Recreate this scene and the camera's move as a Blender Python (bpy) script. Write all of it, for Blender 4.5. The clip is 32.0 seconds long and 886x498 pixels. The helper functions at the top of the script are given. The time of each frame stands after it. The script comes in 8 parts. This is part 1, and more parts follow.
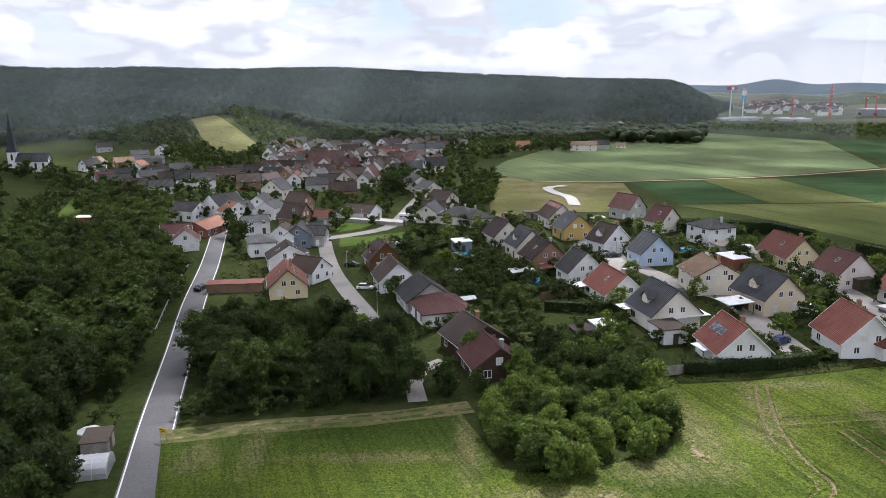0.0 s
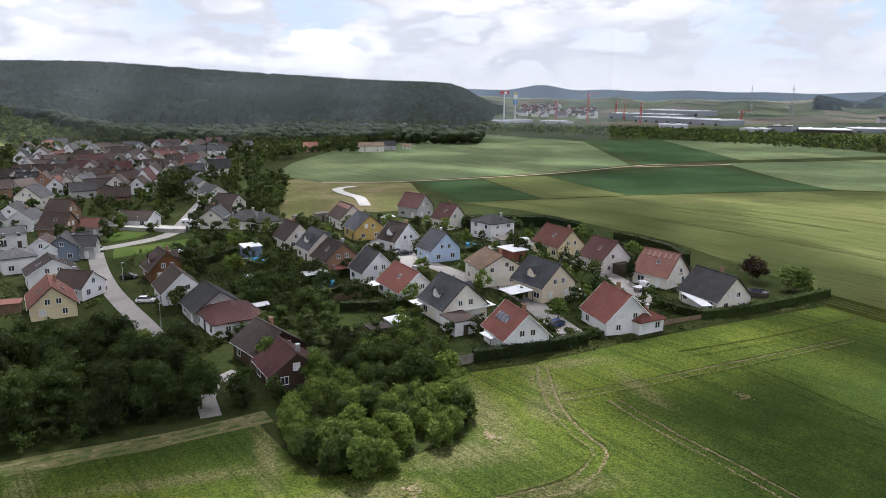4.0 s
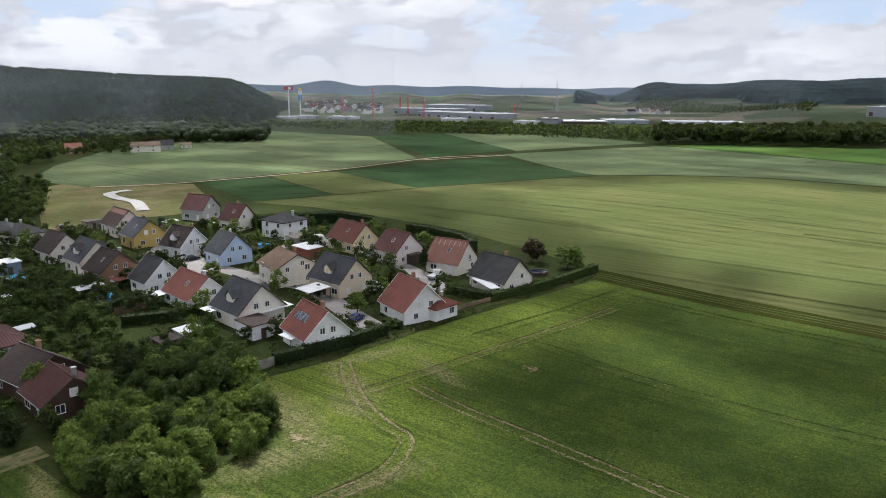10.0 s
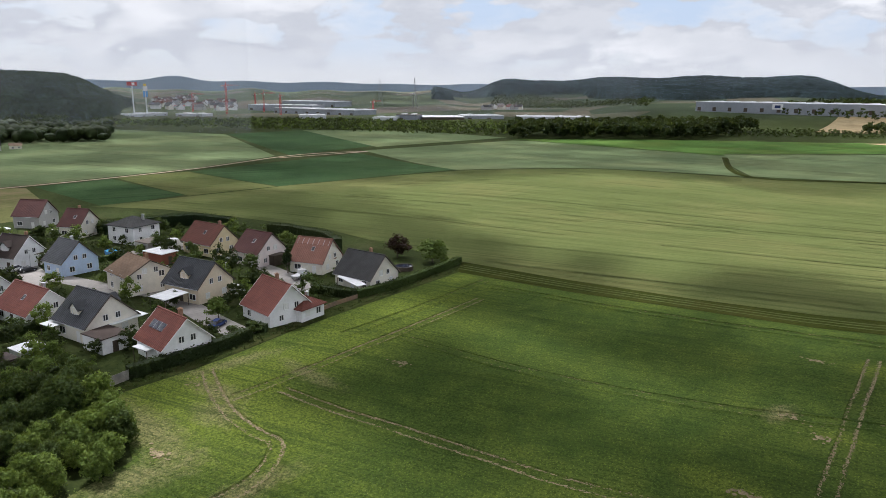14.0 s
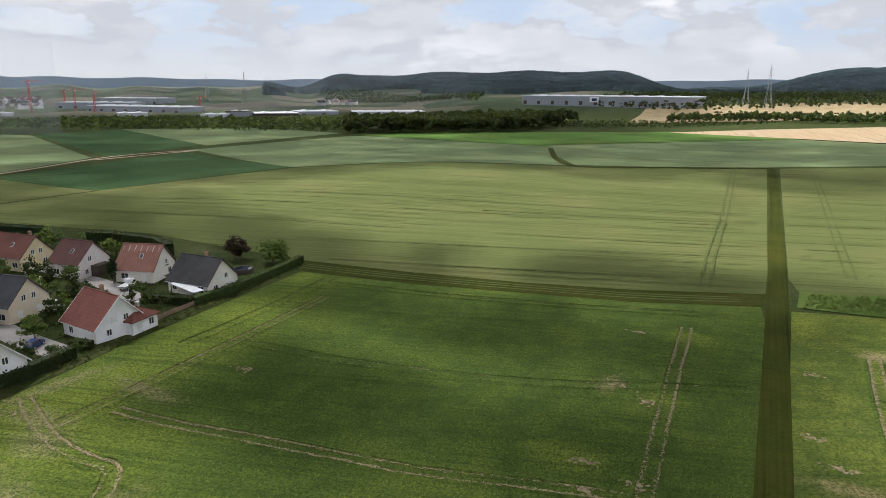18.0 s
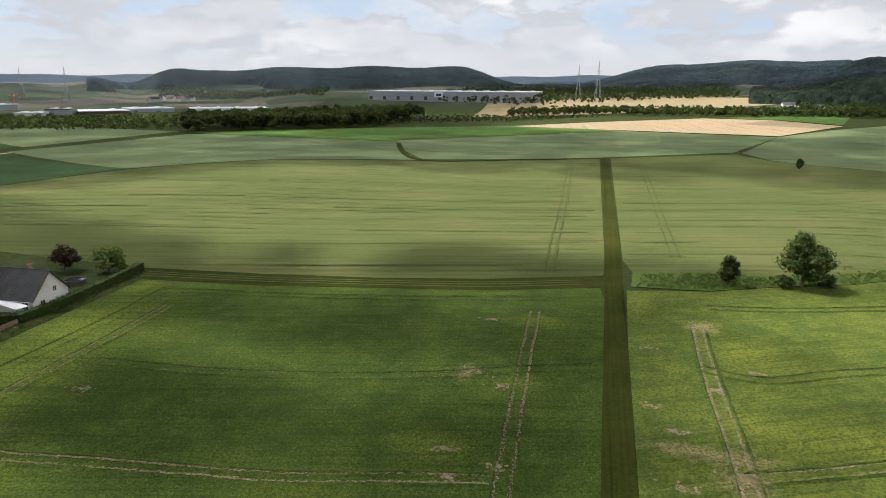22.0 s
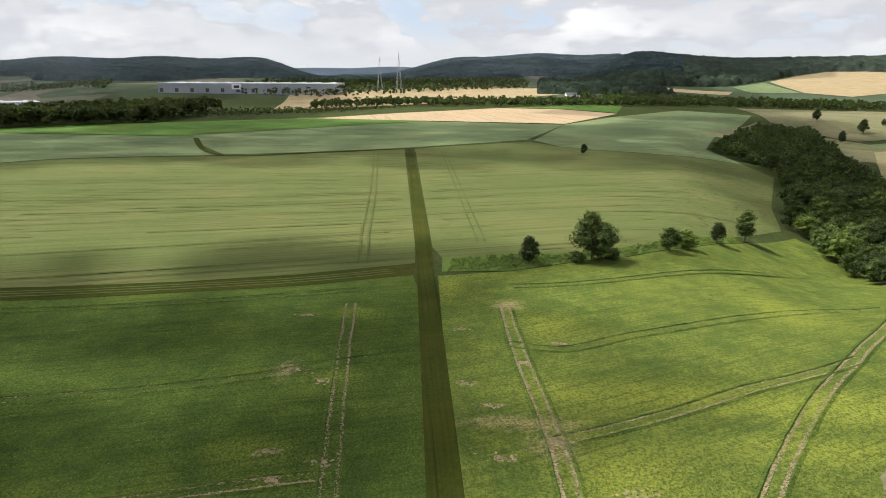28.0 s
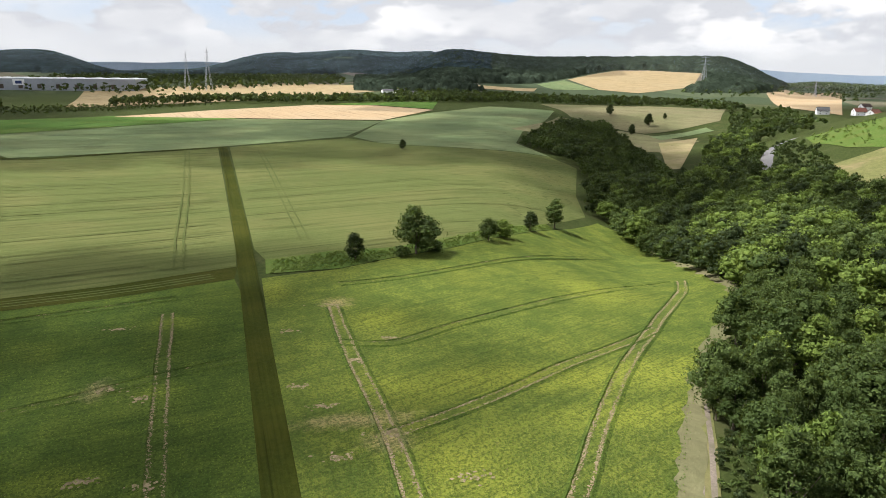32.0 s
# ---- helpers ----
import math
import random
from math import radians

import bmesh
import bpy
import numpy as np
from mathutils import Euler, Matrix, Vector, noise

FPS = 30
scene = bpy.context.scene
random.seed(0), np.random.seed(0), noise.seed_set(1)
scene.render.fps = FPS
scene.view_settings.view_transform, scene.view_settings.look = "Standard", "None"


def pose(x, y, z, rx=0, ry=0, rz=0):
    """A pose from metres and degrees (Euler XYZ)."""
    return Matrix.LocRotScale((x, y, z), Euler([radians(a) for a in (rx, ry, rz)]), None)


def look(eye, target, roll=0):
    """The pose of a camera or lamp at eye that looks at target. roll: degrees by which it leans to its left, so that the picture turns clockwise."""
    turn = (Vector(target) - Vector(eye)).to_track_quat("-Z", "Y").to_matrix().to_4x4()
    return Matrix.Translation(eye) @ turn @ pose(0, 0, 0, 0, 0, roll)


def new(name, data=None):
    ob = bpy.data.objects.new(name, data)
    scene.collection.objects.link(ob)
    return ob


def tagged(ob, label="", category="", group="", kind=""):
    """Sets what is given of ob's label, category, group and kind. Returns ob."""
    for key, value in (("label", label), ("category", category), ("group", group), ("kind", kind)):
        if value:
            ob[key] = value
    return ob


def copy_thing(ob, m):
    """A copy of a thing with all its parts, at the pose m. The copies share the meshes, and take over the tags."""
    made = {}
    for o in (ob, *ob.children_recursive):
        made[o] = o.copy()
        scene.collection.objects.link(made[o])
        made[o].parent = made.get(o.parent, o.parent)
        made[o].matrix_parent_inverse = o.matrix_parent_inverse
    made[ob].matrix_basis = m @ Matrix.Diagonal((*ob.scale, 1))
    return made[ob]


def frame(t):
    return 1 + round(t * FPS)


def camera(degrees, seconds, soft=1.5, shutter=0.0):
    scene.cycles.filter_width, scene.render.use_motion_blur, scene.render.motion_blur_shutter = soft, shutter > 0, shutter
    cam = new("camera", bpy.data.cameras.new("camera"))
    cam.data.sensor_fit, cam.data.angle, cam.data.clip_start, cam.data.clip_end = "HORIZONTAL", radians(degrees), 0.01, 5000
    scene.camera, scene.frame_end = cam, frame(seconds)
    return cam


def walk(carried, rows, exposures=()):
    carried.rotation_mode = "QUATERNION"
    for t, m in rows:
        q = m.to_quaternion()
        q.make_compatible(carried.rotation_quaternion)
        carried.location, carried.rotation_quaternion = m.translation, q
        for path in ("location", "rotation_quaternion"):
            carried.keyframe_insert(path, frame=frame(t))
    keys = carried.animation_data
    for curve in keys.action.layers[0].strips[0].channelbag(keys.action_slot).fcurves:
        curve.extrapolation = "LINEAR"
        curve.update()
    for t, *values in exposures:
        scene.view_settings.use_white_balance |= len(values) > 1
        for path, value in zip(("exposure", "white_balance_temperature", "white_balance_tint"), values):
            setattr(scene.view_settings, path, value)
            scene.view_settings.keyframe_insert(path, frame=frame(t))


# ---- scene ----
cam = camera(64.0, 32.0, soft=0.7)
PATH = [
    (0.0, pose(0, 0, 46, 77.68, 0.42, -0.09)),
    (0.5, pose(0, 0, 46, 77.70, 0.25, -1.43)),
    (1.0, pose(0, 0, 46, 77.71, 0.06, -3.82)),
    (1.5, pose(0, 0, 46, 77.74, -0.12, -6.27)),
    (2.0, pose(0, 0, 46, 77.75, -0.25, -8.67)),
    (2.5, pose(0, 0, 46, 77.76, -0.37, -11.02)),
    (3.0, pose(0, 0, 46, 77.77, -0.48, -13.26)),
    (3.5, pose(0, 0, 46, 77.78, -0.51, -15.22)),
    (5.5, pose(0, 0, 46, 77.77, -0.53, -21.20)),
    (6.0, pose(0, 0, 46, 77.76, -0.49, -22.60)),
    (6.5, pose(0, 0, 46, 77.74, -0.52, -23.99)),
    (7.0, pose(0, 0, 46, 77.72, -0.50, -25.40)),
    (7.5, pose(0, 0, 46, 77.71, -0.45, -26.83)),
    (8.0, pose(0, 0, 46, 77.69, -0.39, -28.26)),
    (8.5, pose(0, 0, 46, 77.67, -0.36, -29.67)),
    (9.0, pose(0, 0, 46, 77.62, -0.37, -31.03)),
    (9.5, pose(0, 0, 46, 77.59, -0.39, -32.39)),
    (10.0, pose(0, 0, 46, 77.57, -0.40, -33.78)),
    (10.5, pose(0, 0, 46, 77.53, -0.39, -35.18)),
    (11.0, pose(0, 0, 46, 77.50, -0.37, -36.57)),
    (11.5, pose(0, 0, 46, 77.49, -0.35, -37.97)),
    (12.0, pose(0, 0, 46, 77.47, -0.39, -39.37)),
    (12.5, pose(0, 0, 46, 77.44, -0.40, -40.75)),
    (13.0, pose(0, 0, 46, 77.42, -0.40, -42.12)),
    (13.5, pose(0, 0, 46, 77.38, -0.41, -43.51)),
    (14.0, pose(0, 0, 46, 77.35, -0.44, -44.92)),
    (14.5, pose(0, 0, 46, 77.32, -0.41, -46.33)),
    (16.5, pose(0, 0, 46, 77.18, -0.32, -52.92)),
    (17.0, pose(0, 0, 46, 77.13, -0.27, -54.63)),
    (17.5, pose(0, 0, 46, 77.10, -0.25, -56.31)),
    (18.0, pose(0, 0, 46, 77.04, -0.19, -57.97)),
    (18.5, pose(0, 0, 46, 76.96, -0.26, -59.57)),
    (19.0, pose(0, 0, 46, 76.88, -0.24, -61.15)),
    (19.5, pose(0, 0, 46, 76.85, -0.26, -62.73)),
    (20.0, pose(0, 0, 46, 76.82, -0.30, -64.28)),
    (20.5, pose(0, 0, 46, 76.83, -0.31, -65.83)),
    (21.0, pose(0, 0, 46, 76.81, -0.29, -67.31)),
    (21.5, pose(0, 0, 46, 76.77, -0.25, -68.71)),
    (22.0, pose(0, 0, 46, 76.73, -0.17, -70.11)),
    (22.5, pose(0, 0, 46, 76.69, -0.11, -71.51)),
    (23.0, pose(0, 0, 46, 76.64, -0.11, -72.74)),
    (23.5, pose(0, 0, 46, 76.57, -0.04, -73.99)),
    (24.0, pose(0, 0, 46, 76.49, 0.01, -75.21)),
    (24.5, pose(0, 0, 46, 76.42, 0.04, -76.39)),
    (25.0, pose(0, 0, 46, 76.37, 0.04, -77.60)),
    (25.5, pose(0, 0, 46, 76.30, 0.06, -78.81)),
    (27.5, pose(0, 0, 46, 76.17, -0.14, -83.94)),
    (28.0, pose(0, 0, 46, 76.13, -0.23, -85.62)),
    (28.5, pose(0, 0, 46, 76.08, -0.30, -87.39)),
    (29.0, pose(0, 0, 46, 76.05, -0.38, -89.16)),
    (29.5, pose(0, 0, 46, 76.04, -0.46, -90.95)),
    (30.0, pose(0, 0, 46, 76.01, -0.51, -92.74)),
    (30.5, pose(0, 0, 46, 76.00, -0.55, -94.54)),
    (31.0, pose(0, 0, 46, 75.99, -0.65, -96.35)),
    (31.5, pose(0, 0, 46, 75.98, -0.62, -98.15)),
    (32.0, pose(0, 0, 46, 75.97, -0.65, -100.00)),
]
EXPO, SKY, SUN = 0.87, 0.050, 5.00
walk(cam, PATH, exposures=[(0.0, EXPO + 0.22, 6050, 15), (8.0, EXPO + 0.04, 6100, 13), (17.0, EXPO - 0.06, 6200, 12), (25.0, EXPO, 6400, 10), (32.0, EXPO + 0.1, 6450, 11)])

# ---- sky and sun ----
SUN_AZ, SUN_EL = 17.0, 54.0
world = bpy.data.worlds.new("sky")
scene.world = world
world.use_nodes = True
wn, wl = world.node_tree.nodes, world.node_tree.links
wn.clear()
w_out = wn.new("ShaderNodeOutputWorld")
w_bg = wn.new("ShaderNodeBackground")
w_sky = wn.new("ShaderNodeTexSky")
w_sky.sky_type = "NISHITA"
w_sky.sun_disc = False
w_sky.sun_elevation, w_sky.sun_rotation = radians(SUN_EL), radians(SUN_AZ)
w_sky.air_density, w_sky.dust_density, w_sky.ozone_density = 1.0, 1.6, 1.0
w_tc = wn.new("ShaderNodeTexCoord")
w_sep = wn.new("ShaderNodeSeparateXYZ")
wl.new(w_tc.outputs["Generated"], w_sep.inputs[0])


def w_math(op, a, b=None, clamp=False):
    n = wn.new("ShaderNodeMath")
    n.operation, n.use_clamp = op, clamp
    for i, v in enumerate((a, b)):
        if v is None:
            continue
        if isinstance(v, (int, float)):
            n.inputs[i].default_value = v
        else:
            wl.new(v, n.inputs[i])
    return n.outputs[0]


# cumulus: puffs in three-dimensional noise over the direction, drawn out sideways
w_comb = wn.new("ShaderNodeVectorMath")
w_comb.operation = "MULTIPLY"
w_comb.inputs[1].default_value = (1.0, 1.0, 2.6)
wl.new(w_tc.outputs["Generated"], w_comb.inputs[0])


def w_noise(scale, detail, rough, offset, dist=0.0):
    mp = wn.new("ShaderNodeMapping")
    mp.inputs["Location"].default_value = offset
    wl.new(w_comb.outputs[0], mp.inputs["Vector"])
    n = wn.new("ShaderNodeTexNoise")
    n.inputs["Scale"].default_value, n.inputs["Detail"].default_value = scale, detail
    n.inputs["Roughness"].default_value, n.inputs["Distortion"].default_value = rough, dist
    wl.new(mp.outputs[0], n.inputs["Vector"])
    return n.outputs["Fac"]


def w_ramp(fac, lo, hi):
    n = wn.new("ShaderNodeMapRange")
    n.interpolation_type = "SMOOTHSTEP"
    n.inputs["From Min"].default_value, n.inputs["From Max"].default_value = lo, hi
    wl.new(fac, n.inputs["Value"])
    return n.outputs["Result"]


def w_mix(fac, a, b):
    n = wn.new("ShaderNodeMix")
    n.data_type = "RGBA"
    for sock, v in ((n.inputs["Factor"], fac), (n.inputs["A"], a), (n.inputs["B"], b)):
        if isinstance(v, (int, float)):
            sock.default_value = v
        elif isinstance(v, tuple):
            sock.default_value = (*v, 1)
        else:
            wl.new(v, sock)
    return n.outputs["Result"]


puffs = w_noise(8.5, 10, 0.53, (3.1, 7.7, 0.4))
above = w_noise(8.5, 10, 0.53, (3.1, 7.7, 0.5))
cover = w_ramp(puffs, 0.42, 0.48)
tops = w_ramp(w_math("SUBTRACT", puffs, above), -0.06, 0.11)
banks = w_ramp(w_noise(2.4, 5, 0.55, (1.3, 4.2, 2.0)), 0.4, 0.6)
cloud = w_mix(tops, (7.5, 7.7, 8.1), (11.0, 11.0, 11.0))
cloud = w_mix(w_math("MULTIPLY", banks, 0.75), cloud, (7.1, 7.3, 7.7))
veil = w_mix(w_ramp(w_noise(3.4, 6, 0.6, (8.0, 1.0, 3.0)), 0.4, 0.62), (6.9, 8.2, 10.0), (9.5, 9.7, 10.0))
haze = w_mix(w_ramp(w_sep.outputs["Z"], 0.01, 0.09), (9.2, 9.4, 9.7), veil)
clear_sky = w_mix(0.12, haze, w_sky.outputs["Color"])
sky = w_mix(w_math("MULTIPLY", cover, w_ramp(w_sep.outputs["Z"], 0.004, 0.05)), clear_sky, cloud)
# an overcast sky grows brighter towards the zenith
gain = w_math("MULTIPLY_ADD", w_ramp(w_sep.outputs["Z"], 0.12, 0.55), 0.2)
gain.node.inputs[2].default_value = 1.0
bright = wn.new("ShaderNodeVectorMath")
bright.operation = "SCALE"
wl.new(sky, bright.inputs[0])
wl.new(gain, bright.inputs["Scale"])
wl.new(bright.outputs[0], w_bg.inputs["Color"])
w_bg.inputs["Strength"].default_value = SKY
wl.new(w_bg.outputs[0], w_out.inputs["Surface"])

sun = new("sun", bpy.data.lights.new("sun", "SUN"))
sun.data.energy, sun.data.angle, sun.data.color = SUN, radians(0.9), (1.0, 0.965, 0.92)
toward = Vector((math.sin(radians(SUN_AZ)) * math.cos(radians(SUN_EL)), math.cos(radians(SUN_AZ)) * math.cos(radians(SUN_EL)), math.sin(radians(SUN_EL))))
sun.matrix_world = look(toward * 1500, (0, 0, 0))


# ---- materials ----
def node_mat(name, rough=0.85, spec=0.3, metal=0.0):
    m = bpy.data.materials.new(name)
    m.use_nodes = True
    b = m.node_tree.nodes["Principled BSDF"]
    b.inputs["Roughness"].default_value = rough
    b.inputs["Specular IOR Level"].default_value = spec
    b.inputs["Metallic"].default_value = metal
    return m, m.node_tree.nodes, m.node_tree.links, b


def tex(nodes, links, vec, scale, detail=4, rough=0.6, stretch=None, turn=0.0, kind="ShaderNodeTexNoise"):
    mp = nodes.new("ShaderNodeMapping")
    mp.vector_type = "TEXTURE" if stretch else "POINT"
    if stretch:
        mp.inputs["Scale"].default_value = stretch
        mp.inputs["Rotation"].default_value = (0, 0, radians(turn))
    links.new(vec, mp.inputs["Vector"])
    n = nodes.new(kind)
    n.inputs["Scale"].default_value = scale
    if kind == "ShaderNodeTexNoise":
        n.inputs["Detail"].default_value, n.inputs["Roughness"].default_value = detail, rough
    links.new(mp.outputs[0], n.inputs["Vector"])
    return n


def span(nodes, links, fac, lo, hi, to=1.0):
    n = nodes.new("ShaderNodeMapRange")
    n.interpolation_type = "SMOOTHSTEP"
    n.inputs["From Min"].default_value, n.inputs["From Max"].default_value, n.inputs["To Max"].default_value = lo, hi, to
    links.new(fac, n.inputs["Value"])
    return n.outputs["Result"]


def mixc(nodes, links, fac, a, b, mode="MIX"):
    n = nodes.new("ShaderNodeMix")
    n.data_type, n.blend_type = "RGBA", mode
    for sock, v in ((n.inputs["Factor"], fac), (n.inputs["A"], a), (n.inputs["B"], b)):
        if isinstance(v, (int, float)):
            sock.default_value = v
        elif isinstance(v, tuple):
            sock.default_value = (*v, 1)
        else:
            links.new(v, sock)
    return n.outputs["Result"]


def add_bump(nodes, links, b, fac, strength, dist):
    n = nodes.new("ShaderNodeBump")
    n.inputs["Strength"].default_value, n.inputs["Distance"].default_value = strength, dist
    links.new(fac, n.inputs["Height"])
    links.new(n.outputs[0], b.inputs["Normal"])


def world_pos(nodes):
    return nodes.new("ShaderNodeNewGeometry").outputs["Position"]


def surface(name, c1, c2, scale=1.0, c3=None, scale3=0.15, rough=0.85, spec=0.3, bump_h=0.01, metal=0.0, jitter=0.0):
    """A matt surface with grain at one scale, stains at a larger one, and a tone that may vary from piece to piece."""
    m, n, l, b = node_mat(name, rough, spec, metal)
    p = world_pos(n)
    fine = tex(n, l, p, scale, 5, 0.65)
    col = mixc(n, l, span(n, l, fine.outputs["Fac"], 0.3, 0.7), c1, c2)
    if c3:
        big = tex(n, l, p, scale3, 3, 0.55)
        col = mixc(n, l, span(n, l, big.outputs["Fac"], 0.45, 0.7, 0.8), col, c3)
    if jitter:
        info = n.new("ShaderNodeObjectInfo")
        hsv = n.new("ShaderNodeHueSaturation")
        l.new(span(n, l, info.outputs["Random"], 0, 1), hsv.inputs["Value"])
        mr = hsv.inputs["Value"].links[0].from_node
        mr.inputs["To Min"].default_value, mr.inputs["To Max"].default_value = 1 - jitter, 1 + jitter
        l.new(col, hsv.inputs["Color"])
        col = hsv.outputs["Color"]
    l.new(col, b.inputs["Base Color"])
    if bump_h:
        add_bump(n, l, b, fine.outputs["Fac"], 0.6, bump_h)
    return m


def roof_mat(name, c1, c2, gloss=0.7):
    """Clay or concrete pantiles: courses up the slope, ribs across, lichen and patchy firing."""
    m, n, l, b = node_mat(name, gloss, 0.16)
    uv = n.new("ShaderNodeUVMap").outputs[0]
    p = world_pos(n)
    patch = tex(n, l, p, 0.45, 4, 0.7)
    fine = tex(n, l, p, 6.0, 3, 0.6)
    col = mixc(n, l, span(n, l, patch.outputs["Fac"], 0.3, 0.7), c1, c2)
    col = mixc(n, l, span(n, l, fine.outputs["Fac"], 0.35, 0.75, 0.45), col, tuple(v * 0.6 for v in c1))
    w1 = tex(n, l, uv, 1.0, kind="ShaderNodeTexWave")
    w1.wave_profile, w1.bands_direction = "SAW", "Y"
    w1.inputs["Scale"].default_value = 0.45
    w2 = tex(n, l, uv, 1.0, kind="ShaderNodeTexWave")
    w2.bands_direction = "X"
    w2.inputs["Scale"].default_value = 0.6
    add = n.new("ShaderNodeMath")
    add.operation = "ADD"
    l.new(w1.outputs["Fac"], add.inputs[0])
    l.new(w2.outputs["Fac"], add.inputs[1])
    col = mixc(n, l, span(n, l, w1.outputs["Fac"], 0.75, 1.0, 0.4), col, tuple(v * 0.45 for v in c1))
    l.new(col, b.inputs["Base Color"])
    add_bump(n, l, b, add.outputs[0], 0.8, 0.06)
    return m


def leaf_mat(name, c1, c2, c3, spec=0.1, stands=0.0):
    m, n, l, b = node_mat(name, 0.65, spec)
    info = n.new("ShaderNodeObjectInfo")
    geo = n.new("ShaderNodeNewGeometry")
    col = mixc(n, l, geo.outputs["Random Per Island"], c1, c2)
    col = mixc(n, l, span(n, l, info.outputs["Random"], 0.1, 1.0, 0.8), col, c3)
    if stands:
        # stands of different kinds of trees, and single crowns within them
        kinds = tex(n, l, geo.outputs["Position"], stands, 4, 0.6)
        col = mixc(n, l, span(n, l, kinds.outputs["Fac"], 0.45, 0.62, 0.8), col, tuple(v * 1.6 for v in c2))
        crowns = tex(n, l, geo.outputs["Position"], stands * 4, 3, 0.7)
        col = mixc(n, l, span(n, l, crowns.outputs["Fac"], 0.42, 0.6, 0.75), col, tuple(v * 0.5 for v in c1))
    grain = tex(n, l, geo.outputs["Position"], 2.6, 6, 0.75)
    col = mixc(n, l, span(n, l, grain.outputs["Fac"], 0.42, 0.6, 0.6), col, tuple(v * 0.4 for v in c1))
    l.new(col, b.inputs["Base Color"])
    tr = n.new("ShaderNodeBsdfTranslucent")
    l.new(mixc(n, l, 0.5, col, (0.17, 0.21, 0.025)), tr.inputs["Color"])
    mx = n.new("ShaderNodeMixShader")
    mx.inputs[0].default_value = 0.28
    l.new(b.outputs[0], mx.inputs[1])
    l.new(tr.outputs[0], mx.inputs[2])
    l.new(mx.outputs[0], n["Material Output"].inputs["Surface"])
    return m


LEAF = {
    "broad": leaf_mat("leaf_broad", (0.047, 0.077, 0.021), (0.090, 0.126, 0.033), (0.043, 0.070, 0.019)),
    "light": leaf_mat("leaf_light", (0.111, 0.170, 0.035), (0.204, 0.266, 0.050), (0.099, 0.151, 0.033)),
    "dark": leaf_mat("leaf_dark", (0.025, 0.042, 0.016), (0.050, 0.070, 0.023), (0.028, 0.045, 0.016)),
    # the blue-grey of distance haze is painted into these leaf colours
    "far": leaf_mat("leaf_far_hazed", (0.025, 0.041, 0.046), (0.041, 0.059, 0.062), (0.029, 0.046, 0.049), 0.0, 0.015),
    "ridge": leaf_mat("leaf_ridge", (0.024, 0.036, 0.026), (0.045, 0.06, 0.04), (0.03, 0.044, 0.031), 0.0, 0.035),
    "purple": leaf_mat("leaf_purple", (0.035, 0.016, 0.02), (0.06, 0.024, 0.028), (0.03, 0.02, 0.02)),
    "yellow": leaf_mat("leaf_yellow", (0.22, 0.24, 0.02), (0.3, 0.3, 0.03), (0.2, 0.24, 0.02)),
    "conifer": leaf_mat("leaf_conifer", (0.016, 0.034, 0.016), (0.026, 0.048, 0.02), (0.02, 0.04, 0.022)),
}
BARK = surface("bark", (0.09, 0.07, 0.05), (0.16, 0.13, 0.1), 5, bump_h=0.03)
ROOF = {
    "red": roof_mat("tiles_red", (0.128, 0.044, 0.034), (0.180, 0.064, 0.046)),
    "redbrown": roof_mat("tiles_redbrown", (0.112, 0.044, 0.032), (0.158, 0.060, 0.044)),
    "maroon": roof_mat("tiles_maroon", (0.066, 0.026, 0.024), (0.093, 0.037, 0.032)),
    "salmon": roof_mat("tiles_salmon", (0.195, 0.090, 0.068), (0.255, 0.124, 0.090)),
    "orange": roof_mat("tiles_orange", (0.210, 0.090, 0.056), (0.270, 0.120, 0.075)),
    "brown": roof_mat("tiles_brown", (0.045, 0.030, 0.025), (0.067, 0.046, 0.037)),
    "darkbrown": roof_mat("tiles_darkbrown", (0.030, 0.021, 0.018), (0.051, 0.035, 0.030)),
    "tan": roof_mat("tiles_tan", (0.150, 0.098, 0.064), (0.225, 0.150, 0.098)),
    "slate": roof_mat("tiles_slate", (0.032, 0.035, 0.039), (0.054, 0.058, 0.064), 0.5),
    "darkgrey": roof_mat("tiles_darkgrey", (0.030, 0.030, 0.030), (0.054, 0.054, 0.054)),
    "grey": roof_mat("tiles_grey", (0.069, 0.069, 0.071), (0.105, 0.105, 0.108)),
}


def plaster(name, c):
    return surface("plaster_" + name, c, tuple(v * 0.9 for v in c), 2.5, tuple(v * 0.8 for v in c), 0.3, 0.9, 0.2, 0.004)


WALL = {
    "white": plaster("white", (0.82, 0.82, 0.82)), "cream": plaster("cream", (0.76, 0.72, 0.63)), "grey": plaster("grey", (0.45, 0.44, 0.43)),
    "yellow": plaster("yellow", (0.7, 0.6, 0.38)), "blue": plaster("blue", (0.5, 0.62, 0.8)), "pink": plaster("pink", (0.74, 0.67, 0.64)),
    "peach": plaster("peach", (0.7, 0.6, 0.45)), "ochre": plaster("ochre", (0.5, 0.36, 0.13)), "brick": plaster("brick", (0.3, 0.18, 0.12)),
    "timber": plaster("timber", (0.17, 0.08, 0.035)), "darkwood": plaster("darkwood", (0.08, 0.05, 0.035)), "bluegrey": plaster("bluegrey", (0.2, 0.24, 0.3)),
    "redplank": plaster("redplank", (0.26, 0.09, 0.06)), "timberframe": plaster("timberframe", (0.7, 0.66, 0.6)),
}
GLASS = surface("window_glass", (0.03, 0.035, 0.042), (0.05, 0.055, 0.06), 0.5, rough=0.06, spec=0.6, bump_h=0)
PVC = surface("white_pvc", (0.78, 0.78, 0.77), (0.7, 0.7, 0.69), 3, rough=0.45, bump_h=0)
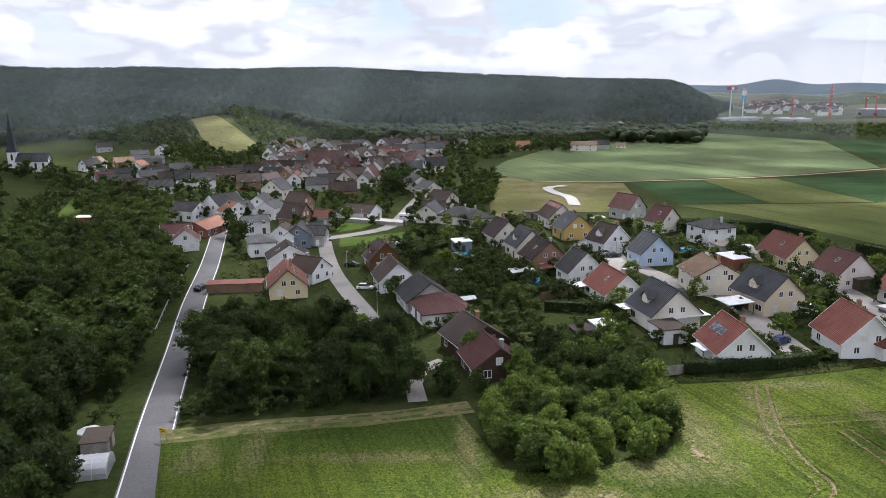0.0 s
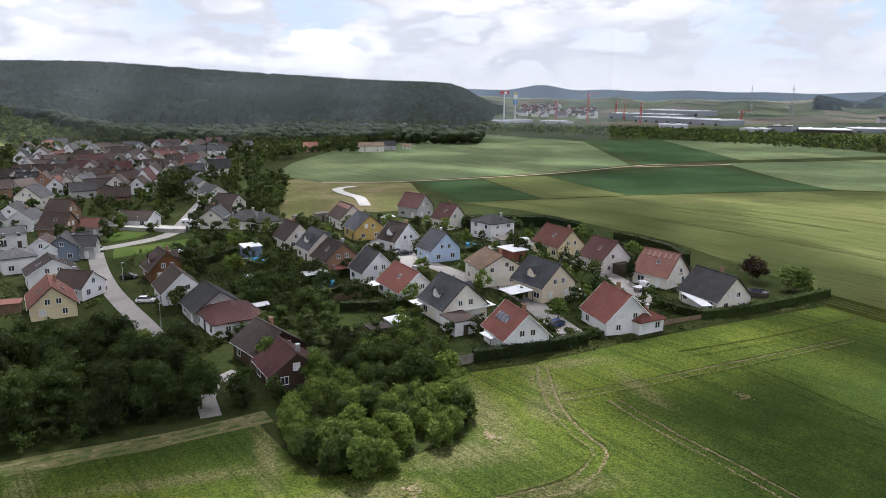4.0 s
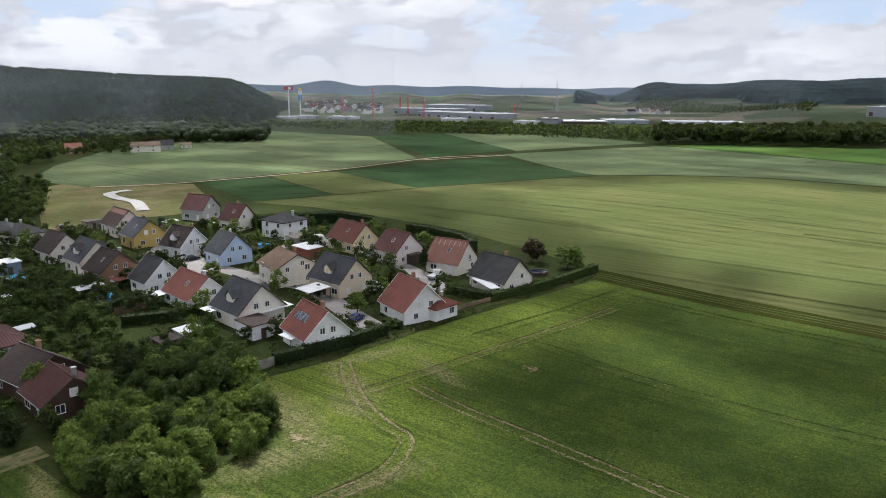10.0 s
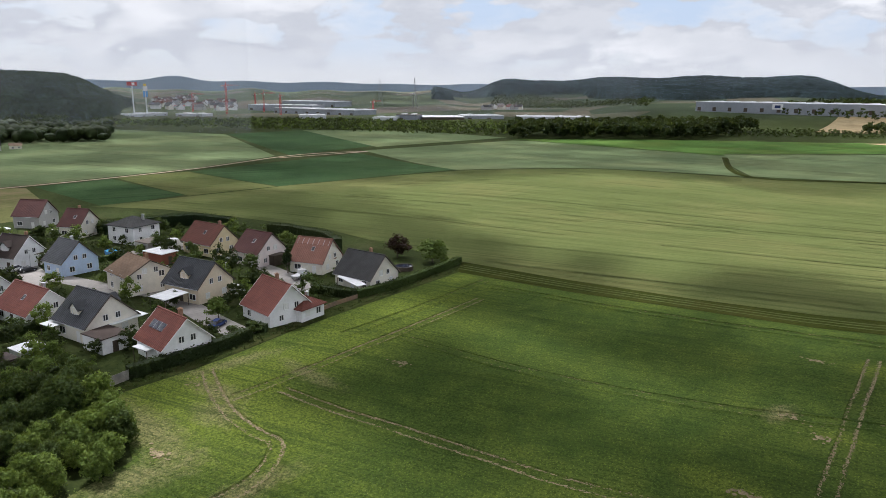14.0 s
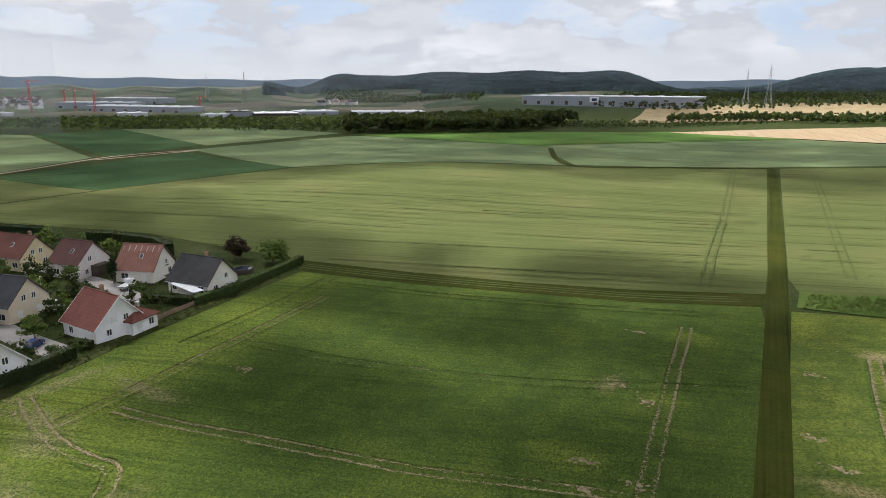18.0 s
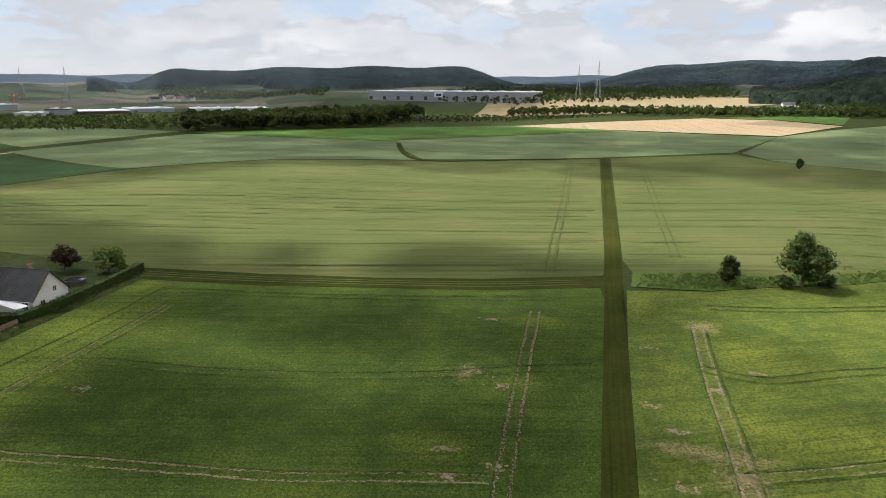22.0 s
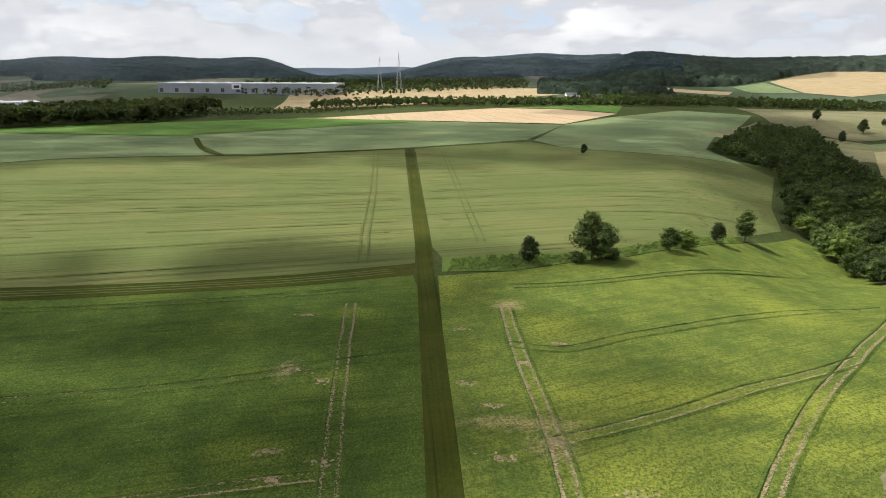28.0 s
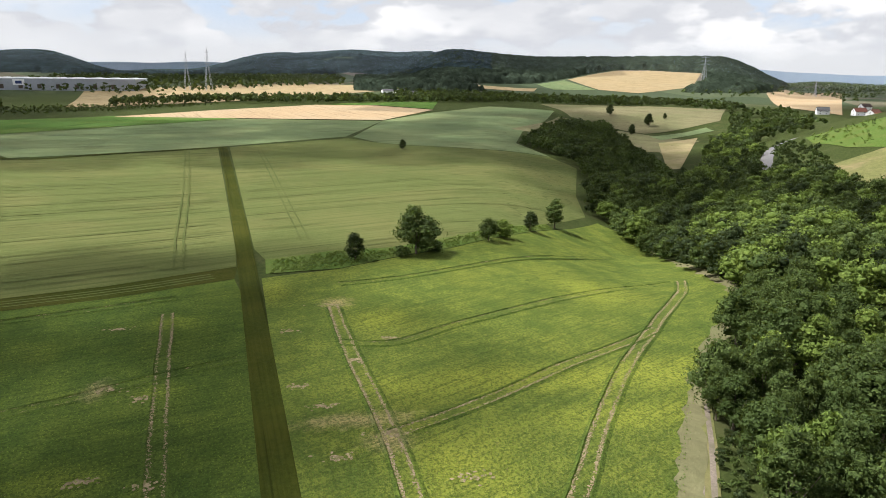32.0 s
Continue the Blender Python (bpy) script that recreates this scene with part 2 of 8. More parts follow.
SHUTTER = surface("roller_shutter", (0.7, 0.69, 0.66), (0.6, 0.6, 0.58), 3, rough=0.6, bump_h=0.005)
DARKTRIM = surface("dark_trim", (0.06, 0.045, 0.035), (0.09, 0.07, 0.05), 4, rough=0.7, bump_h=0.004)
WOOD = surface("weathered_wood", (0.2, 0.13, 0.08), (0.28, 0.19, 0.12), 4, (0.14, 0.11, 0.09), 0.5, bump_h=0.01)
GREYWOOD = surface("grey_wood", (0.22, 0.2, 0.18), (0.3, 0.28, 0.25), 4, (0.15, 0.14, 0.12), 0.5, bump_h=0.01)
METAL = surface("galvanised_steel", (0.5, 0.51, 0.52), (0.42, 0.43, 0.44), 3, rough=0.45, metal=0.7, bump_h=0.002)
PALE = surface("pale_roof_sheet", (0.66, 0.67, 0.68), (0.55, 0.56, 0.57), 1.5, (0.45, 0.46, 0.46), 0.5, rough=0.4, bump_h=0.004)
SOLAR = surface("solar_glass", (0.012, 0.016, 0.03), (0.02, 0.024, 0.04), 2, rough=0.12, spec=0.6, bump_h=0)
CONCRETE = surface("concrete", (0.36, 0.345, 0.32), (0.44, 0.425, 0.4), 2, (0.28, 0.27, 0.25), 0.2, bump_h=0.006)
ASPHALT = surface("asphalt", (0.1, 0.098, 0.1), (0.135, 0.132, 0.135), 3, (0.085, 0.083, 0.085), 0.12, rough=0.9, bump_h=0.006)
PAVING = surface("pale_paving", (0.22, 0.205, 0.19), (0.28, 0.26, 0.24), 1.2, (0.17, 0.16, 0.15), 0.12, rough=0.9, bump_h=0.006)
GRAVEL = surface("gravel", (0.12, 0.1, 0.08), (0.17, 0.142, 0.115), 3, (0.09, 0.085, 0.055), 0.4, rough=0.95, spec=0.1, bump_h=0.02)
PAINT = surface("road_paint", (0.72, 0.72, 0.7), (0.6, 0.6, 0.58), 3, rough=0.7, bump_h=0.002)
def trodden_mat():
    """Soil of the wheel tracks, half grown over."""
    m, n, l, b = node_mat("trodden_soil", 0.95, 0.03)
    p = world_pos(n)
    f = tex(n, l, p, 1.1, 5, 0.7)
    g = tex(n, l, p, 0.35, 5, 0.7)
    col = mixc(n, l, span(n, l, f.outputs["Fac"], 0.35, 0.65), (0.15, 0.12, 0.07), (0.22, 0.18, 0.11))
    col = mixc(n, l, span(n, l, g.outputs["Fac"], 0.42, 0.62, 0.9), (0.05, 0.075, 0.02), col)
    l.new(col, b.inputs["Base Color"])
    add_bump(n, l, b, f.outputs["Fac"], 1.0, 0.03)
    return m


TRODDEN = trodden_mat()
BARESOIL = surface("dry_bare_soil", (0.13, 0.105, 0.062), (0.25, 0.2, 0.125), 2.6, (0.09, 0.09, 0.03), 0.9, rough=0.95, spec=0.05, bump_h=0.04)
SOIL = surface("bare_soil", (0.24, 0.17, 0.11), (0.34, 0.26, 0.175), 1.2, (0.2, 0.17, 0.08), 0.25, bump_h=0.05)
REDPAINT = surface("red_paint", (0.5, 0.06, 0.06), (0.42, 0.05, 0.05), 2, rough=0.5, bump_h=0.002)
POOLBLUE = surface("pool_water", (0.08, 0.42, 0.66), (0.12, 0.5, 0.75), 2.5, rough=0.08, spec=0.5, bump_h=0.01)
LAKE = surface("pool_wall", (0.1, 0.3, 0.6), (0.08, 0.25, 0.5), 2.0, rough=0.4, bump_h=0.002)


def crop_mat(name, c1, c2, patch, fine=1.2, rows=0.0, turn=0.0, patch_scale=0.03, spot=None, spot_lo=0.62):
    """A crop seen from above: plant-size mottling, drill rows, and large uneven patches of ripeness."""
    m, n, l, b = node_mat(name, 0.95, 0.02)
    p = world_pos(n)
    f = tex(n, l, p, fine, 6, 0.75)
    col = mixc(n, l, span(n, l, f.outputs["Fac"], 0.32, 0.68), c1, c2)
    big = tex(n, l, p, patch_scale, 5, 0.6)
    col = mixc(n, l, span(n, l, big.outputs["Fac"], 0.42, 0.66, 0.75), col, patch)
    if rows:
        st = tex(n, l, p, 1.0, 3, 0.6, (60.0, rows, 1.0), turn)
        col = mixc(n, l, span(n, l, st.outputs["Fac"], 0.44, 0.62, 0.3), col, tuple(v * 0.6 for v in c1))
        gaps = tex(n, l, p, 1.0, 4, 0.7, (140.0, rows * 2.4, 1.0), turn)
        col = mixc(n, l, span(n, l, gaps.outputs["Fac"], 0.57, 0.66, 0.6), col, tuple(v * 0.5 for v in c1))
    if spot:
        sp = tex(n, l, p, 0.11, 5, 0.7)
        col = mixc(n, l, span(n, l, sp.outputs["Fac"], spot_lo, spot_lo + 0.07, 0.85), col, spot)
    l.new(col, b.inputs["Base Color"])
    add_bump(n, l, b, f.outputs["Fac"], 1.0, 0.25)
    return m


def tone_blotches(n, l, col, p, spots, tone, speckle):
    """Blotches of another tone round given places, with ragged edges."""
    for cx, cy, rx, ry in spots:
        mp = n.new("ShaderNodeMapping")
        mp.vector_type = "TEXTURE"
        mp.inputs["Location"].default_value, mp.inputs["Scale"].default_value = (cx, cy, 0), (rx, ry, 1000)
        l.new(p, mp.inputs["Vector"])
        d = n.new("ShaderNodeVectorMath")
        d.operation = "LENGTH"
        l.new(mp.outputs[0], d.inputs[0])
        add = n.new("ShaderNodeMath")
        add.operation = "MULTIPLY_ADD"
        l.new(speckle, add.inputs[0])
        add.inputs[1].default_value = 3.2
        l.new(d.outputs["Value"], add.inputs[2])
        mr = n.new("ShaderNodeMapRange")
        mr.interpolation_type = "SMOOTHSTEP"
        mr.inputs["From Min"].default_value, mr.inputs["From Max"].default_value = 1.7, 3.1
        mr.inputs["To Min"].default_value, mr.inputs["To Max"].default_value = 0.75, 0.0
        l.new(add.outputs[0], mr.inputs["Value"])
        col = mixc(n, l, mr.outputs["Result"], col, tone)
    return col


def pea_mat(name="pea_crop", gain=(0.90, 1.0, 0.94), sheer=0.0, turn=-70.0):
    """A pea crop: dense dark plants in drill rows, yellow-green where it ripens and where sunlight is painted in, straw
    where it has died off.
    """
    m, n, l, b = node_mat(name, 0.95, 0.02)
    p = world_pos(n)
    f = tex(n, l, p, 2.4, 6, 0.75)
    mid = tex(n, l, p, 0.16, 6, 0.68)
    big = tex(n, l, p, 0.035, 4, 0.6)
    col = mixc(n, l, span(n, l, mid.outputs["Fac"], 0.36, 0.66), (0.054, 0.078, 0.017), (0.094, 0.117, 0.023))
    col = mixc(n, l, span(n, l, big.outputs["Fac"], 0.48, 0.66, 0.5), col, (0.112, 0.127, 0.024))
    col = tone_blotches(n, l, col, p, RIPE_AND_SUN, (0.158, 0.178, 0.030), mid.outputs["Fac"])
    dry = tex(n, l, p, 0.5, 7, 0.78)
    col = mixc(n, l, span(n, l, dry.outputs["Fac"], 0.6, 0.7, 0.55), col, (0.175, 0.15, 0.06))
    col = tone_blotches(n, l, col, p, DRY, (0.23, 0.185, 0.095), dry.outputs["Fac"])
    st = tex(n, l, p, 1.0, 4, 0.7, (22.0, 0.9, 1.0), turn)
    col = mixc(n, l, span(n, l, st.outputs["Fac"], 0.5, 0.62, 0.45), col, (0.032, 0.050, 0.013))
    gaps = tex(n, l, p, 1.0, 4, 0.7, (90.0, 3.2, 1.0), turn)
    col = mixc(n, l, span(n, l, gaps.outputs["Fac"], 0.58, 0.66, 0.45), col, (0.034, 0.052, 0.013))
    col = mixc(n, l, span(n, l, f.outputs["Fac"], 0.43, 0.6, 0.7), col, (0.026, 0.042, 0.011))
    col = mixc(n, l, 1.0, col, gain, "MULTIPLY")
    l.new(col, b.inputs["Base Color"])
    if sheer:
        tr, mx = n.new("ShaderNodeBsdfTranslucent"), n.new("ShaderNodeMixShader")
        mx.inputs[0].default_value = sheer
        l.new(col, tr.inputs["Color"])
        l.new(b.outputs[0], mx.inputs[1])
        l.new(tr.outputs[0], mx.inputs[2])
        l.new(mx.outputs[0], n["Material Output"].inputs["Surface"])
    else:
        add_bump(n, l, b, f.outputs["Fac"], 1.0, 0.35)
    return m


DRY = [(35, 93, 3.5, 13), (44, 90, 3, 5), (56, 106, 9, 2), (62, 93, 2, 8), (-32, 84, 3, 4), (28, 80.5, 8, 3.5), (14, 74, 9, 3), (3, 88, 1.8, 11), (-25, 86, 1.6, 7), (-8, 84, 14, 1.5), (48, 97, 2.5, 7), (37, 69, 8, 2), (82, -8, 3, 3), (139, -3, 3, 3), (103, 33, 3.5, 2), (88, -4, 2, 8)]
# ripe patches, and sunlit stretches of the field painted as the same yellow-green
RIPE_AND_SUN = [(43, 100, 20, 9), (66, 100, 34, 11), (100, 109, 30, 9), (46, 82, 12, 14), (126, 119, 8, 4), (101, 24, 3, 4), (131, 27, 4, 6), (78, 30, 4, 5), (98, -26, 5, 22), (72, -16, 10, 8), (127, -10, 6, 6), (96, -55, 6, 20), (84, -41, 4, 14), (146, -60, 14, 8), (150, 10, 8, 3), (-16, 80, 20, 8), (10, 70, 16, 8)]
CROP = {
    "lawn": crop_mat("lawn", (0.050, 0.086, 0.018), (0.072, 0.112, 0.025), (0.086, 0.101, 0.029), 1.5, patch_scale=0.1),
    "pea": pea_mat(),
    # same crop for the east field, its colour raised to stand for stronger sun
    "peasunlit": pea_mat("pea_crop_sunlit", (1.36, 1.32, 1.25), turn=-58.0),
    "peaplant": pea_mat("pea_plant", (1.4, 1.55, 1.4), 0.35),
    "barley": crop_mat("barley", (0.066, 0.084, 0.026), (0.088, 0.103, 0.035), (0.104, 0.107, 0.039), 1.6, 1.4, -70.0, 0.016),
    "barleyblue": crop_mat("young_wheat", (0.085, 0.117, 0.056), (0.117, 0.150, 0.070), (0.135, 0.155, 0.073), 1.4, 2.4, -70.0, 0.012),
    "beet": crop_mat("beet", (0.023, 0.050, 0.019), (0.036, 0.068, 0.024), (0.043, 0.072, 0.027), 1.0, 1.4, -18.0, 0.02),
    "bright": crop_mat("young_maize", (0.050, 0.101, 0.022), (0.072, 0.130, 0.029), (0.086, 0.122, 0.029), 1.2, 1.4, -18.0, 0.02),
    "ripe": crop_mat("ripe_corn", (0.27, 0.2, 0.12), (0.32, 0.24, 0.145), (0.29, 0.235, 0.15), 1.2, 1.6, 15.0, 0.012),
    "gold": crop_mat("golden_stubble", (0.22, 0.172, 0.095), (0.27, 0.21, 0.12), (0.24, 0.195, 0.115), 1.0, 11.0, 35.0, 0.01),
    "stubble": crop_mat("dry_grass", (0.216, 0.180, 0.094), (0.274, 0.230, 0.130), (0.173, 0.166, 0.072), 0.8, 2.0, 40.0, 0.03),
    "strip": crop_mat("mown_grass", (0.0222, 0.0288, 0.0048), (0.0340, 0.0403, 0.0066), (0.0429, 0.0461, 0.0078), 1.4, 0.45, 8.0, 0.06),
    "headland": crop_mat("mown_headland", (0.0222, 0.0288, 0.0048), (0.0340, 0.0403, 0.0066), (0.0459, 0.0461, 0.0096), 1.4, 0.6, -72.0, 0.06),
    "drymeadow": crop_mat("dry_meadow", (0.115, 0.108, 0.058), (0.15, 0.138, 0.076), (0.10, 0.108, 0.05), 0.6, 4.0, 35.0, 0.012),
    "gap": crop_mat("barley_gap", (0.048, 0.063, 0.020), (0.068, 0.083, 0.027), (0.074, 0.084, 0.028), 1.2),
    "verge": crop_mat("verge_grass", (0.0234, 0.0343, 0.0086), (0.0406, 0.0515, 0.0140), (0.0562, 0.0577, 0.0203), 0.9, patch_scale=0.15),
    "fallow": crop_mat("fallow_ground", (0.083, 0.091, 0.033), (0.124, 0.124, 0.049), (0.182, 0.140, 0.083), 0.5, patch_scale=0.05),
    "vines": crop_mat("vineyard_rows", (0.105, 0.104, 0.043), (0.145, 0.138, 0.062), (0.12, 0.128, 0.048), 0.8, 4.5, -65.7, 0.03),
}


# --- terrain (shared between plan tool and scene) ---
EYE_H = 46.0


def bump(v, lo, hi):
    """0 below lo, 1 above hi, smooth between."""
    s = np.clip((v - lo) / (hi - lo), 0.0, 1.0)
    return s * s * (3 - 2 * s)


def band(v, a, b, soft):
    return bump(v, a - soft, a) * (1 - bump(v, b, b + soft))


def height(x, y):
    """Height of the land: flat fields, wooded ridges round them, a side valley in the east."""
    x, y = np.asarray(x, float), np.asarray(y, float)
    r = np.hypot(x, y) + 1e-6
    a = np.degrees(np.arctan2(x, y))
    z = 0.0 * r
    # long wooded ridge behind the village
    crest = 92 - 18 * bump(a, -6, 6) - 14 * bump(a, 6, 16) - 8 * bump(a, 15, 20) + 2 * np.sin(a * 0.5)
    z = z + crest * bump(r, 820, 1750) * band(a, -60, 17.5, 4.5) * (1 - 0.4 * bump(r, 1900, 2600))
    # vineyard hill above the old village
    z = z + 27 * np.exp(-(((x + 215) / 90) ** 2 + ((y - 730) / 110) ** 2))
    z = z + 6 * np.exp(-(((x + 140) / 60) ** 2 + ((y - 640) / 80) ** 2))
    # grassy slope and church hill
    z = z + 22 * bump(-x, 195, 330) * band(y, 150, 420, 110)
    # swell of the corn fields
    z = z + 5.0 * np.exp(-(((x - 270) / 120) ** 2 + ((y - 200) / 90) ** 2)) * bump(r, 190, 300)
    # far rolling country
    z = z + 34 * bump(r, 1500, 3600) * band(a, 21, 44, 4) + 6 * np.sin(a * 1.3) * bump(r, 1800, 3000) * band(a, 21, 50, 4)
    z = z + 78 * bump(r, 2300, 3600) * band(a, 50.5, 71, 6) + 5 * np.sin(a * 0.9) * bump(r, 2300, 3600)
    z = z + 18 * bump(r, 1100, 1700) * band(a, 61, 100, 8)
    z = z + (84 + 30 * np.exp(-(((a - 94) / 9) ** 2))) * bump(r, 2500, 3900) * band(a, 88, 102, 9)
    z = z + 84 * bump(r, 1450, 2400) * (1 - bump(r, 2500, 3100)) * band(a, 101, 120.5, 6)
    # side valley in the east and the slope on its far side
    z = z - 16 * np.exp(-(((a - 116) / 8) ** 2)) * band(r, 270, 800, 150)
    z = z + np.clip((a - 123.5) * 2.9, 0, 60) * bump(r, 250, 480) * (1 - bump(r, 560, 900))
    z = z + 3.0 * bump(r, 900, 1600) * np.sin(x * 0.006 + 1) * np.cos(y * 0.005)
    return z


# ---- building helpers ----
def mesh_of(name, verts, faces, mats, index=None, smooth=False, uvs=None):
    me = bpy.data.meshes.new(name)
    me.from_pydata([tuple(map(float, v)) for v in verts], [], [tuple(map(int, f)) for f in faces])
    for m in mats if isinstance(mats, (list, tuple)) else [mats]:
        me.materials.append(m)
    if index is not None:
        me.polygons.foreach_set("material_index", np.asarray(index, dtype=np.int32))
    if smooth:
        me.polygons.foreach_set("use_smooth", [True] * len(me.polygons))
    if uvs is not None:
        lay = me.uv_layers.new(name="UVMap")
        lay.data.foreach_set("uv", np.asarray(uvs, dtype=np.float32).ravel())
    me.update()
    return me


def part(name, me, parent, label="", m=None, kind=""):
    ob = new(name, me)
    ob.parent = parent
    if m is not None:
        ob.matrix_basis = m
    if label or kind:
        tagged(ob, label, kind=kind)
    return ob


def thing(name, m, label, category, group="", kind=""):
    ob = new(name)
    ob.empty_display_size = 0.5
    ob.matrix_basis = m
    return tagged(ob, label, category, group, kind)


BOX_F = [(0, 3, 2, 1), (4, 5, 6, 7), (0, 1, 5, 4), (1, 2, 6, 5), (2, 3, 7, 6), (3, 0, 4, 7)]


def box_v(x0, y0, z0, x1, y1, z1):
    return [(x0, y0, z0), (x1, y0, z0), (x1, y1, z0), (x0, y1, z0), (x0, y0, z1), (x1, y0, z1), (x1, y1, z1), (x0, y1, z1)]


class Shape:
    """Collects solids into one mesh, with a material slot for each."""

    def __init__(self):
        self.v, self.f, self.i, self.mats = [], [], [], []

    def add(self, verts, faces, mat):
        if mat not in self.mats:
            self.mats.append(mat)
        k, n = self.mats.index(mat), len(self.v)
        self.v += [tuple(v) for v in verts]
        self.f += [tuple(a + n for a in f) for f in faces]
        self.i += [k] * len(faces)
        return self

    def box(self, x0, y0, z0, x1, y1, z1, mat):
        return self.add(box_v(x0, y0, z0, x1, y1, z1), BOX_F, mat)

    def tube(self, p, q, r0, r1, mat, n=8):
        p, q = Vector(p), Vector(q)
        d = (q - p).normalized()
        u = d.orthogonal().normalized()
        w = d.cross(u)
        ring = [math.tau * i / n for i in range(n)]
        vs = [p + (u * math.cos(a) + w * math.sin(a)) * r0 for a in ring] + [q + (u * math.cos(a) + w * math.sin(a)) * r1 for a in ring]
        fs = [(i, (i + 1) % n, n + (i + 1) % n, n + i) for i in range(n)] + [tuple(range(n - 1, -1, -1)), tuple(range(n, 2 * n))]
        return self.add(vs, fs, mat)

    def mesh(self, name, smooth=False):
        return mesh_of(name, self.v, self.f, self.mats, self.i, smooth)




def inside(px, py, poly):
    """Which of the points lie inside the polygon."""
    px, py = np.asarray(px, float), np.asarray(py, float)
    hit = np.zeros(px.shape, bool)
    for (x0, y0), (x1, y1) in zip(poly, poly[1:] + poly[:1]):
        hit ^= ((y0 > py) != (y1 > py)) & (px < (x1 - x0) * (py - y0) / ((y1 - y0) or 1e-9) + x0)
    return hit


def scatter(poly, gap, seed, holes=()):
    """Jittered points inside a polygon, about one to each gap x gap."""
    rng = np.random.default_rng(seed)
    a, b = np.min(poly, 0), np.max(poly, 0)
    gx, gy = np.meshgrid(np.arange(a[0], b[0], gap), np.arange(a[1], b[1], gap))
    px = gx.ravel() + rng.uniform(-0.45, 0.45, gx.size) * gap
    py = gy.ravel() + rng.uniform(-0.45, 0.45, gx.size) * gap
    ok = inside(px, py, poly)
    for h in holes:
        ok &= ~inside(px, py, h)
    return np.stack([px[ok], py[ok]], 1), rng


# ---- the land: one sheet to the horizon ----
def far_land_mat():
    m, n, l, b = node_mat("countryside", 0.95, 0.02)
    p = world_pos(n)
    f = tex(n, l, p, 0.7, 6, 0.75)
    near = mixc(n, l, span(n, l, f.outputs["Fac"], 0.32, 0.68), (0.023, 0.033, 0.010), (0.041, 0.053, 0.016))
    stain = tex(n, l, p, 0.07, 4, 0.6)
    near = mixc(n, l, span(n, l, stain.outputs["Fac"], 0.5, 0.7, 0.6), near, (0.058, 0.060, 0.026))
    cells = tex(n, l, p, 0.0042, stretch=(1.6, 0.75, 1.0), turn=20.0, kind="ShaderNodeTexVoronoi")
    cells.inputs["Randomness"].default_value = 0.8
    ramp = n.new("ShaderNodeValToRGB")
    sep = n.new("ShaderNodeSeparateColor")
    l.new(cells.outputs["Color"], sep.inputs[0])
    l.new(sep.outputs[0], ramp.inputs[0])
    ramp.color_ramp.interpolation = "CONSTANT"
    els = ramp.color_ramp.elements
    tones = ((0.0, (0.061, 0.076, 0.042)), (0.2, (0.043, 0.058, 0.032)), (0.42, (0.094, 0.090, 0.061)), (0.55, (0.065, 0.079, 0.043)), (0.72, (0.122, 0.108, 0.076)), (0.82, (0.047, 0.061, 0.036)), (0.93, (0.094, 0.083, 0.068)))
    els[0].position, els[0].color = 0.0, (*tones[0][1], 1)
    els[1].position, els[1].color = tones[1][0], (*tones[1][1], 1)
    for at, c in tones[2:]:
        e = els.new(at)
        e.color = (*c, 1)
    rad = n.new("ShaderNodeVectorMath")
    rad.operation = "LENGTH"
    l.new(p, rad.inputs[0])
    col = mixc(n, l, span(n, l, rad.outputs["Value"], 1150, 1500), near, ramp.outputs[0])
    l.new(col, b.inputs["Base Color"])
    add_bump(n, l, b, f.outputs["Fac"], 1.0, 0.3)
    return m


az = np.concatenate([np.arange(-48, 146, 0.5), np.arange(146, 312, 4.0)])
rr = np.concatenate([[0.0], np.arange(20, 300, 20), 300 * 1.022 ** np.arange(0, 130)])
rr = np.append(rr[rr < 4900], 4920.0)
ga, gr = np.meshgrid(np.radians(az), rr)
vx, vy = gr * np.sin(ga), gr * np.cos(ga)
vz = height(vx, vy)
na, nr = len(az), len(rr)
idx = np.arange(nr * na).reshape(nr, na)
quads = np.stack([idx[:-1], idx[1:], np.roll(idx, -1, 1)[1:], np.roll(idx, -1, 1)[:-1]], -1).reshape(-1, 4)


def ground_z(x, y):
    """Height of the ground sheet itself, between its grid points."""
    q, a = math.hypot(x, y), math.degrees(math.atan2(x, y))
    if a < -48:
        a += 360
    i = int(np.clip(np.searchsorted(rr, q) - 1, 0, nr - 2))
    j = int(np.clip(np.searchsorted(az, a) - 1, 0, na - 2))
    u, v = (q - rr[i]) / (rr[i + 1] - rr[i]), (a - az[j]) / (az[j + 1] - az[j])
    return float((vz[i, j] * (1 - u) + vz[i + 1, j] * u) * (1 - v) + (vz[i, j + 1] * (1 - u) + vz[i + 1, j + 1] * u) * v)


LAND = far_land_mat()
land = new("ground", mesh_of("ground", np.stack([vx, vy, vz], -1).reshape(-1, 3), quads, LAND, smooth=True))
tagged(land, "grassy ground and patchwork countryside reaching the wooded horizon", "ground", kind="structure")


def clip_poly(poly, axis, at, keep):
    out = []
    for p, q in zip(poly, poly[1:] + poly[:1]):
        a, b = (p[axis] - at) * keep, (q[axis] - at) * keep
        if a >= 0:
            out.append(p)
        if a * b < 0:
            s = a / (a - b)
            out.append((p[0] + (q[0] - p[0]) * s, p[1] + (q[1] - p[1]) * s))
    return out


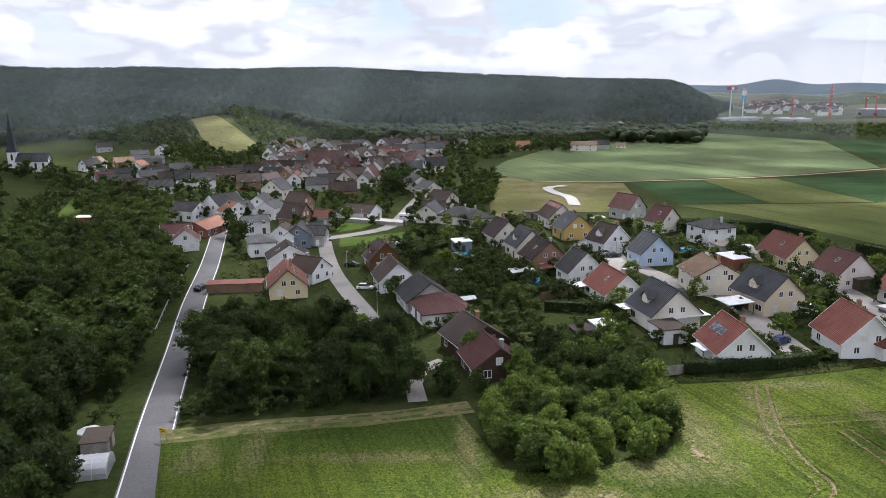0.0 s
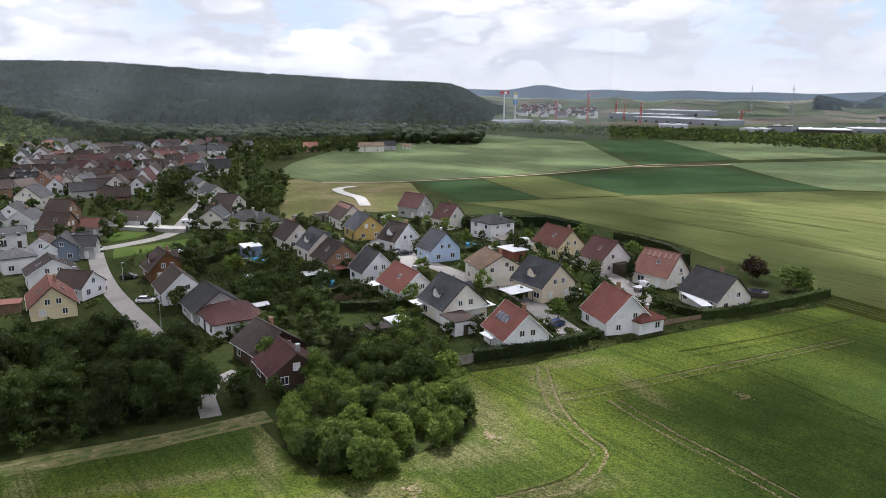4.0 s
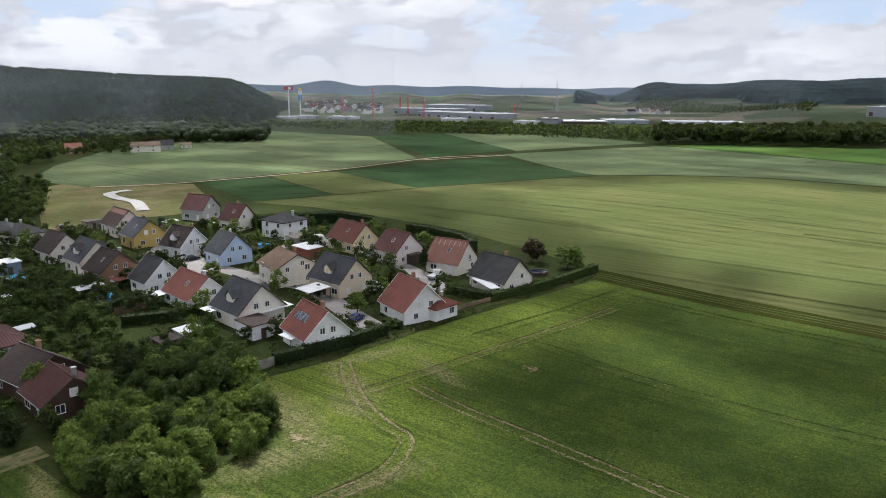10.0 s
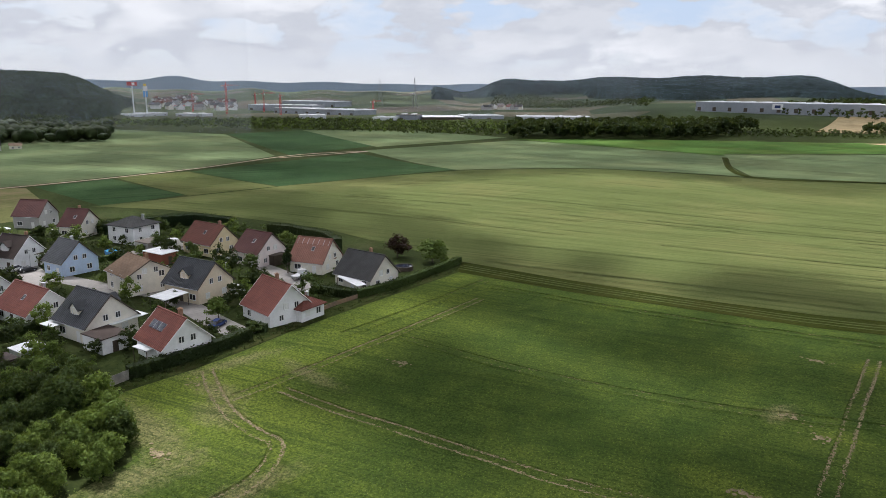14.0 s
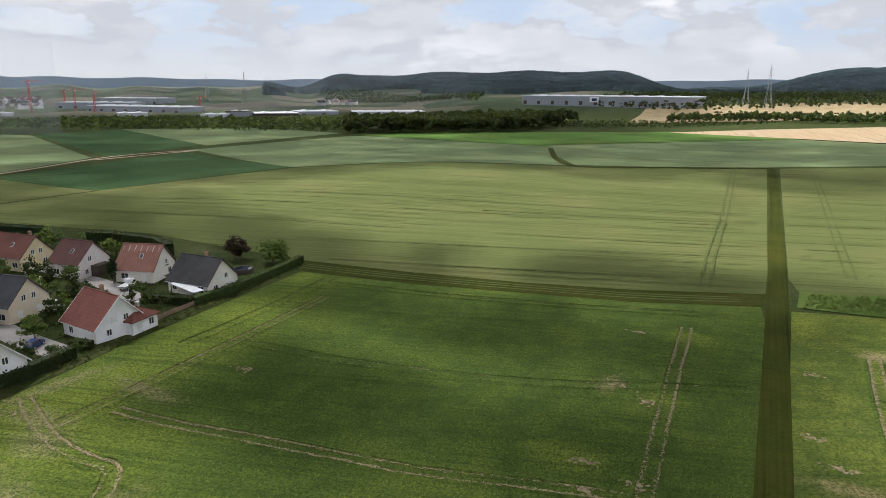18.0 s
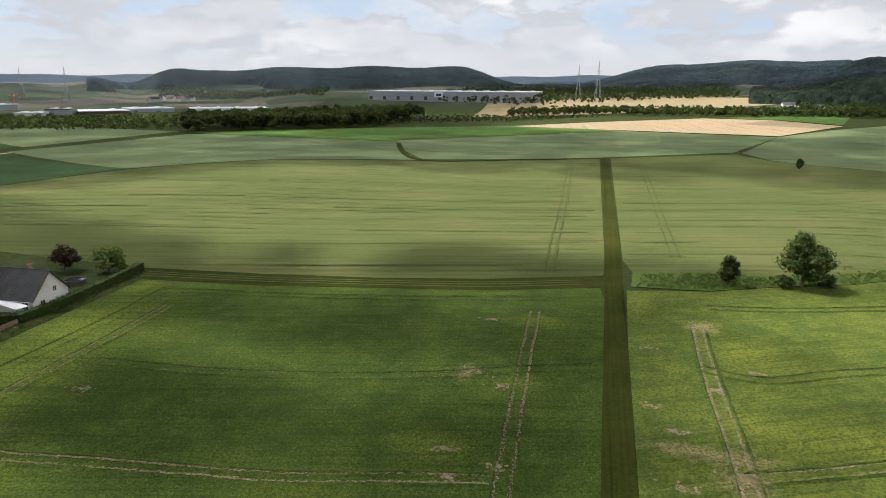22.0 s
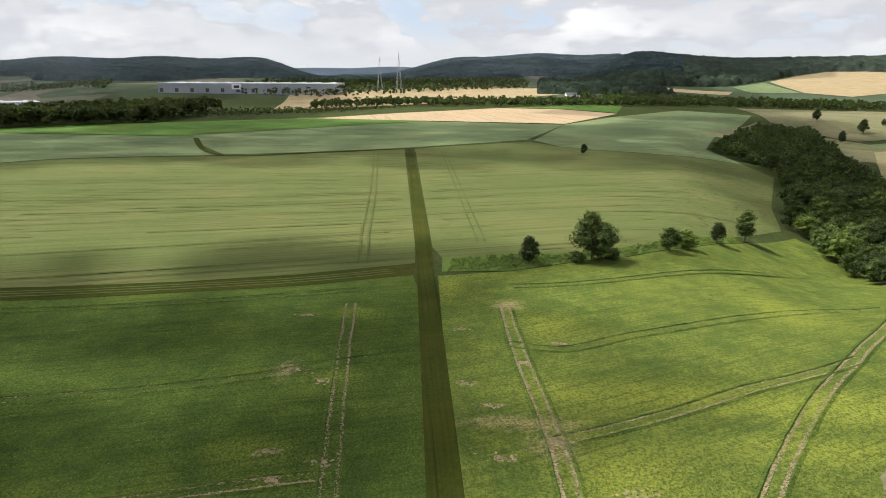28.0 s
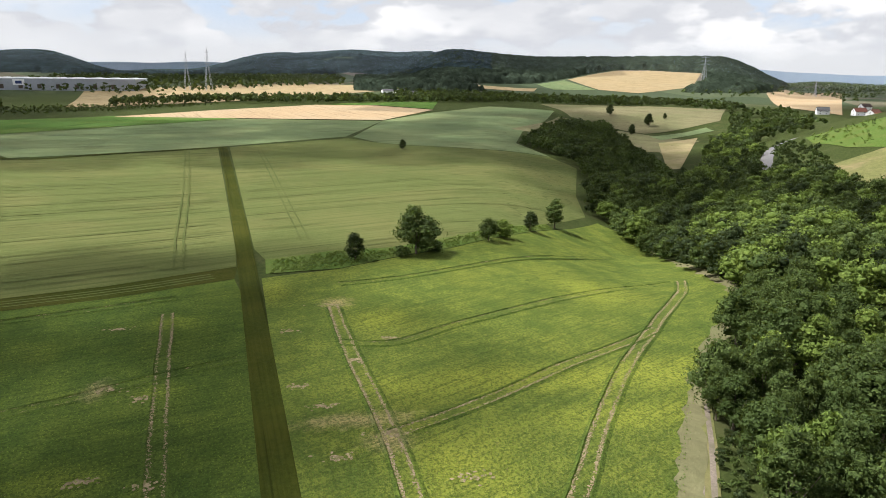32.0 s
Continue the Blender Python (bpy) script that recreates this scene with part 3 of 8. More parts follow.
def drape(name, poly, lift, mat, label, category="field", kind="structure", cell=None, parent=None):
    """A sheet with the given outline that follows the land."""
    poly = [tuple(map(float, p)) for p in poly]
    lo, hi = np.min(poly, 0), np.max(poly, 0)
    far = max(np.hypot(*p) for p in poly)
    cell = cell or max(8.0, far * 0.012)
    verts, faces, seen = [], [], {}
    for i in range(int((hi[0] - lo[0]) // cell) + 1):
        strip = clip_poly(clip_poly(poly, 0, lo[0] + i * cell, 1), 0, lo[0] + (i + 1) * cell, -1)
        if len(strip) < 3:
            continue
        for j in range(int((hi[1] - lo[1]) // cell) + 1):
            c = clip_poly(clip_poly(strip, 1, lo[1] + j * cell, 1), 1, lo[1] + (j + 1) * cell, -1)
            f = []
            for x, y in c:
                key = (round(x, 2), round(y, 2))
                if key not in seen:
                    seen[key] = len(verts)
                    verts.append((x, y, ground_z(x, y) + lift))
                if seen[key] not in f:
                    f.append(seen[key])
            if len(f) > 2:
                faces.append(f)
    me = mesh_of(name, verts, faces, mat)
    bm = bmesh.new()
    bm.from_mesh(me)
    bmesh.ops.recalc_face_normals(bm, faces=bm.faces)
    if sum(f.normal.z * f.calc_area() for f in bm.faces) < 0:
        bmesh.ops.reverse_faces(bm, faces=bm.faces)
    bm.to_mesh(me)
    bm.free()
    ob = new(name, me)
    if parent:
        ob.parent = parent
    return tagged(ob, label, "" if parent else category, kind=kind)


ROAD_POINTS = []
TRACK_POINTS = []


def ribbon(name, pts, width, lift, mat, label, category, kind="structure", step=4.0, parent=None, offset=0.0, wobble=0.0):
    """A strip along a line of plan points, smoothed, with its edges on the land."""
    pts = [Vector((*p, 0)) for p in pts]
    line = []
    for i in range(len(pts) - 1):
        p0, p1, p2, p3 = pts[max(i - 1, 0)], pts[i], pts[i + 1], pts[min(i + 2, len(pts) - 1)]
        n = max(1, int((p2 - p1).length / step))
        for k in range(n):
            s = k / n
            line.append(0.5 * (2 * p1 + (p2 - p0) * s + (2 * p0 - 5 * p1 + 4 * p2 - p3) * s * s + (3 * p1 - p0 - 3 * p2 + p3) * s ** 3))
    line.append(pts[-1])
    rng = random.Random(len(name) * 7 + len(pts))
    verts, faces = [], []
    if category == "road":
        ROAD_POINTS.extend((p.x, p.y) for p in line)
    for i, p in enumerate(line):
        d = (line[min(i + 1, len(line) - 1)] - line[max(i - 1, 0)]).normalized()
        side = Vector((d.y, -d.x, 0))
        if category in ("wheel track", "verge", "track"):
            for k in np.arange(0, max(width / 2, 0.01), 0.5):
                TRACK_POINTS.extend((p.x + side.x * (offset + w), p.y + side.y * (offset + w)) for w in (k, -k))
        for s in (-1, 1):
            q = p + side * (offset + s * width / 2 * (1 + wobble * rng.uniform(-1, 1)))
            verts.append((q.x, q.y, ground_z(q.x, q.y) + lift))
        if i:
            a = 2 * i
            faces.append((a - 2, a - 1, a + 1, a))
    ob = new(name, mesh_of(name, verts, faces, mat))
    if parent:
        ob.parent = parent
    return tagged(ob, label, "" if parent else category, kind=kind)


def bare_spot(x, y, r):
    """A patch of bare soil in the crop: many ragged flakes, thinning outwards."""
    rng = random.Random(int(x * 3 + y * 5))
    vs, fs = [], []
    for k in range(26):
        d, a = r * abs(rng.gauss(0, 0.75)), rng.uniform(0, math.tau)
        cx, cy, q, n = x + 0.7 * d * math.cos(a), y + 1.3 * d * math.sin(a), rng.uniform(0.12, 0.42) * (1.3 - 0.4 * d / r), 7
        o = len(vs)
        vs += [(cx + q * rng.uniform(0.5, 1.3) * math.cos(math.tau * i / n), cy + q * rng.uniform(0.5, 1.3) * math.sin(math.tau * i / n), 0.168 + 0.001 * k) for i in range(n)]
        fs.append(tuple(range(o, o + n)))
    return tagged(new("bare_patch", mesh_of("bare_patch", vs, fs, BARESOIL)), "bare brown soil patch in the crop", "soil patch", kind="structure")


def rut(pts, wide, lift, offset, bare, seed):
    """One wheel rut through the crop: a ragged strip of trodden soil with a low bank of leaning plants on its outer side."""
    pts = [Vector((*p, 0)) for p in pts]
    line = []
    for i in range(len(pts) - 1):
        p0, p1, p2, p3 = pts[max(i - 1, 0)], pts[i], pts[i + 1], pts[min(i + 2, len(pts) - 1)]
        n = max(1, int((p2 - p1).length / 0.7))
        for k in range(n):
            s = k / n
            line.append(0.5 * (2 * p1 + (p2 - p0) * s + (2 * p0 - 5 * p1 + 4 * p2 - p3) * s * s + (3 * p1 - p0 - 3 * p2 + p3) * s ** 3))
    rng = random.Random(seed)
    vs, fs, bv, bf = [], [], [], []
    out = 1 if offset > 0 else -1
    drift, thick = 0.0, 1.0
    for i, p in enumerate(line):
        d = (line[min(i + 1, len(line) - 1)] - line[max(i - 1, 0)]).normalized()
        side = Vector((d.y, -d.x, 0))
        drift = 0.9 * drift + rng.uniform(-0.04, 0.04)
        thick = min(1.3, max(0.3 if bare else 0.0, thick + rng.uniform(-0.2, 0.2)))
        mid = p + side * (offset + drift)
        TRACK_POINTS.append((mid.x, mid.y))
        z = ground_z(mid.x, mid.y)
        for k in range(int((9 if bare else 3) * thick + rng.random())):
            c = mid + d * rng.uniform(-0.4, 0.4) + side * rng.gauss(0, wide * 0.36)
            a, b = d * rng.uniform(0.1, 0.32), side * rng.uniform(0.05, 0.15)
            o = len(vs)
            for q in (a * rng.uniform(0.5, 1.2), b * rng.uniform(0.6, 1.3), a * -rng.uniform(0.5, 1.2), b * -rng.uniform(0.6, 1.3)):
                vs.append((c.x + q.x, c.y + q.y, z + lift + rng.uniform(-0.02, 0.02)))
            fs.append((o, o + 3, o + 2, o + 1))
        e0, e1, e2 = mid + side * out * (wide * 0.5), mid + side * out * (wide * 0.5 + 0.2), mid + side * out * (wide * 0.5 + 0.7)
        tall = 0.2 + rng.uniform(-0.08, 0.08)
        bv += [(e0.x, e0.y, z + lift - 0.06), (e1.x, e1.y, z + lift + tall - 0.08), (e2.x, e2.y, z + lift - 0.06)]
        if i:
            k = 3 * i
            bf += [(k - 3, k - 2, k + 1, k), (k - 2, k - 1, k + 2, k + 1)]
    tagged(new("wheel_track", mesh_of("wheel_track", vs, fs, BARESOIL if bare else TRODDEN)), "wheel track of bare soil through the crop" if bare else "faint overgrown wheel track through the crop", "wheel track", kind="structure")
    tagged(new("crop_bank", mesh_of("crop_bank", bv, bf, CROP["pea"])), "low bank of leaning pea plants beside a wheel track", "crop", kind="stuff")


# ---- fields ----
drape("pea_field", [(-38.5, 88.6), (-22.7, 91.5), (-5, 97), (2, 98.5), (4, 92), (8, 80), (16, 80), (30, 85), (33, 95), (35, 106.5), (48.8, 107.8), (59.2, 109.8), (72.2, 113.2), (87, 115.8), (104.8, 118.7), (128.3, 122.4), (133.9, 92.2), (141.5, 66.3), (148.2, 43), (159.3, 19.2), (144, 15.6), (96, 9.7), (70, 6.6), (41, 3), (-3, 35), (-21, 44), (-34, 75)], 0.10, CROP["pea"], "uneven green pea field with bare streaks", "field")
drape("pea_field", [(159, 13.2), (162, 4), (164.6, -4.4), (173, -18), (182, -35), (201, -56), (230, -80), (268, -112), (253, -121), (195, -108.5), (143, -94.4), (122, -81.3), (98.5, -61.6), (82, -50.9), (65, -39.8), (37, -24), (41, 0.4), (70, 3.2), (109, 7.8)], 0.16, CROP["peasunlit"], "uneven green pea field with bare streaks", "field")
drape("headland", [(128.3, 122.6), (136.9, 129.6), (142.4, 98.1), (149, 70), (157.1, 45.8), (169.8, 19.5), (159.5, 19.2), (148.2, 43), (141.5, 66.3), (133.9, 92.2)], 0.18, CROP["headland"], "mown grass headland between pea and barley crops", "grass strip")
drape("verge", [(36, 107.4), (48.8, 108.2), (59.2, 110.2), (72.2, 113.6), (87, 116.2), (104.8, 119.1), (128.3, 122.8), (136, 129), (134, 127), (118, 124.5), (104, 121.5), (94, 121.5), (80, 118.5), (62, 115.5), (54, 112.5), (40, 111)], 0.09, CROP["verge"], "rough unmown grass verge below the gardens", "grass verge")
drape("bramble_bank", [(162.5, 12.5), (165, -4.4), (173.5, -18), (182.5, -35), (201.5, -56), (230.5, -80), (236, -79), (213.7, -58), (196, -37.8), (184.2, -20.1), (183.2, -5), (175.5, 13.4)], 0.20, CROP["lawn"], "bright green bank of brambles and nettles", "grass bank")
drape("barley_field", [(137.2, 129.8), (136, 192), (124, 233), (114, 264), (97, 292), (137, 290), (178, 288), (180, 289), (281, 269), (340, 223), (378, 152), (443, 58), (189, 22), (170, 19.8), (157.4, 46), (149.3, 70.2), (142.7, 98.2)], 0.12, CROP["barley"], "pale green barley field with drill rows", "field")
drape("barley_field", [(449, 52), (505, -22), (470, -40), (452, -60), (437, -100), (440, -148), (411, -156), (315, -120), (274, -109), (250, -90), (236, -79), (213.7, -58), (196, -37.8), (184.2, -20.1), (183.2, -5), (175.5, 13.4), (187, 17)], 0.12, CROP["barley"], "pale green barley field with drill rows", "field")
drape("wheat_field", [(389, 153), (451, 59), (518, -21), (681, -62), (739, 188), (666, 288), (520, 238)], 0.14, CROP["barleyblue"], "blue-green wheat field", "field")
drape("wheat_field", [(515, -26), (685, -63), (824, -132), (977, -238), (877, -299), (599, -176), (495, -141), (442, -149), (439, -100), (454, -61), (471, -41)], 0.14, CROP["barleyblue"], "blue-green wheat field", "field")
drape("beet_field", [(181, 382), (327, 416), (286, 274), (180, 290)], 0.10, CROP["beet"], "dark green beet field", "field")
drape("beet_field", [(98, 369), (136, 378), (137, 295), (100, 292)], 0.10, CROP["beet"], "dark green beet field", "field")
drape("barley_field", [(139, 383), (180, 382), (179, 290), (137, 292)], 0.13, CROP["barley"], "pale green barley field with drill rows", "field")
drape("wheat_field", [(26, 423), (44, 496), (86, 595), (190, 740), (290, 872), (360, 675), (268, 434), (190, 396), (96, 377), (48, 378)], 0.14, CROP["barleyblue"], "blue-green wheat field", "field")
drape("beet_field", [(362, 676), (460, 692), (425, 538), (377, 461), (278, 431)], 0.10, CROP["beet"], "dark green beet field", "field")
drape("wheat_field", [(463, 691), (559, 603), (548, 460), (374, 451)], 0.14, CROP["barleyblue"], "blue-green wheat field", "field")
drape("wheat_field", [(284, 273), (344, 431), (519, 429), (631, 304), (503, 221), (384, 155), (344, 225)], 0.14, CROP["barleyblue"], "blue-green wheat field", "field")
drape("maize_field", [(531, 439), (608, 385), (750, 187), (747, 47), (690, 91), (528, 232), (515, 223)], 0.50, CROP["bright"], "bright green maize field", "field")
drape("ripe_field", [(738, 191), (857, 115), (996, 0), (980, -82), (877, -143), (689, -64)], 0.60, CROP["ripe"], "ripe golden-brown corn field", "field")
drape("maize_field", [(1013, -7), (1093, -106), (1104, -187), (900, -146), (994, -83)], 0.50, CROP["bright"], "bright green maize field", "field")
drape("ripe_field", [(911, 290), (1305, 382), (1501, 226), (1725, 53), (1593, -140), (1386, -123), (1064, 143), (927, 244)], 0.70, CROP["gold"], "ripe golden corn field", "field")
drape("hill_field", [(1708, -613), (1789, -710), (1841, -793), (1814, -877), (1724, -973), (1514, -837), (1444, -676), (1519, -618)], 0.80, CROP["gold"], "golden stubble field on a hillside", "field")
drape("hill_field", [(1557, -320), (1570, -491), (1514, -467), (1496, -320)], 0.70, CROP["gold"], "golden stubble strip below the wooded hill", "field")
drape("hill_field", [(1646, -514), (1700, -600), (1520, -612), (1544, -522)], 0.60, CROP["barleyblue"], "pale green field below the wooded hill", "field")
drape("dry_field", [(820, -300), (1050, -335), (985, -505), (903, -552), (752, -454), (715, -345)], 0.40, CROP["drymeadow"], "dry pale field in the valley", "field")
drape("dry_field", [(680, -334), (724, -421), (690, -411), (639, -326)], 0.50, CROP["barleyblue"], "pale grey-green field between the woods", "field")
drape("dry_field", [(610, -309), (632, -360), (430, -235), (433, -227)], 0.50, CROP["stubble"], "mown pale field between the woods", "field")
drape("dry_field", [(1838, -1221), (1858, -1494), (772, -626), (1002, -702)], 0.60, CROP["ripe"], "dry pale field in the valley", "field")
drape("fallow_plot", [(25, 384), (46, 410), (94, 367), (88, 324), (67, 277), (32, 275), (18, 260)], 0.06, CROP["fallow"], "fallow building plots with thin grass", "ground")
drape("valley_floor", [(618, -170), (820, -285), (715, -340), (600, -345), (560, -300), (430, -232), (540, -275)], 0.25, CROP["drymeadow"], "dry grass between the valley woods", "meadow")
drape("vineyard", [(-369, 993), (-346, 1005), (-220, 706), (-178, 635), (-142, 569), (-163, 537), (-209, 620)], 0.50, CROP["vines"], "vineyard rows on a sunny hill", "vineyard")
drape("meadow", [(-34, 230), (-27, 230), (-9, 241), (-9, 230), (-32, 214)], 0.05, CROP["lawn"], "mown grass beside the village street", "grass")
drape("meadow", [(-37, 238), (-38, 257), (-22, 262), (-29, 245)], 0.05, CROP["lawn"], "green plot by the village street", "grass")
drape("meadow", [(-77, 107), (-67, 107), (-74, 119), (-86, 121)], 0.05, CROP["stubble"], "mown dry patch among the trees", "grass")
drape("meadow", [(-152, 274), (-176, 339), (-120, 234), (-128, 234)], 0.05, CROP["lawn"], "green meadow on the slope", "grass")
drape("slope_meadow", [(287, -225), (285, -256), (228, -208), (226, -193), (247, -198)], 0.30, CROP["fallow"], "dry brown meadow on the slope", "meadow")
drape("slope_meadow", [(410, -308), (368, -327), (285, -256), (309, -256), (359, -275)], 0.30, CROP["lawn"], "bright green scrubby meadow on the slope", "meadow")

# ---- roads and tracks ----
ribbon("road", [(-33, 63), (-36, 75), (-42, 97), (-49, 125), (-57, 156), (-65, 192), (-75, 232), (-81, 255)], 5.4, 0.06, ASPHALT, "grey asphalt country road with white edge lines", "road")
ribbon("edge_line", [(-33, 63), (-36, 75), (-42, 97), (-49, 125), (-57, 156), (-65, 192), (-75, 232), (-81, 255)], 0.2, 0.07, PAINT, "white painted edge line", "road marking", offset=-2.4)
ribbon("edge_line", [(-33, 63), (-36, 75), (-42, 97), (-49, 125), (-57, 156), (-65, 192), (-75, 232), (-81, 255)], 0.2, 0.07, PAINT, "white painted edge line", "road marking", offset=2.4)
ribbon("street", [(-14, 138), (-18, 150), (-23, 164), (-28.5, 181), (-33.5, 201), (-38, 223)], 4.3, 0.06, PAVING, "pale worn village street", "road")
ribbon("street", [(-41, 220), (-39, 227), (-28, 236), (-19, 248), (-15, 277), (-12, 307), (-9, 334)], 5.0, 0.09, PAVING, "pale worn village street", "road")
ribbon("estate_road", [(42, 174), (49, 193), (49, 222), (41, 211)], 5.5, 0.06, PAVING, "pale paved estate road", "road")
ribbon("estate_road", [(64, 117), (64, 130), (65, 154), (60, 162), (53, 184), (48, 197)], 5.5, 0.08, PAVING, "pale paved estate road", "road")
ribbon("estate_road", [(90, 134), (94, 149), (95, 168), (94, 192), (85, 200), (68, 201)], 5.0, 0.07, PAVING, "pale paved estate road", "road")
ribbon("new_road", [(62, 357), (52, 349), (53, 331), (57, 317), (55, 292)], 5.0, 0.40, CONCRETE, "new pale concrete road loop", "road")
ribbon("field_track", [(-39, 90), (-31, 92), (-18, 94), (-7, 96), (4, 99)], 4.2, 0.12, CROP["fallow"], "earthen field track with thin grass", "road", wobble=0.15)
ribbon("wheel_lane", [(-39, 90), (-31, 92), (-18, 94), (-7, 96), (4, 99)], 0.9, 0.16, TRODDEN, "worn wheel lane of the field track", "track", wobble=0.4, offset=-0.9)
ribbon("wheel_lane", [(-39, 90), (-31, 92), (-18, 94), (-7, 96), (4, 99)], 0.9, 0.16, TRODDEN, "worn wheel lane of the field track", "track", wobble=0.4, offset=0.9)
ribbon("drive", [(-4, 101), (-5, 108), (-4, 114), (0, 118)], 3.0, 0.06, PAVING, "pale paved drive", "road")
ribbon("grass_track", [(37, 0.9), (70, 4.9), (108, 9.6), (156, 15.6), (187, 19.6), (254, 28.6), (448, 55.6)], 4.3, 0.20, CROP["strip"], "dark mown grass track", "track")
for side in (-1.9, -0.2, 1.7):
    ribbon("wheel_lane", [(132.5, 126), (138.2, 95.2), (145.3, 68.2), (152.6, 44.4), (162, 24)], 0.55, 0.22, CROP["gap"], "worn wheel lane of the grass headland", "track", offset=side, wobble=0.4, step=2.0)
ribbon("grass_track", [(448, 55.6), (416, 107), (385, 154), (502, 218)], 4.0, 0.30, CROP["strip"], "dark mown grass track", "track")
ribbon("farm_track", [(261, 419), (339, 421), (282, 430), (184, 391), (92, 373), (48, 378)], 3.0, 0.30, SOIL, "pale farm track", "track")
ribbon("gravel_track", [(47, -33), (64, -42), (75, -48), (83, -52), (90, -56), (100, -64)], 2.8, 0.12, CROP["fallow"], "dry grass verge of the field track", "track")
ribbon("paved_lane", [(47, -33), (64, -42), (75, -48), (83, -52), (90, -56), (100, -64)], 0.7, 0.15, GRAVEL, "pale concrete wheel lane", "track", offset=-0.70)
ribbon("paved_lane", [(47, -33), (64, -42), (75, -48), (83, -52), (90, -56), (100, -64)], 0.7, 0.15, GRAVEL, "pale concrete wheel lane", "track", offset=0.70)
ribbon("valley_road", [(295, -207), (363, -250), (428, -299), (432, -318)], 7.0, 0.30, ASPHALT, "grey valley road", "road")
TRACKS = [  # width of each rut, how bare it is, line
    (0.42, "bare", [(136.4, 29.2), (124, 27.2), (111.2, 25.2), (90.7, 21.8), (73.8, 18.9), (52, 15.2)]),
    (0.30, "faint", [(85.2, 94.0), (88.2, 72.3), (93.4, 53.1), (99.9, 36.9), (106.4, 25.3), (112.1, 13.4)]),
    (0.40, "bare", [(55.4, 90), (57.2, 78), (59.5, 68.7), (61.4, 59.5), (63.1, 51.9), (64.7, 44.3), (69.3, 31.4), (73, 20)]),
    (0.36, "bare", [(114, 102.2), (96.4, 99.4), (80, 97), (60, 94.2), (47.7, 93)]),
    (0.26, "faint", [(127, 112), (112, 109), (96, 106.5), (78, 104.5)]),
    (0.42, "bare", [(50.6, 105.7), (47.6, 97.5), (45.2, 87.8), (45.0, 80.4), (45.3, 76.2), (41.5, 71.9), (36.6, 69.5), (28, 68.4)]),
    (0.26, "faint", [(124, 107), (130, 80), (138, 53), (147, 29)]),
    (0.44, "bare", [(136.4, -2.3), (116.1, -4.2), (98.4, -6.4), (84.8, -8.2), (70.8, -9.2), (52, -10)]),
    (0.36, "bare", [(83.4, -8.6), (88.1, -17.3), (93.8, -27.0), (101.6, -38.5), (108.9, -51.5), (116.5, -62)]),
    (0.44, "bare", [(159.3, -90.0), (146, -83), (133.6, -74.0), (114.4, -59.4), (100.6, -48.8), (88.7, -40.8), (78.1, -34.4), (66.8, -27.9), (52, -19)]),
    (0.32, "faint", [(117, -3), (115.5, -12.5), (122.4, -23.8), (129.2, -36.5), (138.4, -51.6), (152, -72), (159, -88)]),
    (0.26, "faint", [(152, -4), (156, -20), (166, -40), (184, -66), (206, -90)]),
    (0.34, "faint", [(-27, 91), (-24, 82), (-23, 73)]),
]
for k, (wide, state, line) in enumerate(TRACKS):
    for side in (-0.9, 0.9):
        rut(line, wide, 0.19 + 0.004 * k, side, state == "bare", 5 * k + int(side > 0))
for x, y, r in ((129, 36.5, 1.7), (102.8, 31.5, 2.2), (78, 28, 1.4), (76, 86, 1.3), (99, 26, 1.5), (138, -1.5, 2.4), (118, -12, 1.2), (79, -1, 1.5), (72, -17, 1.7), (124, 6, 1.6), (19, 74, 1.5), (93, 0, 1.5), (84, -8, 2.4), (76, 20.5, 1.2), (72, 25.5, 1.5), (100, 4, 1.4), (109, -5, 1.4), (47, 101, 2.0), (33, 84, 1.8)):
    bare_spot(x, y, r)
ribbon("dry_margin", [(63, -39), (82, -50), (107, -68), (122, -81), (141, -93), (193, -107), (248, -119)], 3.2, 0.165, CROP["drymeadow"], "dry grass margin between the crop and the woods", "verge", wobble=0.5, step=2.0)


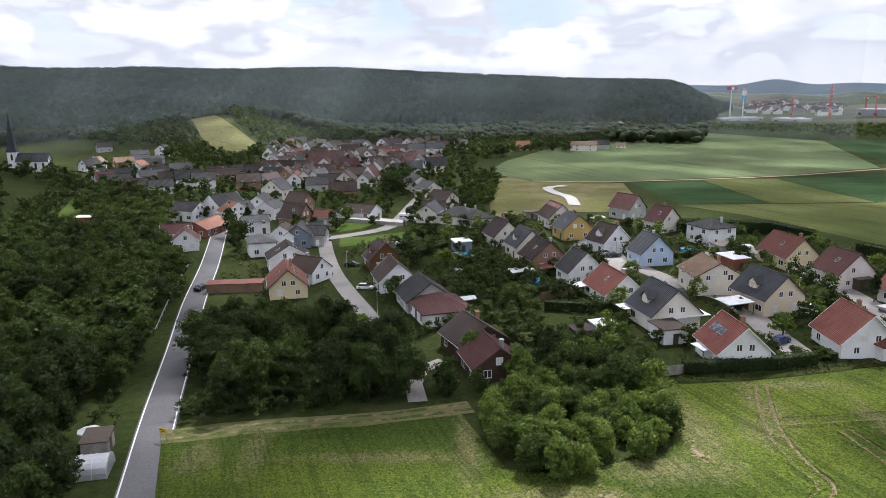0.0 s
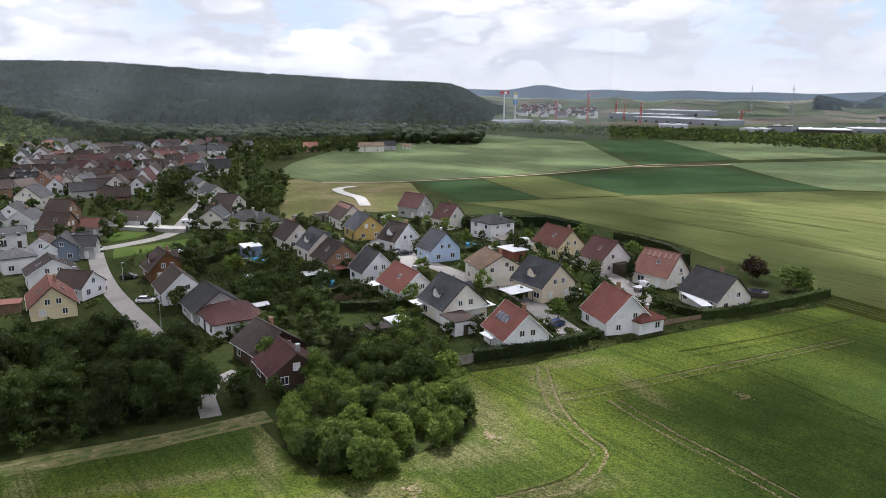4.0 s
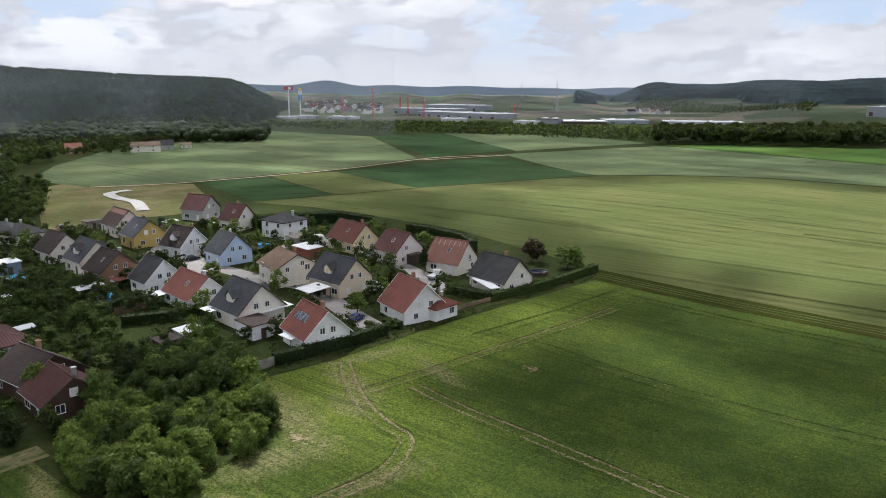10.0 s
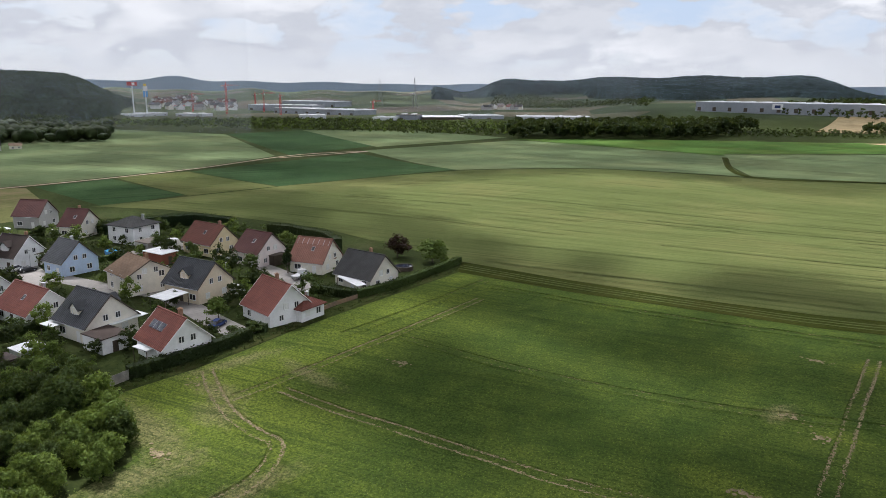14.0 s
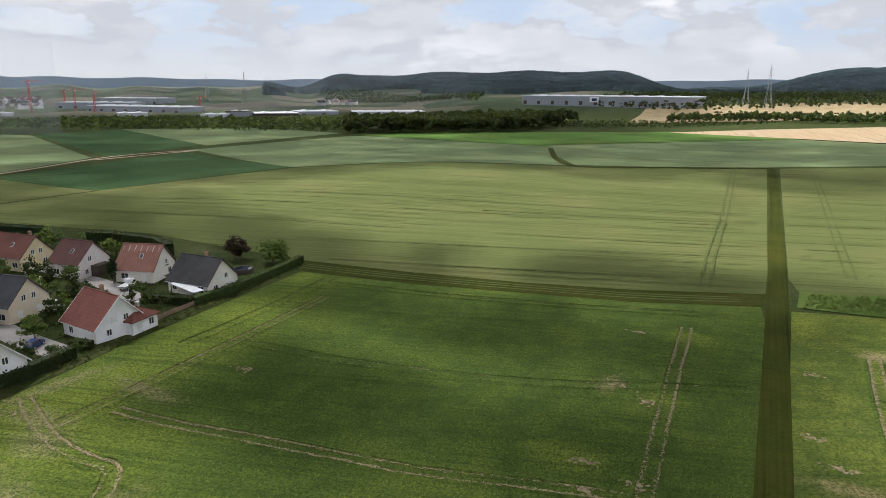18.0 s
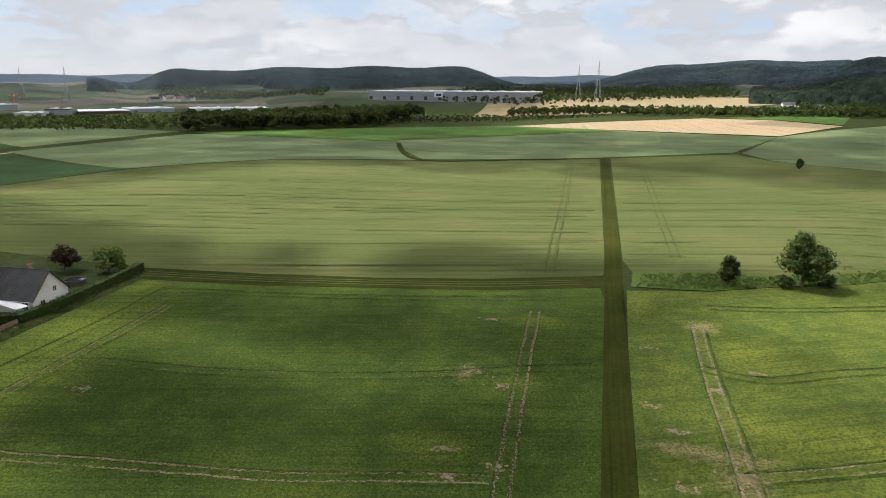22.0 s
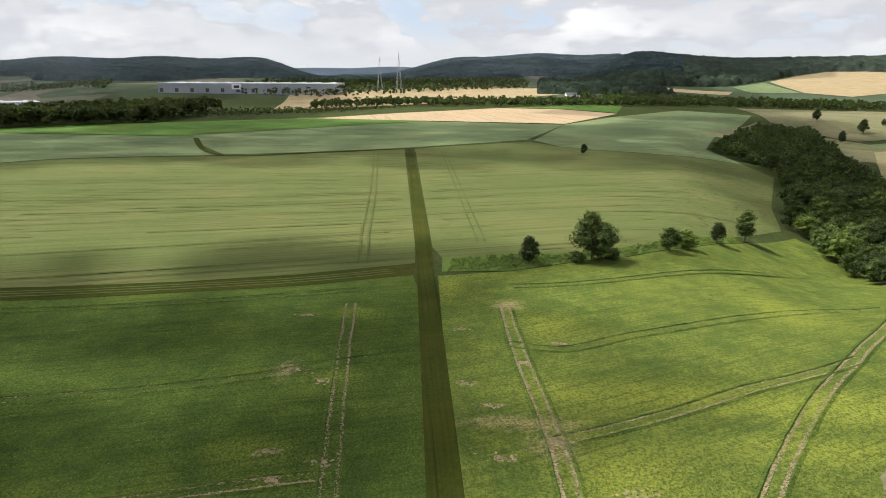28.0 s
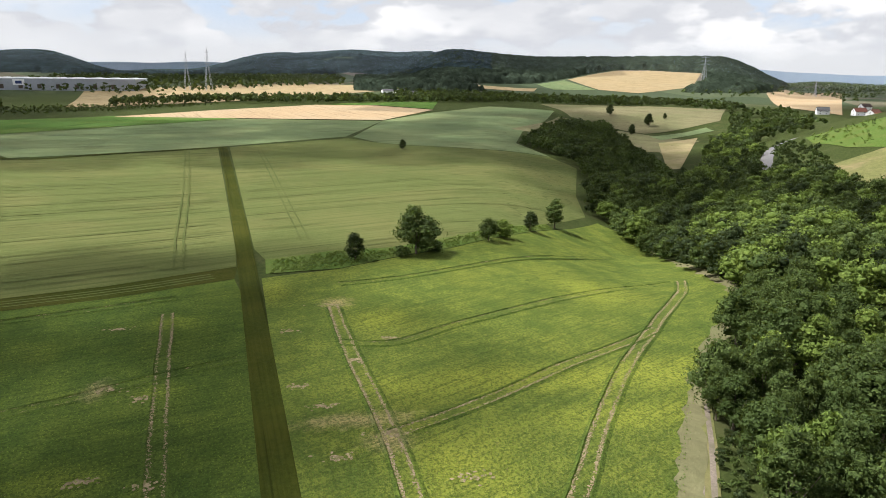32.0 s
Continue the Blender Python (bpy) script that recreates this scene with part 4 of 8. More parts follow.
def drill_gaps(seed):
    """Thin dark gaps between the sown strips of the barley, broken and of uneven spacing, joined."""
    rng = random.Random(seed)
    fields = [[(140, 129), (138, 192), (126, 233), (117, 264), (180, 285), (279, 267), (338, 222), (376, 152), (438, 60), (190, 24), (172, 24), (158, 48), (150, 71), (144, 99)],
              [(445, 50), (500, -20), (436, -46), (396, -64), (412, -120), (370, -130), (292, -110), (238, -79), (198, -37), (186, -20), (185, -5), (178, 13), (188, 16)]]
    ux, uy = math.cos(radians(-70)), math.sin(radians(-70))
    vs, fs = [], []
    d = 4.0
    while d < 330:
        wide, keep, bend = rng.uniform(0.3, 0.75), rng.uniform(0.35, 0.9), rng.uniform(-3, 3)
        on = True
        for k in range(-60, 60):
            if rng.random() < 0.12:
                on = rng.random() < keep
            t0, t1 = 5.0 * k, 5.0 * k + 5.0
            e0, e1 = d + bend * math.sin(t0 * 0.012), d + bend * math.sin(t1 * 0.012)
            p = [(150 - uy * e0 + ux * t0, 75 + ux * e0 + uy * t0), (150 - uy * e1 + ux * t1, 75 + ux * e1 + uy * t1)]
            if not on or not any(inside([p[0][0]], [p[0][1]], f)[0] and inside([p[1][0]], [p[1][1]], f)[0] for f in fields):
                continue
            o, w = len(vs), wide * rng.uniform(0.6, 1.2) / 2
            for x, y in p:
                z = ground_z(x, y) + 0.34
                vs += [(x + uy * w, y - ux * w, z), (x - uy * w, y + ux * w, z)]
            fs.append((o, o + 1, o + 3, o + 2))
        d += rng.uniform(3.0, 11.0)
    tagged(new("drill_gaps", mesh_of("drill_gaps", vs, fs, CROP["gap"])), "thin dark gaps between the drilled strips of barley", "crop", kind="stuff")


drill_gaps(12)
for side in (-1.1, 1.1):
    ribbon("tramline", [(436, 74.5), (283, 50), (202, 38.3), (168, 32.6)], 0.6, 0.36, CROP["gap"], "sprayer tramline through the barley", "track", offset=side, wobble=0.5, step=3.0)
    ribbon("tramline", [(432, 33), (333, 20.7), (254, 11.2), (196, 4)], 0.6, 0.36, CROP["gap"], "sprayer tramline through the barley", "track", offset=side, wobble=0.5, step=3.0)

# ---- houses ----
def roof_slabs(L, W, he, hr, over=0.5, verge=0.45, thick=0.22):
    """Both slopes of a gable roof, with eaves, verges and a ridge cap; UVs in metres along and up the slope."""
    run = W / 2 + over
    drop = (hr - he) / (W / 2)
    ze = he - drop * over
    x0, x1 = -L / 2 - verge, L / 2 + verge
    slope = math.hypot(run, hr - ze)
    verts, faces, uvs = [], [], []
    for s in (1, -1):
        n = len(verts)
        for dz in (0.0, thick):
            verts += [(x0, s * run, ze + dz), (x1, s * run, ze + dz), (x1, 0, hr + dz), (x0, 0, hr + dz)]
        fs = [(0, 1, 2, 3), (4, 5, 6, 7), (0, 1, 5, 4), (1, 2, 6, 5), (0, 3, 7, 4)]
        for f in fs:
            g = f if s > 0 else tuple(reversed(f))
            faces.append(tuple(n + a for a in g))
            for a in g:
                v = verts[n + a]
                uvs.append((v[0], (abs(v[1]) / run) * slope))
    n = len(verts)
    verts += box_v(x0, -0.14, hr + thick - 0.1, x1, 0.14, hr + thick + 0.07)
    for f in BOX_F:
        faces.append(tuple(n + a for a in f))
        uvs += [(verts[n + a][0], 0.1) for a in f]
    return verts, faces, uvs


def hip_roof(L, W, he, hr, over=0.5, thick=0.2):
    a, b = L / 2 + over, W / 2 + over
    rl = max(L - W, 0.6) / 2
    verts = [(-a, -b, he), (a, -b, he), (a, b, he), (-a, b, he), (-a, -b, he + thick), (a, -b, he + thick), (a, b, he + thick), (-a, b, he + thick), (-rl, 0, hr + thick), (rl, 0, hr + thick)]
    faces = [(3, 2, 1, 0), (0, 1, 5, 4), (1, 2, 6, 5), (2, 3, 7, 6), (3, 0, 4, 7), (4, 5, 9, 8), (5, 6, 9), (6, 7, 8, 9), (7, 4, 8)]
    uvs = []
    for k, f in enumerate(faces):
        for i in f:
            v = verts[i]
            uvs.append((v[1], (a - abs(v[0])) * 1.3) if k in (6, 8) else (v[0], (b - abs(v[1])) * 1.3))
    return verts, faces, uvs


def ring_mesh(name, w, h, t, depth, mat):
    """A rectangular frame with a sill lip, as one closed ring."""
    o = [(-w / 2, 0), (w / 2, 0), (w / 2, h), (-w / 2, h)]
    i = [(-w / 2 + t, t), (w / 2 - t, t), (w / 2 - t, h - t), (-w / 2 + t, h - t)]
    vs = [(x, -0.02, z) for x, z in o] + [(x, depth + (0.05 if k < 2 else 0), z) for k, (x, z) in enumerate(o)] + [(x, depth, z) for x, z in i] + [(x, -0.02, z) for x, z in i]
    fs = []
    for k in range(4):
        n = (k + 1) % 4
        fs += [(k, n, 4 + n, 4 + k), (4 + k, 4 + n, 8 + n, 8 + k), (8 + k, 8 + n, 12 + n, 12 + k)]
    return mesh_of(name, vs, fs, mat)


def stack_mesh(name, rings, mat):
    """A square column whose section changes on the way up: (half x, half y, z)."""
    vs = [(sx * a, sy * b, z) for a, b, z in rings for sx, sy in ((-1, -1), (1, -1), (1, 1), (-1, 1))]
    fs = [(3, 2, 1, 0)]
    for k in range(len(rings) - 1):
        fs += [(4 * k + i, 4 * k + (i + 1) % 4, 4 * k + 4 + (i + 1) % 4, 4 * k + 4 + i) for i in range(4)]
    n = 4 * len(rings)
    return mesh_of(name, vs, fs + [(n - 4, n - 3, n - 2, n - 1)], mat)


def window_meshes(w, h, mat=None):
    pane = Shape().box(-w / 2 + 0.06, -0.02, 0.06, w / 2 - 0.06, 0.02, h - 0.06, GLASS)
    if w > 1.0:
        pane.box(-0.05, -0.04, 0.06, 0.05, 0.04, h - 0.06, mat or PVC)
    return ring_mesh("window_frame", w, h, 0.09, 0.06, mat or PVC), pane.mesh("pane")


WIN = {"small": window_meshes(1.05, 1.25), "mid": window_meshes(1.35, 1.4), "wide": window_meshes(2.0, 1.4), "tall": window_meshes(1.6, 2.1), "slit": window_meshes(0.55, 2.6)}
SHUT = Shape().box(-0.62, -0.02, 0.05, 0.62, 0.035, 1.32, SHUTTER).mesh("shutter")
SKYL = stack_mesh("skylight", [(0.45, 0.65, 0), (0.45, 0.65, 0.08)], METAL)
SKYG = stack_mesh("pane", [(0.37, 0.56, 0.07), (0.37, 0.56, 0.1)], GLASS)
DOORM = stack_mesh("door", [(0.55, 0.04, 0), (0.55, 0.04, 2.1)], PVC)
DOORD = stack_mesh("door", [(0.55, 0.04, 0), (0.55, 0.04, 2.1)], DARKTRIM)
CHIM = stack_mesh("chimney", [(0.35, 0.3, -0.9), (0.35, 0.3, 0.95), (0.43, 0.38, 0.95), (0.43, 0.38, 1.07), (0.2, 0.18, 1.07), (0.2, 0.18, 1.25)], WALL["brick"])
CHIM2 = stack_mesh("chimney", [(0.3, 0.3, -0.9), (0.3, 0.3, 0.8), (0.36, 0.36, 0.8), (0.36, 0.36, 0.95)], METAL)
SPOTS = []


def put_window(root, size, x, y, z, turn, shut=False):
    fr, pa = WIN[size]
    w = part("window", fr, root, m=pose(x, y, z, 0, 0, turn))
    part("pane", pa, w)
    if shut:
        part("shutter", SHUT, w, "closed pale roller shutter")


ROOFNAME = {"red": "red-tiled", "redbrown": "red-brown tiled", "maroon": "dark red tiled", "salmon": "pale red tiled", "orange": "orange tiled", "brown": "brown tiled",
            "darkbrown": "dark brown tiled", "tan": "tan-brown tiled", "slate": "dark slate-grey tiled", "darkgrey": "dark grey tiled", "grey": "grey tiled"}
WALLNAME = {"white": "white rendered", "cream": "cream rendered", "grey": "grey rendered", "yellow": "pale yellow", "blue": "light blue", "pink": "pale pink rendered",
            "peach": "peach rendered", "ochre": "ochre yellow", "brick": "brown brick", "timber": "brown timber-clad", "darkwood": "dark wood-clad",
            "bluegrey": "blue-grey rendered", "redplank": "red-brown boarded", "timberframe": "half-timbered white"}


def house(x, y, turn, L, W, he, hr, roof, wall, extras="w", detail=2, group="houses of the estate"):
    """A house: x is along the ridge. extras: c chimney, s skylights, v solar panels, d dormer, p low panels, h hipped roof."""
    rng = random.Random(int(x * 31 + y * 17))
    z = ground_z(x, y)
    hip = "h" in extras
    kind = "hipped house" if hip else "gabled house"
    SPOTS.append((x, y, radians(turn), L / 2 + 1.3, W / 2 + 1.3))
    root = thing("house", pose(x, y, z, 0, 0, turn), f"{WALLNAME[wall]} {kind} with a {ROOFNAME[roof]} roof", "house", group)
    a, b = L / 2, W / 2
    top = he if hip else hr - 0.02
    vs = [(-a, -b, -1.0), (a, -b, -1.0), (a, b, -1.0), (-a, b, -1.0), (-a, -b, he), (a, -b, he), (a, b, he), (-a, b, he), (-a, 0, top), (a, 0, top)]
    fs = [(0, 1, 5, 4), (2, 3, 7, 6), (1, 2, 6, 9, 5), (3, 0, 4, 8, 7)] + ([(4, 5, 9, 8), (6, 7, 8, 9)] if not hip else [(4, 5, 6, 7)])
    part("wall", mesh_of("wall", vs[:8] if hip else vs, [(0, 1, 5, 4), (2, 3, 7, 6), (1, 2, 6, 5), (3, 0, 4, 7), (4, 5, 6, 7)] if hip else fs, WALL[wall]), root)
    rv, rf, ru = hip_roof(L, W, he, hr) if hip else roof_slabs(L, W, he, hr)
    part("roof", mesh_of("roof", rv, rf, ROOF[roof], uvs=ru), root)
    slope = math.degrees(math.atan2(hr - he, W / 2))
    floors = 2 if he > 4.4 else 1

    def on_roof(name, me, u, v, side, label="", lift=0.22, squash=None):
        """u along the ridge, v from eaves (0) to ridge (1)."""
        yy = side * b * (1 - v)
        zz = he + (hr - he) * v + lift
        return part(name, me, root, label, pose(u, yy, zz, -side * slope, 0, 0))

    # gable ends
    for s in (1, -1):
        tn = -90 * s
        for k in range(floors):
            zb = 0.9 + 2.7 * k
            for u in (-0.5, 0.5) if detail > 1 else (0.0,):
                put_window(root, rng.choice(("small", "mid", "mid")), s * a, u * b * 0.95, zb, tn, detail > 1 and rng.random() < 0.3)
        if not hip and hr - he > 2.6:
            zb = he + 0.15
            for u in (-0.24, 0.24) if W > 8.5 and detail > 1 else (0.0,):
                put_window(root, "small" if detail > 1 else "mid", s * a, u * b, zb, tn, detail > 1 and rng.random() < 0.25)
    # long sides
    for s in (1, -1):
        n = max(2, int(L / 3.6)) if detail > 1 else 2
        for k in range(floors):
            for i in range(n):
                u = -a + (i + 0.5) * L / n
                if detail > 1 and k == 0 and i == n // 2:
                    part("door", DOORM if rng.random() < 0.5 else DOORD, root, m=pose(u, s * b, 0.05, 0, 0, 0 if s > 0 else 180))
                else:
                    put_window(root, rng.choice(("mid", "wide", "tall") if detail > 1 and k == 0 else ("mid", "small")), u, s * b, 0.85 + 2.7 * k if he > 2.9 else 0.6, 0 if s > 0 else 180)
        if detail > 1 and not hip:
            part("gutter", Shape().tube((-a - 0.4, s * (b + 0.53), he - (hr - he) / b * 0.5 + 0.06), (a + 0.4, s * (b + 0.53), he - (hr - he) / b * 0.5 + 0.06), 0.07, 0.07, METAL, 6).mesh("gutter"), root)
    if detail > 1 and not hip:
        for s in (1, -1):
            for q in (1, -1):
                g = Shape()
                e = he - (hr - he) / b * 0.5
                x0 = s * (a + 0.46)
                g.add([(x0 - 0.03, q * (b + 0.5), e - 0.02), (x0 + 0.03, q * (b + 0.5), e - 0.02), (x0 + 0.03, 0, hr - 0.02), (x0 - 0.03, 0, hr - 0.02),
                       (x0 - 0.03, q * (b + 0.5), e + 0.24), (x0 + 0.03, q * (b + 0.5), e + 0.24), (x0 + 0.03, 0, hr + 0.24), (x0 - 0.03, 0, hr + 0.24)], BOX_F, DARKTRIM if wall != "white" else WALL["white"])
                part("bargeboard", g.mesh("bargeboard"), root)
    if "c" in extras or rng.random() < 0.6:
        part("chimney", CHIM if rng.random() < 0.6 else CHIM2, root, m=pose(rng.uniform(-0.3, 0.3) * L, 0.12 * W, hr - 0.2))
    if "s" in extras and not hip:
        for side in (-1, 1):
            for u in (0.08,) if side < 0 else (0.15, -0.1):
                part("pane", SKYG, on_roof("skylight", SKYL, u * L, 0.5, side, "pale skylight"))
    if "v" in extras or "p" in extras:
        low = "p" in extras
        cols = 3 if low else int(L / 1.6)
        for i in range(cols):
            for side in (-1,):
                me = Shape().box(-0.72, -0.8, 0, 0.72, 0.8, 0.06, SOLAR if low else ROOF["salmon"]).box(-0.76, -0.84, 0, -0.72, 0.84, 0.075, METAL).box(0.72, -0.84, 0, 0.76, 0.84, 0.075, METAL).mesh("solar_panel")
                on_roof("solar_panel", me, (i - (cols - 1) / 2) * 1.55 - (1.0 if low else 0), 0.5 if low else 0.8, side, "solar collector panel")
    if "d" in extras and not hip:
        for side in (-1, 1):
            dw, dh = 2.6, 2.0
            yb = side * b * 0.78
            zb = he + (hr - he) * 0.22
            d = Shape()
            depth = dh / ((hr - he) / b) + 1.2
            y2 = yb - side * depth
            d.add([(-dw / 2, yb, zb - 0.6), (dw / 2, yb, zb - 0.6), (dw / 2, yb, zb + 1.35), (0, yb, zb + dh + 0.45), (-dw / 2, yb, zb + 1.35),
                   (-dw / 2, y2, zb - 0.6), (dw / 2, y2, zb - 0.6), (dw / 2, y2, zb + 1.35), (0, y2, zb + dh + 0.45), (-dw / 2, y2, zb + 1.35)],
                  [(0, 1, 2, 3, 4), (9, 8, 7, 6, 5), (1, 6, 7, 2), (0, 4, 9, 5)], WALL[wall])
            dorm = part("dormer", d.mesh("dormer"), root)
            r = Shape()
            for q in (1, -1):
                r.add([(q * (dw / 2 + 0.35), yb + side * 0.3, zb + 1.05), (0, yb + side * 0.3, zb + dh + 0.45), (0, y2, zb + dh + 0.45), (q * (dw / 2 + 0.35), y2, zb + 1.05),
                       (q * (dw / 2 + 0.35), yb + side * 0.3, zb + 1.2), (0, yb + side * 0.3, zb + dh + 0.62), (0, y2, zb + dh + 0.62), (q * (dw / 2 + 0.35), y2, zb + 1.2)], BOX_F, ROOF[roof])
            part("dormer_roof", r.mesh("dormer_roof"), dorm)
            fr, pa = WIN["mid"]
            w = part("window", fr, dorm, m=pose(0, yb, zb + 0.1, 0, 0, 0 if side > 0 else 180))
    return root


house(57.2, 191.1, -78, 8.3, 9.5, 3.6, 8.2, "slate", "blue", "w")
house(74.6, 236.9, -59, 7.5, 9.5, 3.8, 8.4, "maroon", "cream", "s")
house(69.4, 263.3, -54, 9.5, 9.5, 4.2, 8.8, "maroon", "grey", "w")
house(93.6, 187.9, -80, 12.4, 9.5, 3.6, 8.2, "redbrown", "yellow", "s")
house(97.4, 167.3, -80, 9.3, 10.0, 3.8, 8.4, "maroon", "pink", "s")
house(104.0, 150.7, -67, 9.7, 10.0, 3.2, 8.2, "salmon", "cream", "vs")
house(104.4, 130.3, -82, 11.4, 10.0, 3.0, 7.8, "darkgrey", "cream", "c")
house(74.9, 122.9, -91, 10.6, 10.0, 2.9, 7.8, "red", "white", "c")
house(63.4, 163.3, -88, 10.7, 11.0, 4.6, 7.6, "tan", "cream", "w")
house(70.3, 148.1, -75, 10.8, 10.0, 3.8, 8.4, "slate", "peach", "d")
house(44.8, 138.6, -78, 10.4, 10.5, 3.4, 8.2, "slate", "cream", "d")
house(50.5, 117.5, -87, 9.5, 9.0, 3.2, 7.4, "red", "white", "pc")
house(38.8, 155.6, -79, 12.6, 9.0, 3.0, 7.0, "red", "white", "s")
house(34.1, 172.0, -76, 7.9, 9.0, 3.4, 7.8, "darkgrey", "white", "w")
house(26.8, 186.2, -72, 8.4, 10.0, 3.6, 7.8, "darkbrown", "brick", "s")
house(23.9, 201.0, -75, 9.4, 9.0, 3.8, 8.2, "slate", "cream", "d")
house(18.7, 219.2, -73, 9.8, 9.0, 3.2, 7.6, "darkbrown", "cream", "w")
house(40.2, 248.4, -78, 11.4, 9.5, 3.8, 8.2, "brown", "pink", "v")
house(42.2, 226.9, -77, 9.5, 10.0, 3.8, 8.0, "slate", "ochre", "s")
house(49.2, 206.6, -65, 8.7, 9.5, 3.6, 8.2, "darkbrown", "white", "d")
house(-16.6, 188.7, -71, 7.9, 8.7, 3.1, 7.2, "brown", "timber", "dc")
house(-12.0, 167.7, -75, 10.4, 8.7, 2.9, 6.8, "brown", "white", "w")
house(-4.2, 152.1, -73, 10.4, 10.4, 2.7, 6.3, "darkgrey", "grey", "w")
house(5.7, 123.0, -67, 9.5, 9.5, 3.0, 6.2, "darkbrown", "darkwood", "w")
house(8.0, 112.6, -76, 8.5, 8.5, 2.8, 5.8, "maroon", "darkwood", "c")
house(-37.2, 163.5, -75, 12.0, 8.6, 3.0, 6.8, "redbrown", "yellow", "sc")
house(-42.0, 187.5, -72, 9.0, 10.8, 3.8, 7.0, "darkbrown", "white", "sc")
house(-34.0, 175.5, -28, 7.8, 8.0, 3.1, 5.9, "brown", "white", "w")
house(-49.8, 216.8, -88, 7.9, 7.8, 4.0, 6.8, "brown", "white", "w")
house(-4.4, 260.2, -106, 12.0, 7.8, 4.1, 6.8, "slate", "cream", "w")
house(-3.3, 265.6, -3, 8.3, 7.8, 3.6, 6.5, "darkbrown", "cream", "w")
house(0.2, 290.7, -39, 9.5, 9.0, 4.0, 7.2, "brown", "cream", "w")
house(-30.6, 265.2, -25, 12.2, 8.7, 3.2, 5.6, "brown", "white", "w")
house(-42.6, 255.6, -24, 8.3, 7.8, 2.9, 5.0, "redbrown", "grey", "w")
house(-12.7, 348.1, -75, 17.7, 9.0, 4.5, 7.5, "grey", "cream", "w")
house(-6.5, 320.8, -59, 9.5, 9.0, 4.5, 7.5, "grey", "cream", "w")
house(-79.0, 213.5, -72, 8.0, 7.4, 3.4, 6.2, "maroon", "white", "w")
house(-96.8, 267.0, -22, 11.3, 8.7, 4.1, 6.7, "darkgrey", "white", "w")
house(-85.2, 272.9, 62, 13.4, 12.2, 3.8, 9.0, "darkgrey", "white", "w")
house(-80.5, 238.4, 79, 15.2, 7.8, 2.9, 5.0, "orange", "redplank", "w")
house(-87.0, 227.5, 22, 9.0, 7.5, 2.9, 5.2, "maroon", "white", "w")
house(-78.3, 263.4, -52, 7.7, 9.6, 4.1, 7.2, "orange", "white", "w")
house(-77.3, 266.4, 43, 8.3, 7.8, 4.1, 6.8, "grey", "white", "w")
house(-72.2, 308.0, 67, 8.1, 11.0, 6.5, 10.5, "grey", "cream", "w")
house(-73.0, 282.1, 91, 12.4, 7.8, 4.5, 7.2, "darkgrey", "white", "w")
house(-65.9, 269.1, 71, 8.3, 7.8, 4.3, 6.7, "grey", "white", "w")
house(-64.3, 238.9, 28, 8.3, 7.8, 4.5, 5.9, "grey", "white", "w")
house(-44.8, 218.0, 92, 9.0, 7.8, 4.1, 7.0, "darkgrey", "bluegrey", "w")
house(-42.7, 222.2, 19, 8.3, 7.8, 4.1, 6.3, "darkgrey", "bluegrey", "w")
house(-57.6, 282.9, -23, 8.1, 9.6, 4.1, 8.1, "brown", "brick", "w")
house(-52.8, 251.7, -18, 8.2, 10.4, 3.8, 8.1, "brown", "brick", "s")
house(-40.9, 219.5, -2, 8.3, 7.8, 3.6, 5.9, "darkgrey", "grey", "w")
house(83.6, 217.1, -70, 10.5, 10.0, 5.2, 7.6, "darkgrey", "white", "h")
house(-0.8, 143.5, -72, 12.2, 10.4, 2.7, 5.0, "maroon", "white", "h")
house(78.8, 119.1, -78, 5.0, 6.5, 2.6, 4.6, "red", "white", "h")
house(-53.9, 205.9, -70, 8.7, 7.8, 4.1, 5.9, "grey", "white", "h")
house(6.5, 255.5, -30, 14.0, 11.0, 3.0, 6.0, "darkgrey", "cream", "h")
house(11.9, 251.6, -70, 12.0, 9.0, 3.0, 5.6, "darkgrey", "cream", "h")
house(-74, 390, 81, 11, 9, 4.6, 9.0, "brown", "white", "w", 1, "houses of the old village")
house(-66, 399, 9, 11, 9, 4.6, 8.1, "brown", "grey", "w", 1, "houses of the old village")
house(-49, 360, 88, 11, 9, 4.6, 8.6, "brown", "timberframe", "w", 1, "houses of the old village")
house(-39, 357, 81, 10, 9, 3.7, 7.7, "brown", "white", "w", 1, "houses of the old village")
house(-45, 323, 8, 11, 8, 3.7, 7.2, "brown", "brick", "w", 1, "houses of the old village")
house(-62, 347, 20, 10, 8, 3.7, 6.8, "darkgrey", "grey", "w", 1, "houses of the old village")
house(-57, 357, 14, 11, 8, 3.7, 7.2, "darkbrown", "brick", "w", 1, "houses of the old village")
house(-66, 453, 48, 11, 8, 4.1, 7.7, "brown", "grey", "w", 1, "houses of the old village")
house(-57, 436, 7, 11, 9, 4.6, 8.1, "maroon", "brick", "w", 1, "houses of the old village")
house(-52, 510, 76, 10, 8, 4.1, 7.7, "brown", "white", "w", 1, "houses of the old village")
house(-42, 452, 25, 10, 8, 4.1, 7.7, "brown", "white", "w", 1, "houses of the old village")
house(-60, 532, 66, 11, 8, 4.1, 7.7, "brown", "pink", "w", 1, "houses of the old village")
house(-38, 510, 14, 13, 9, 4.6, 8.1, "redbrown", "cream", "w", 1, "houses of the old village")
house(-32, 556, 3, 13, 9, 4.6, 8.1, "brown", "grey", "w", 1, "houses of the old village")
house(-17, 508, 67, 11, 8, 4.1, 7.7, "brown", "white", "w", 1, "houses of the old village")
house(-22, 487, 33, 10, 8, 4.1, 7.7, "maroon", "white", "w", 1, "houses of the old village")
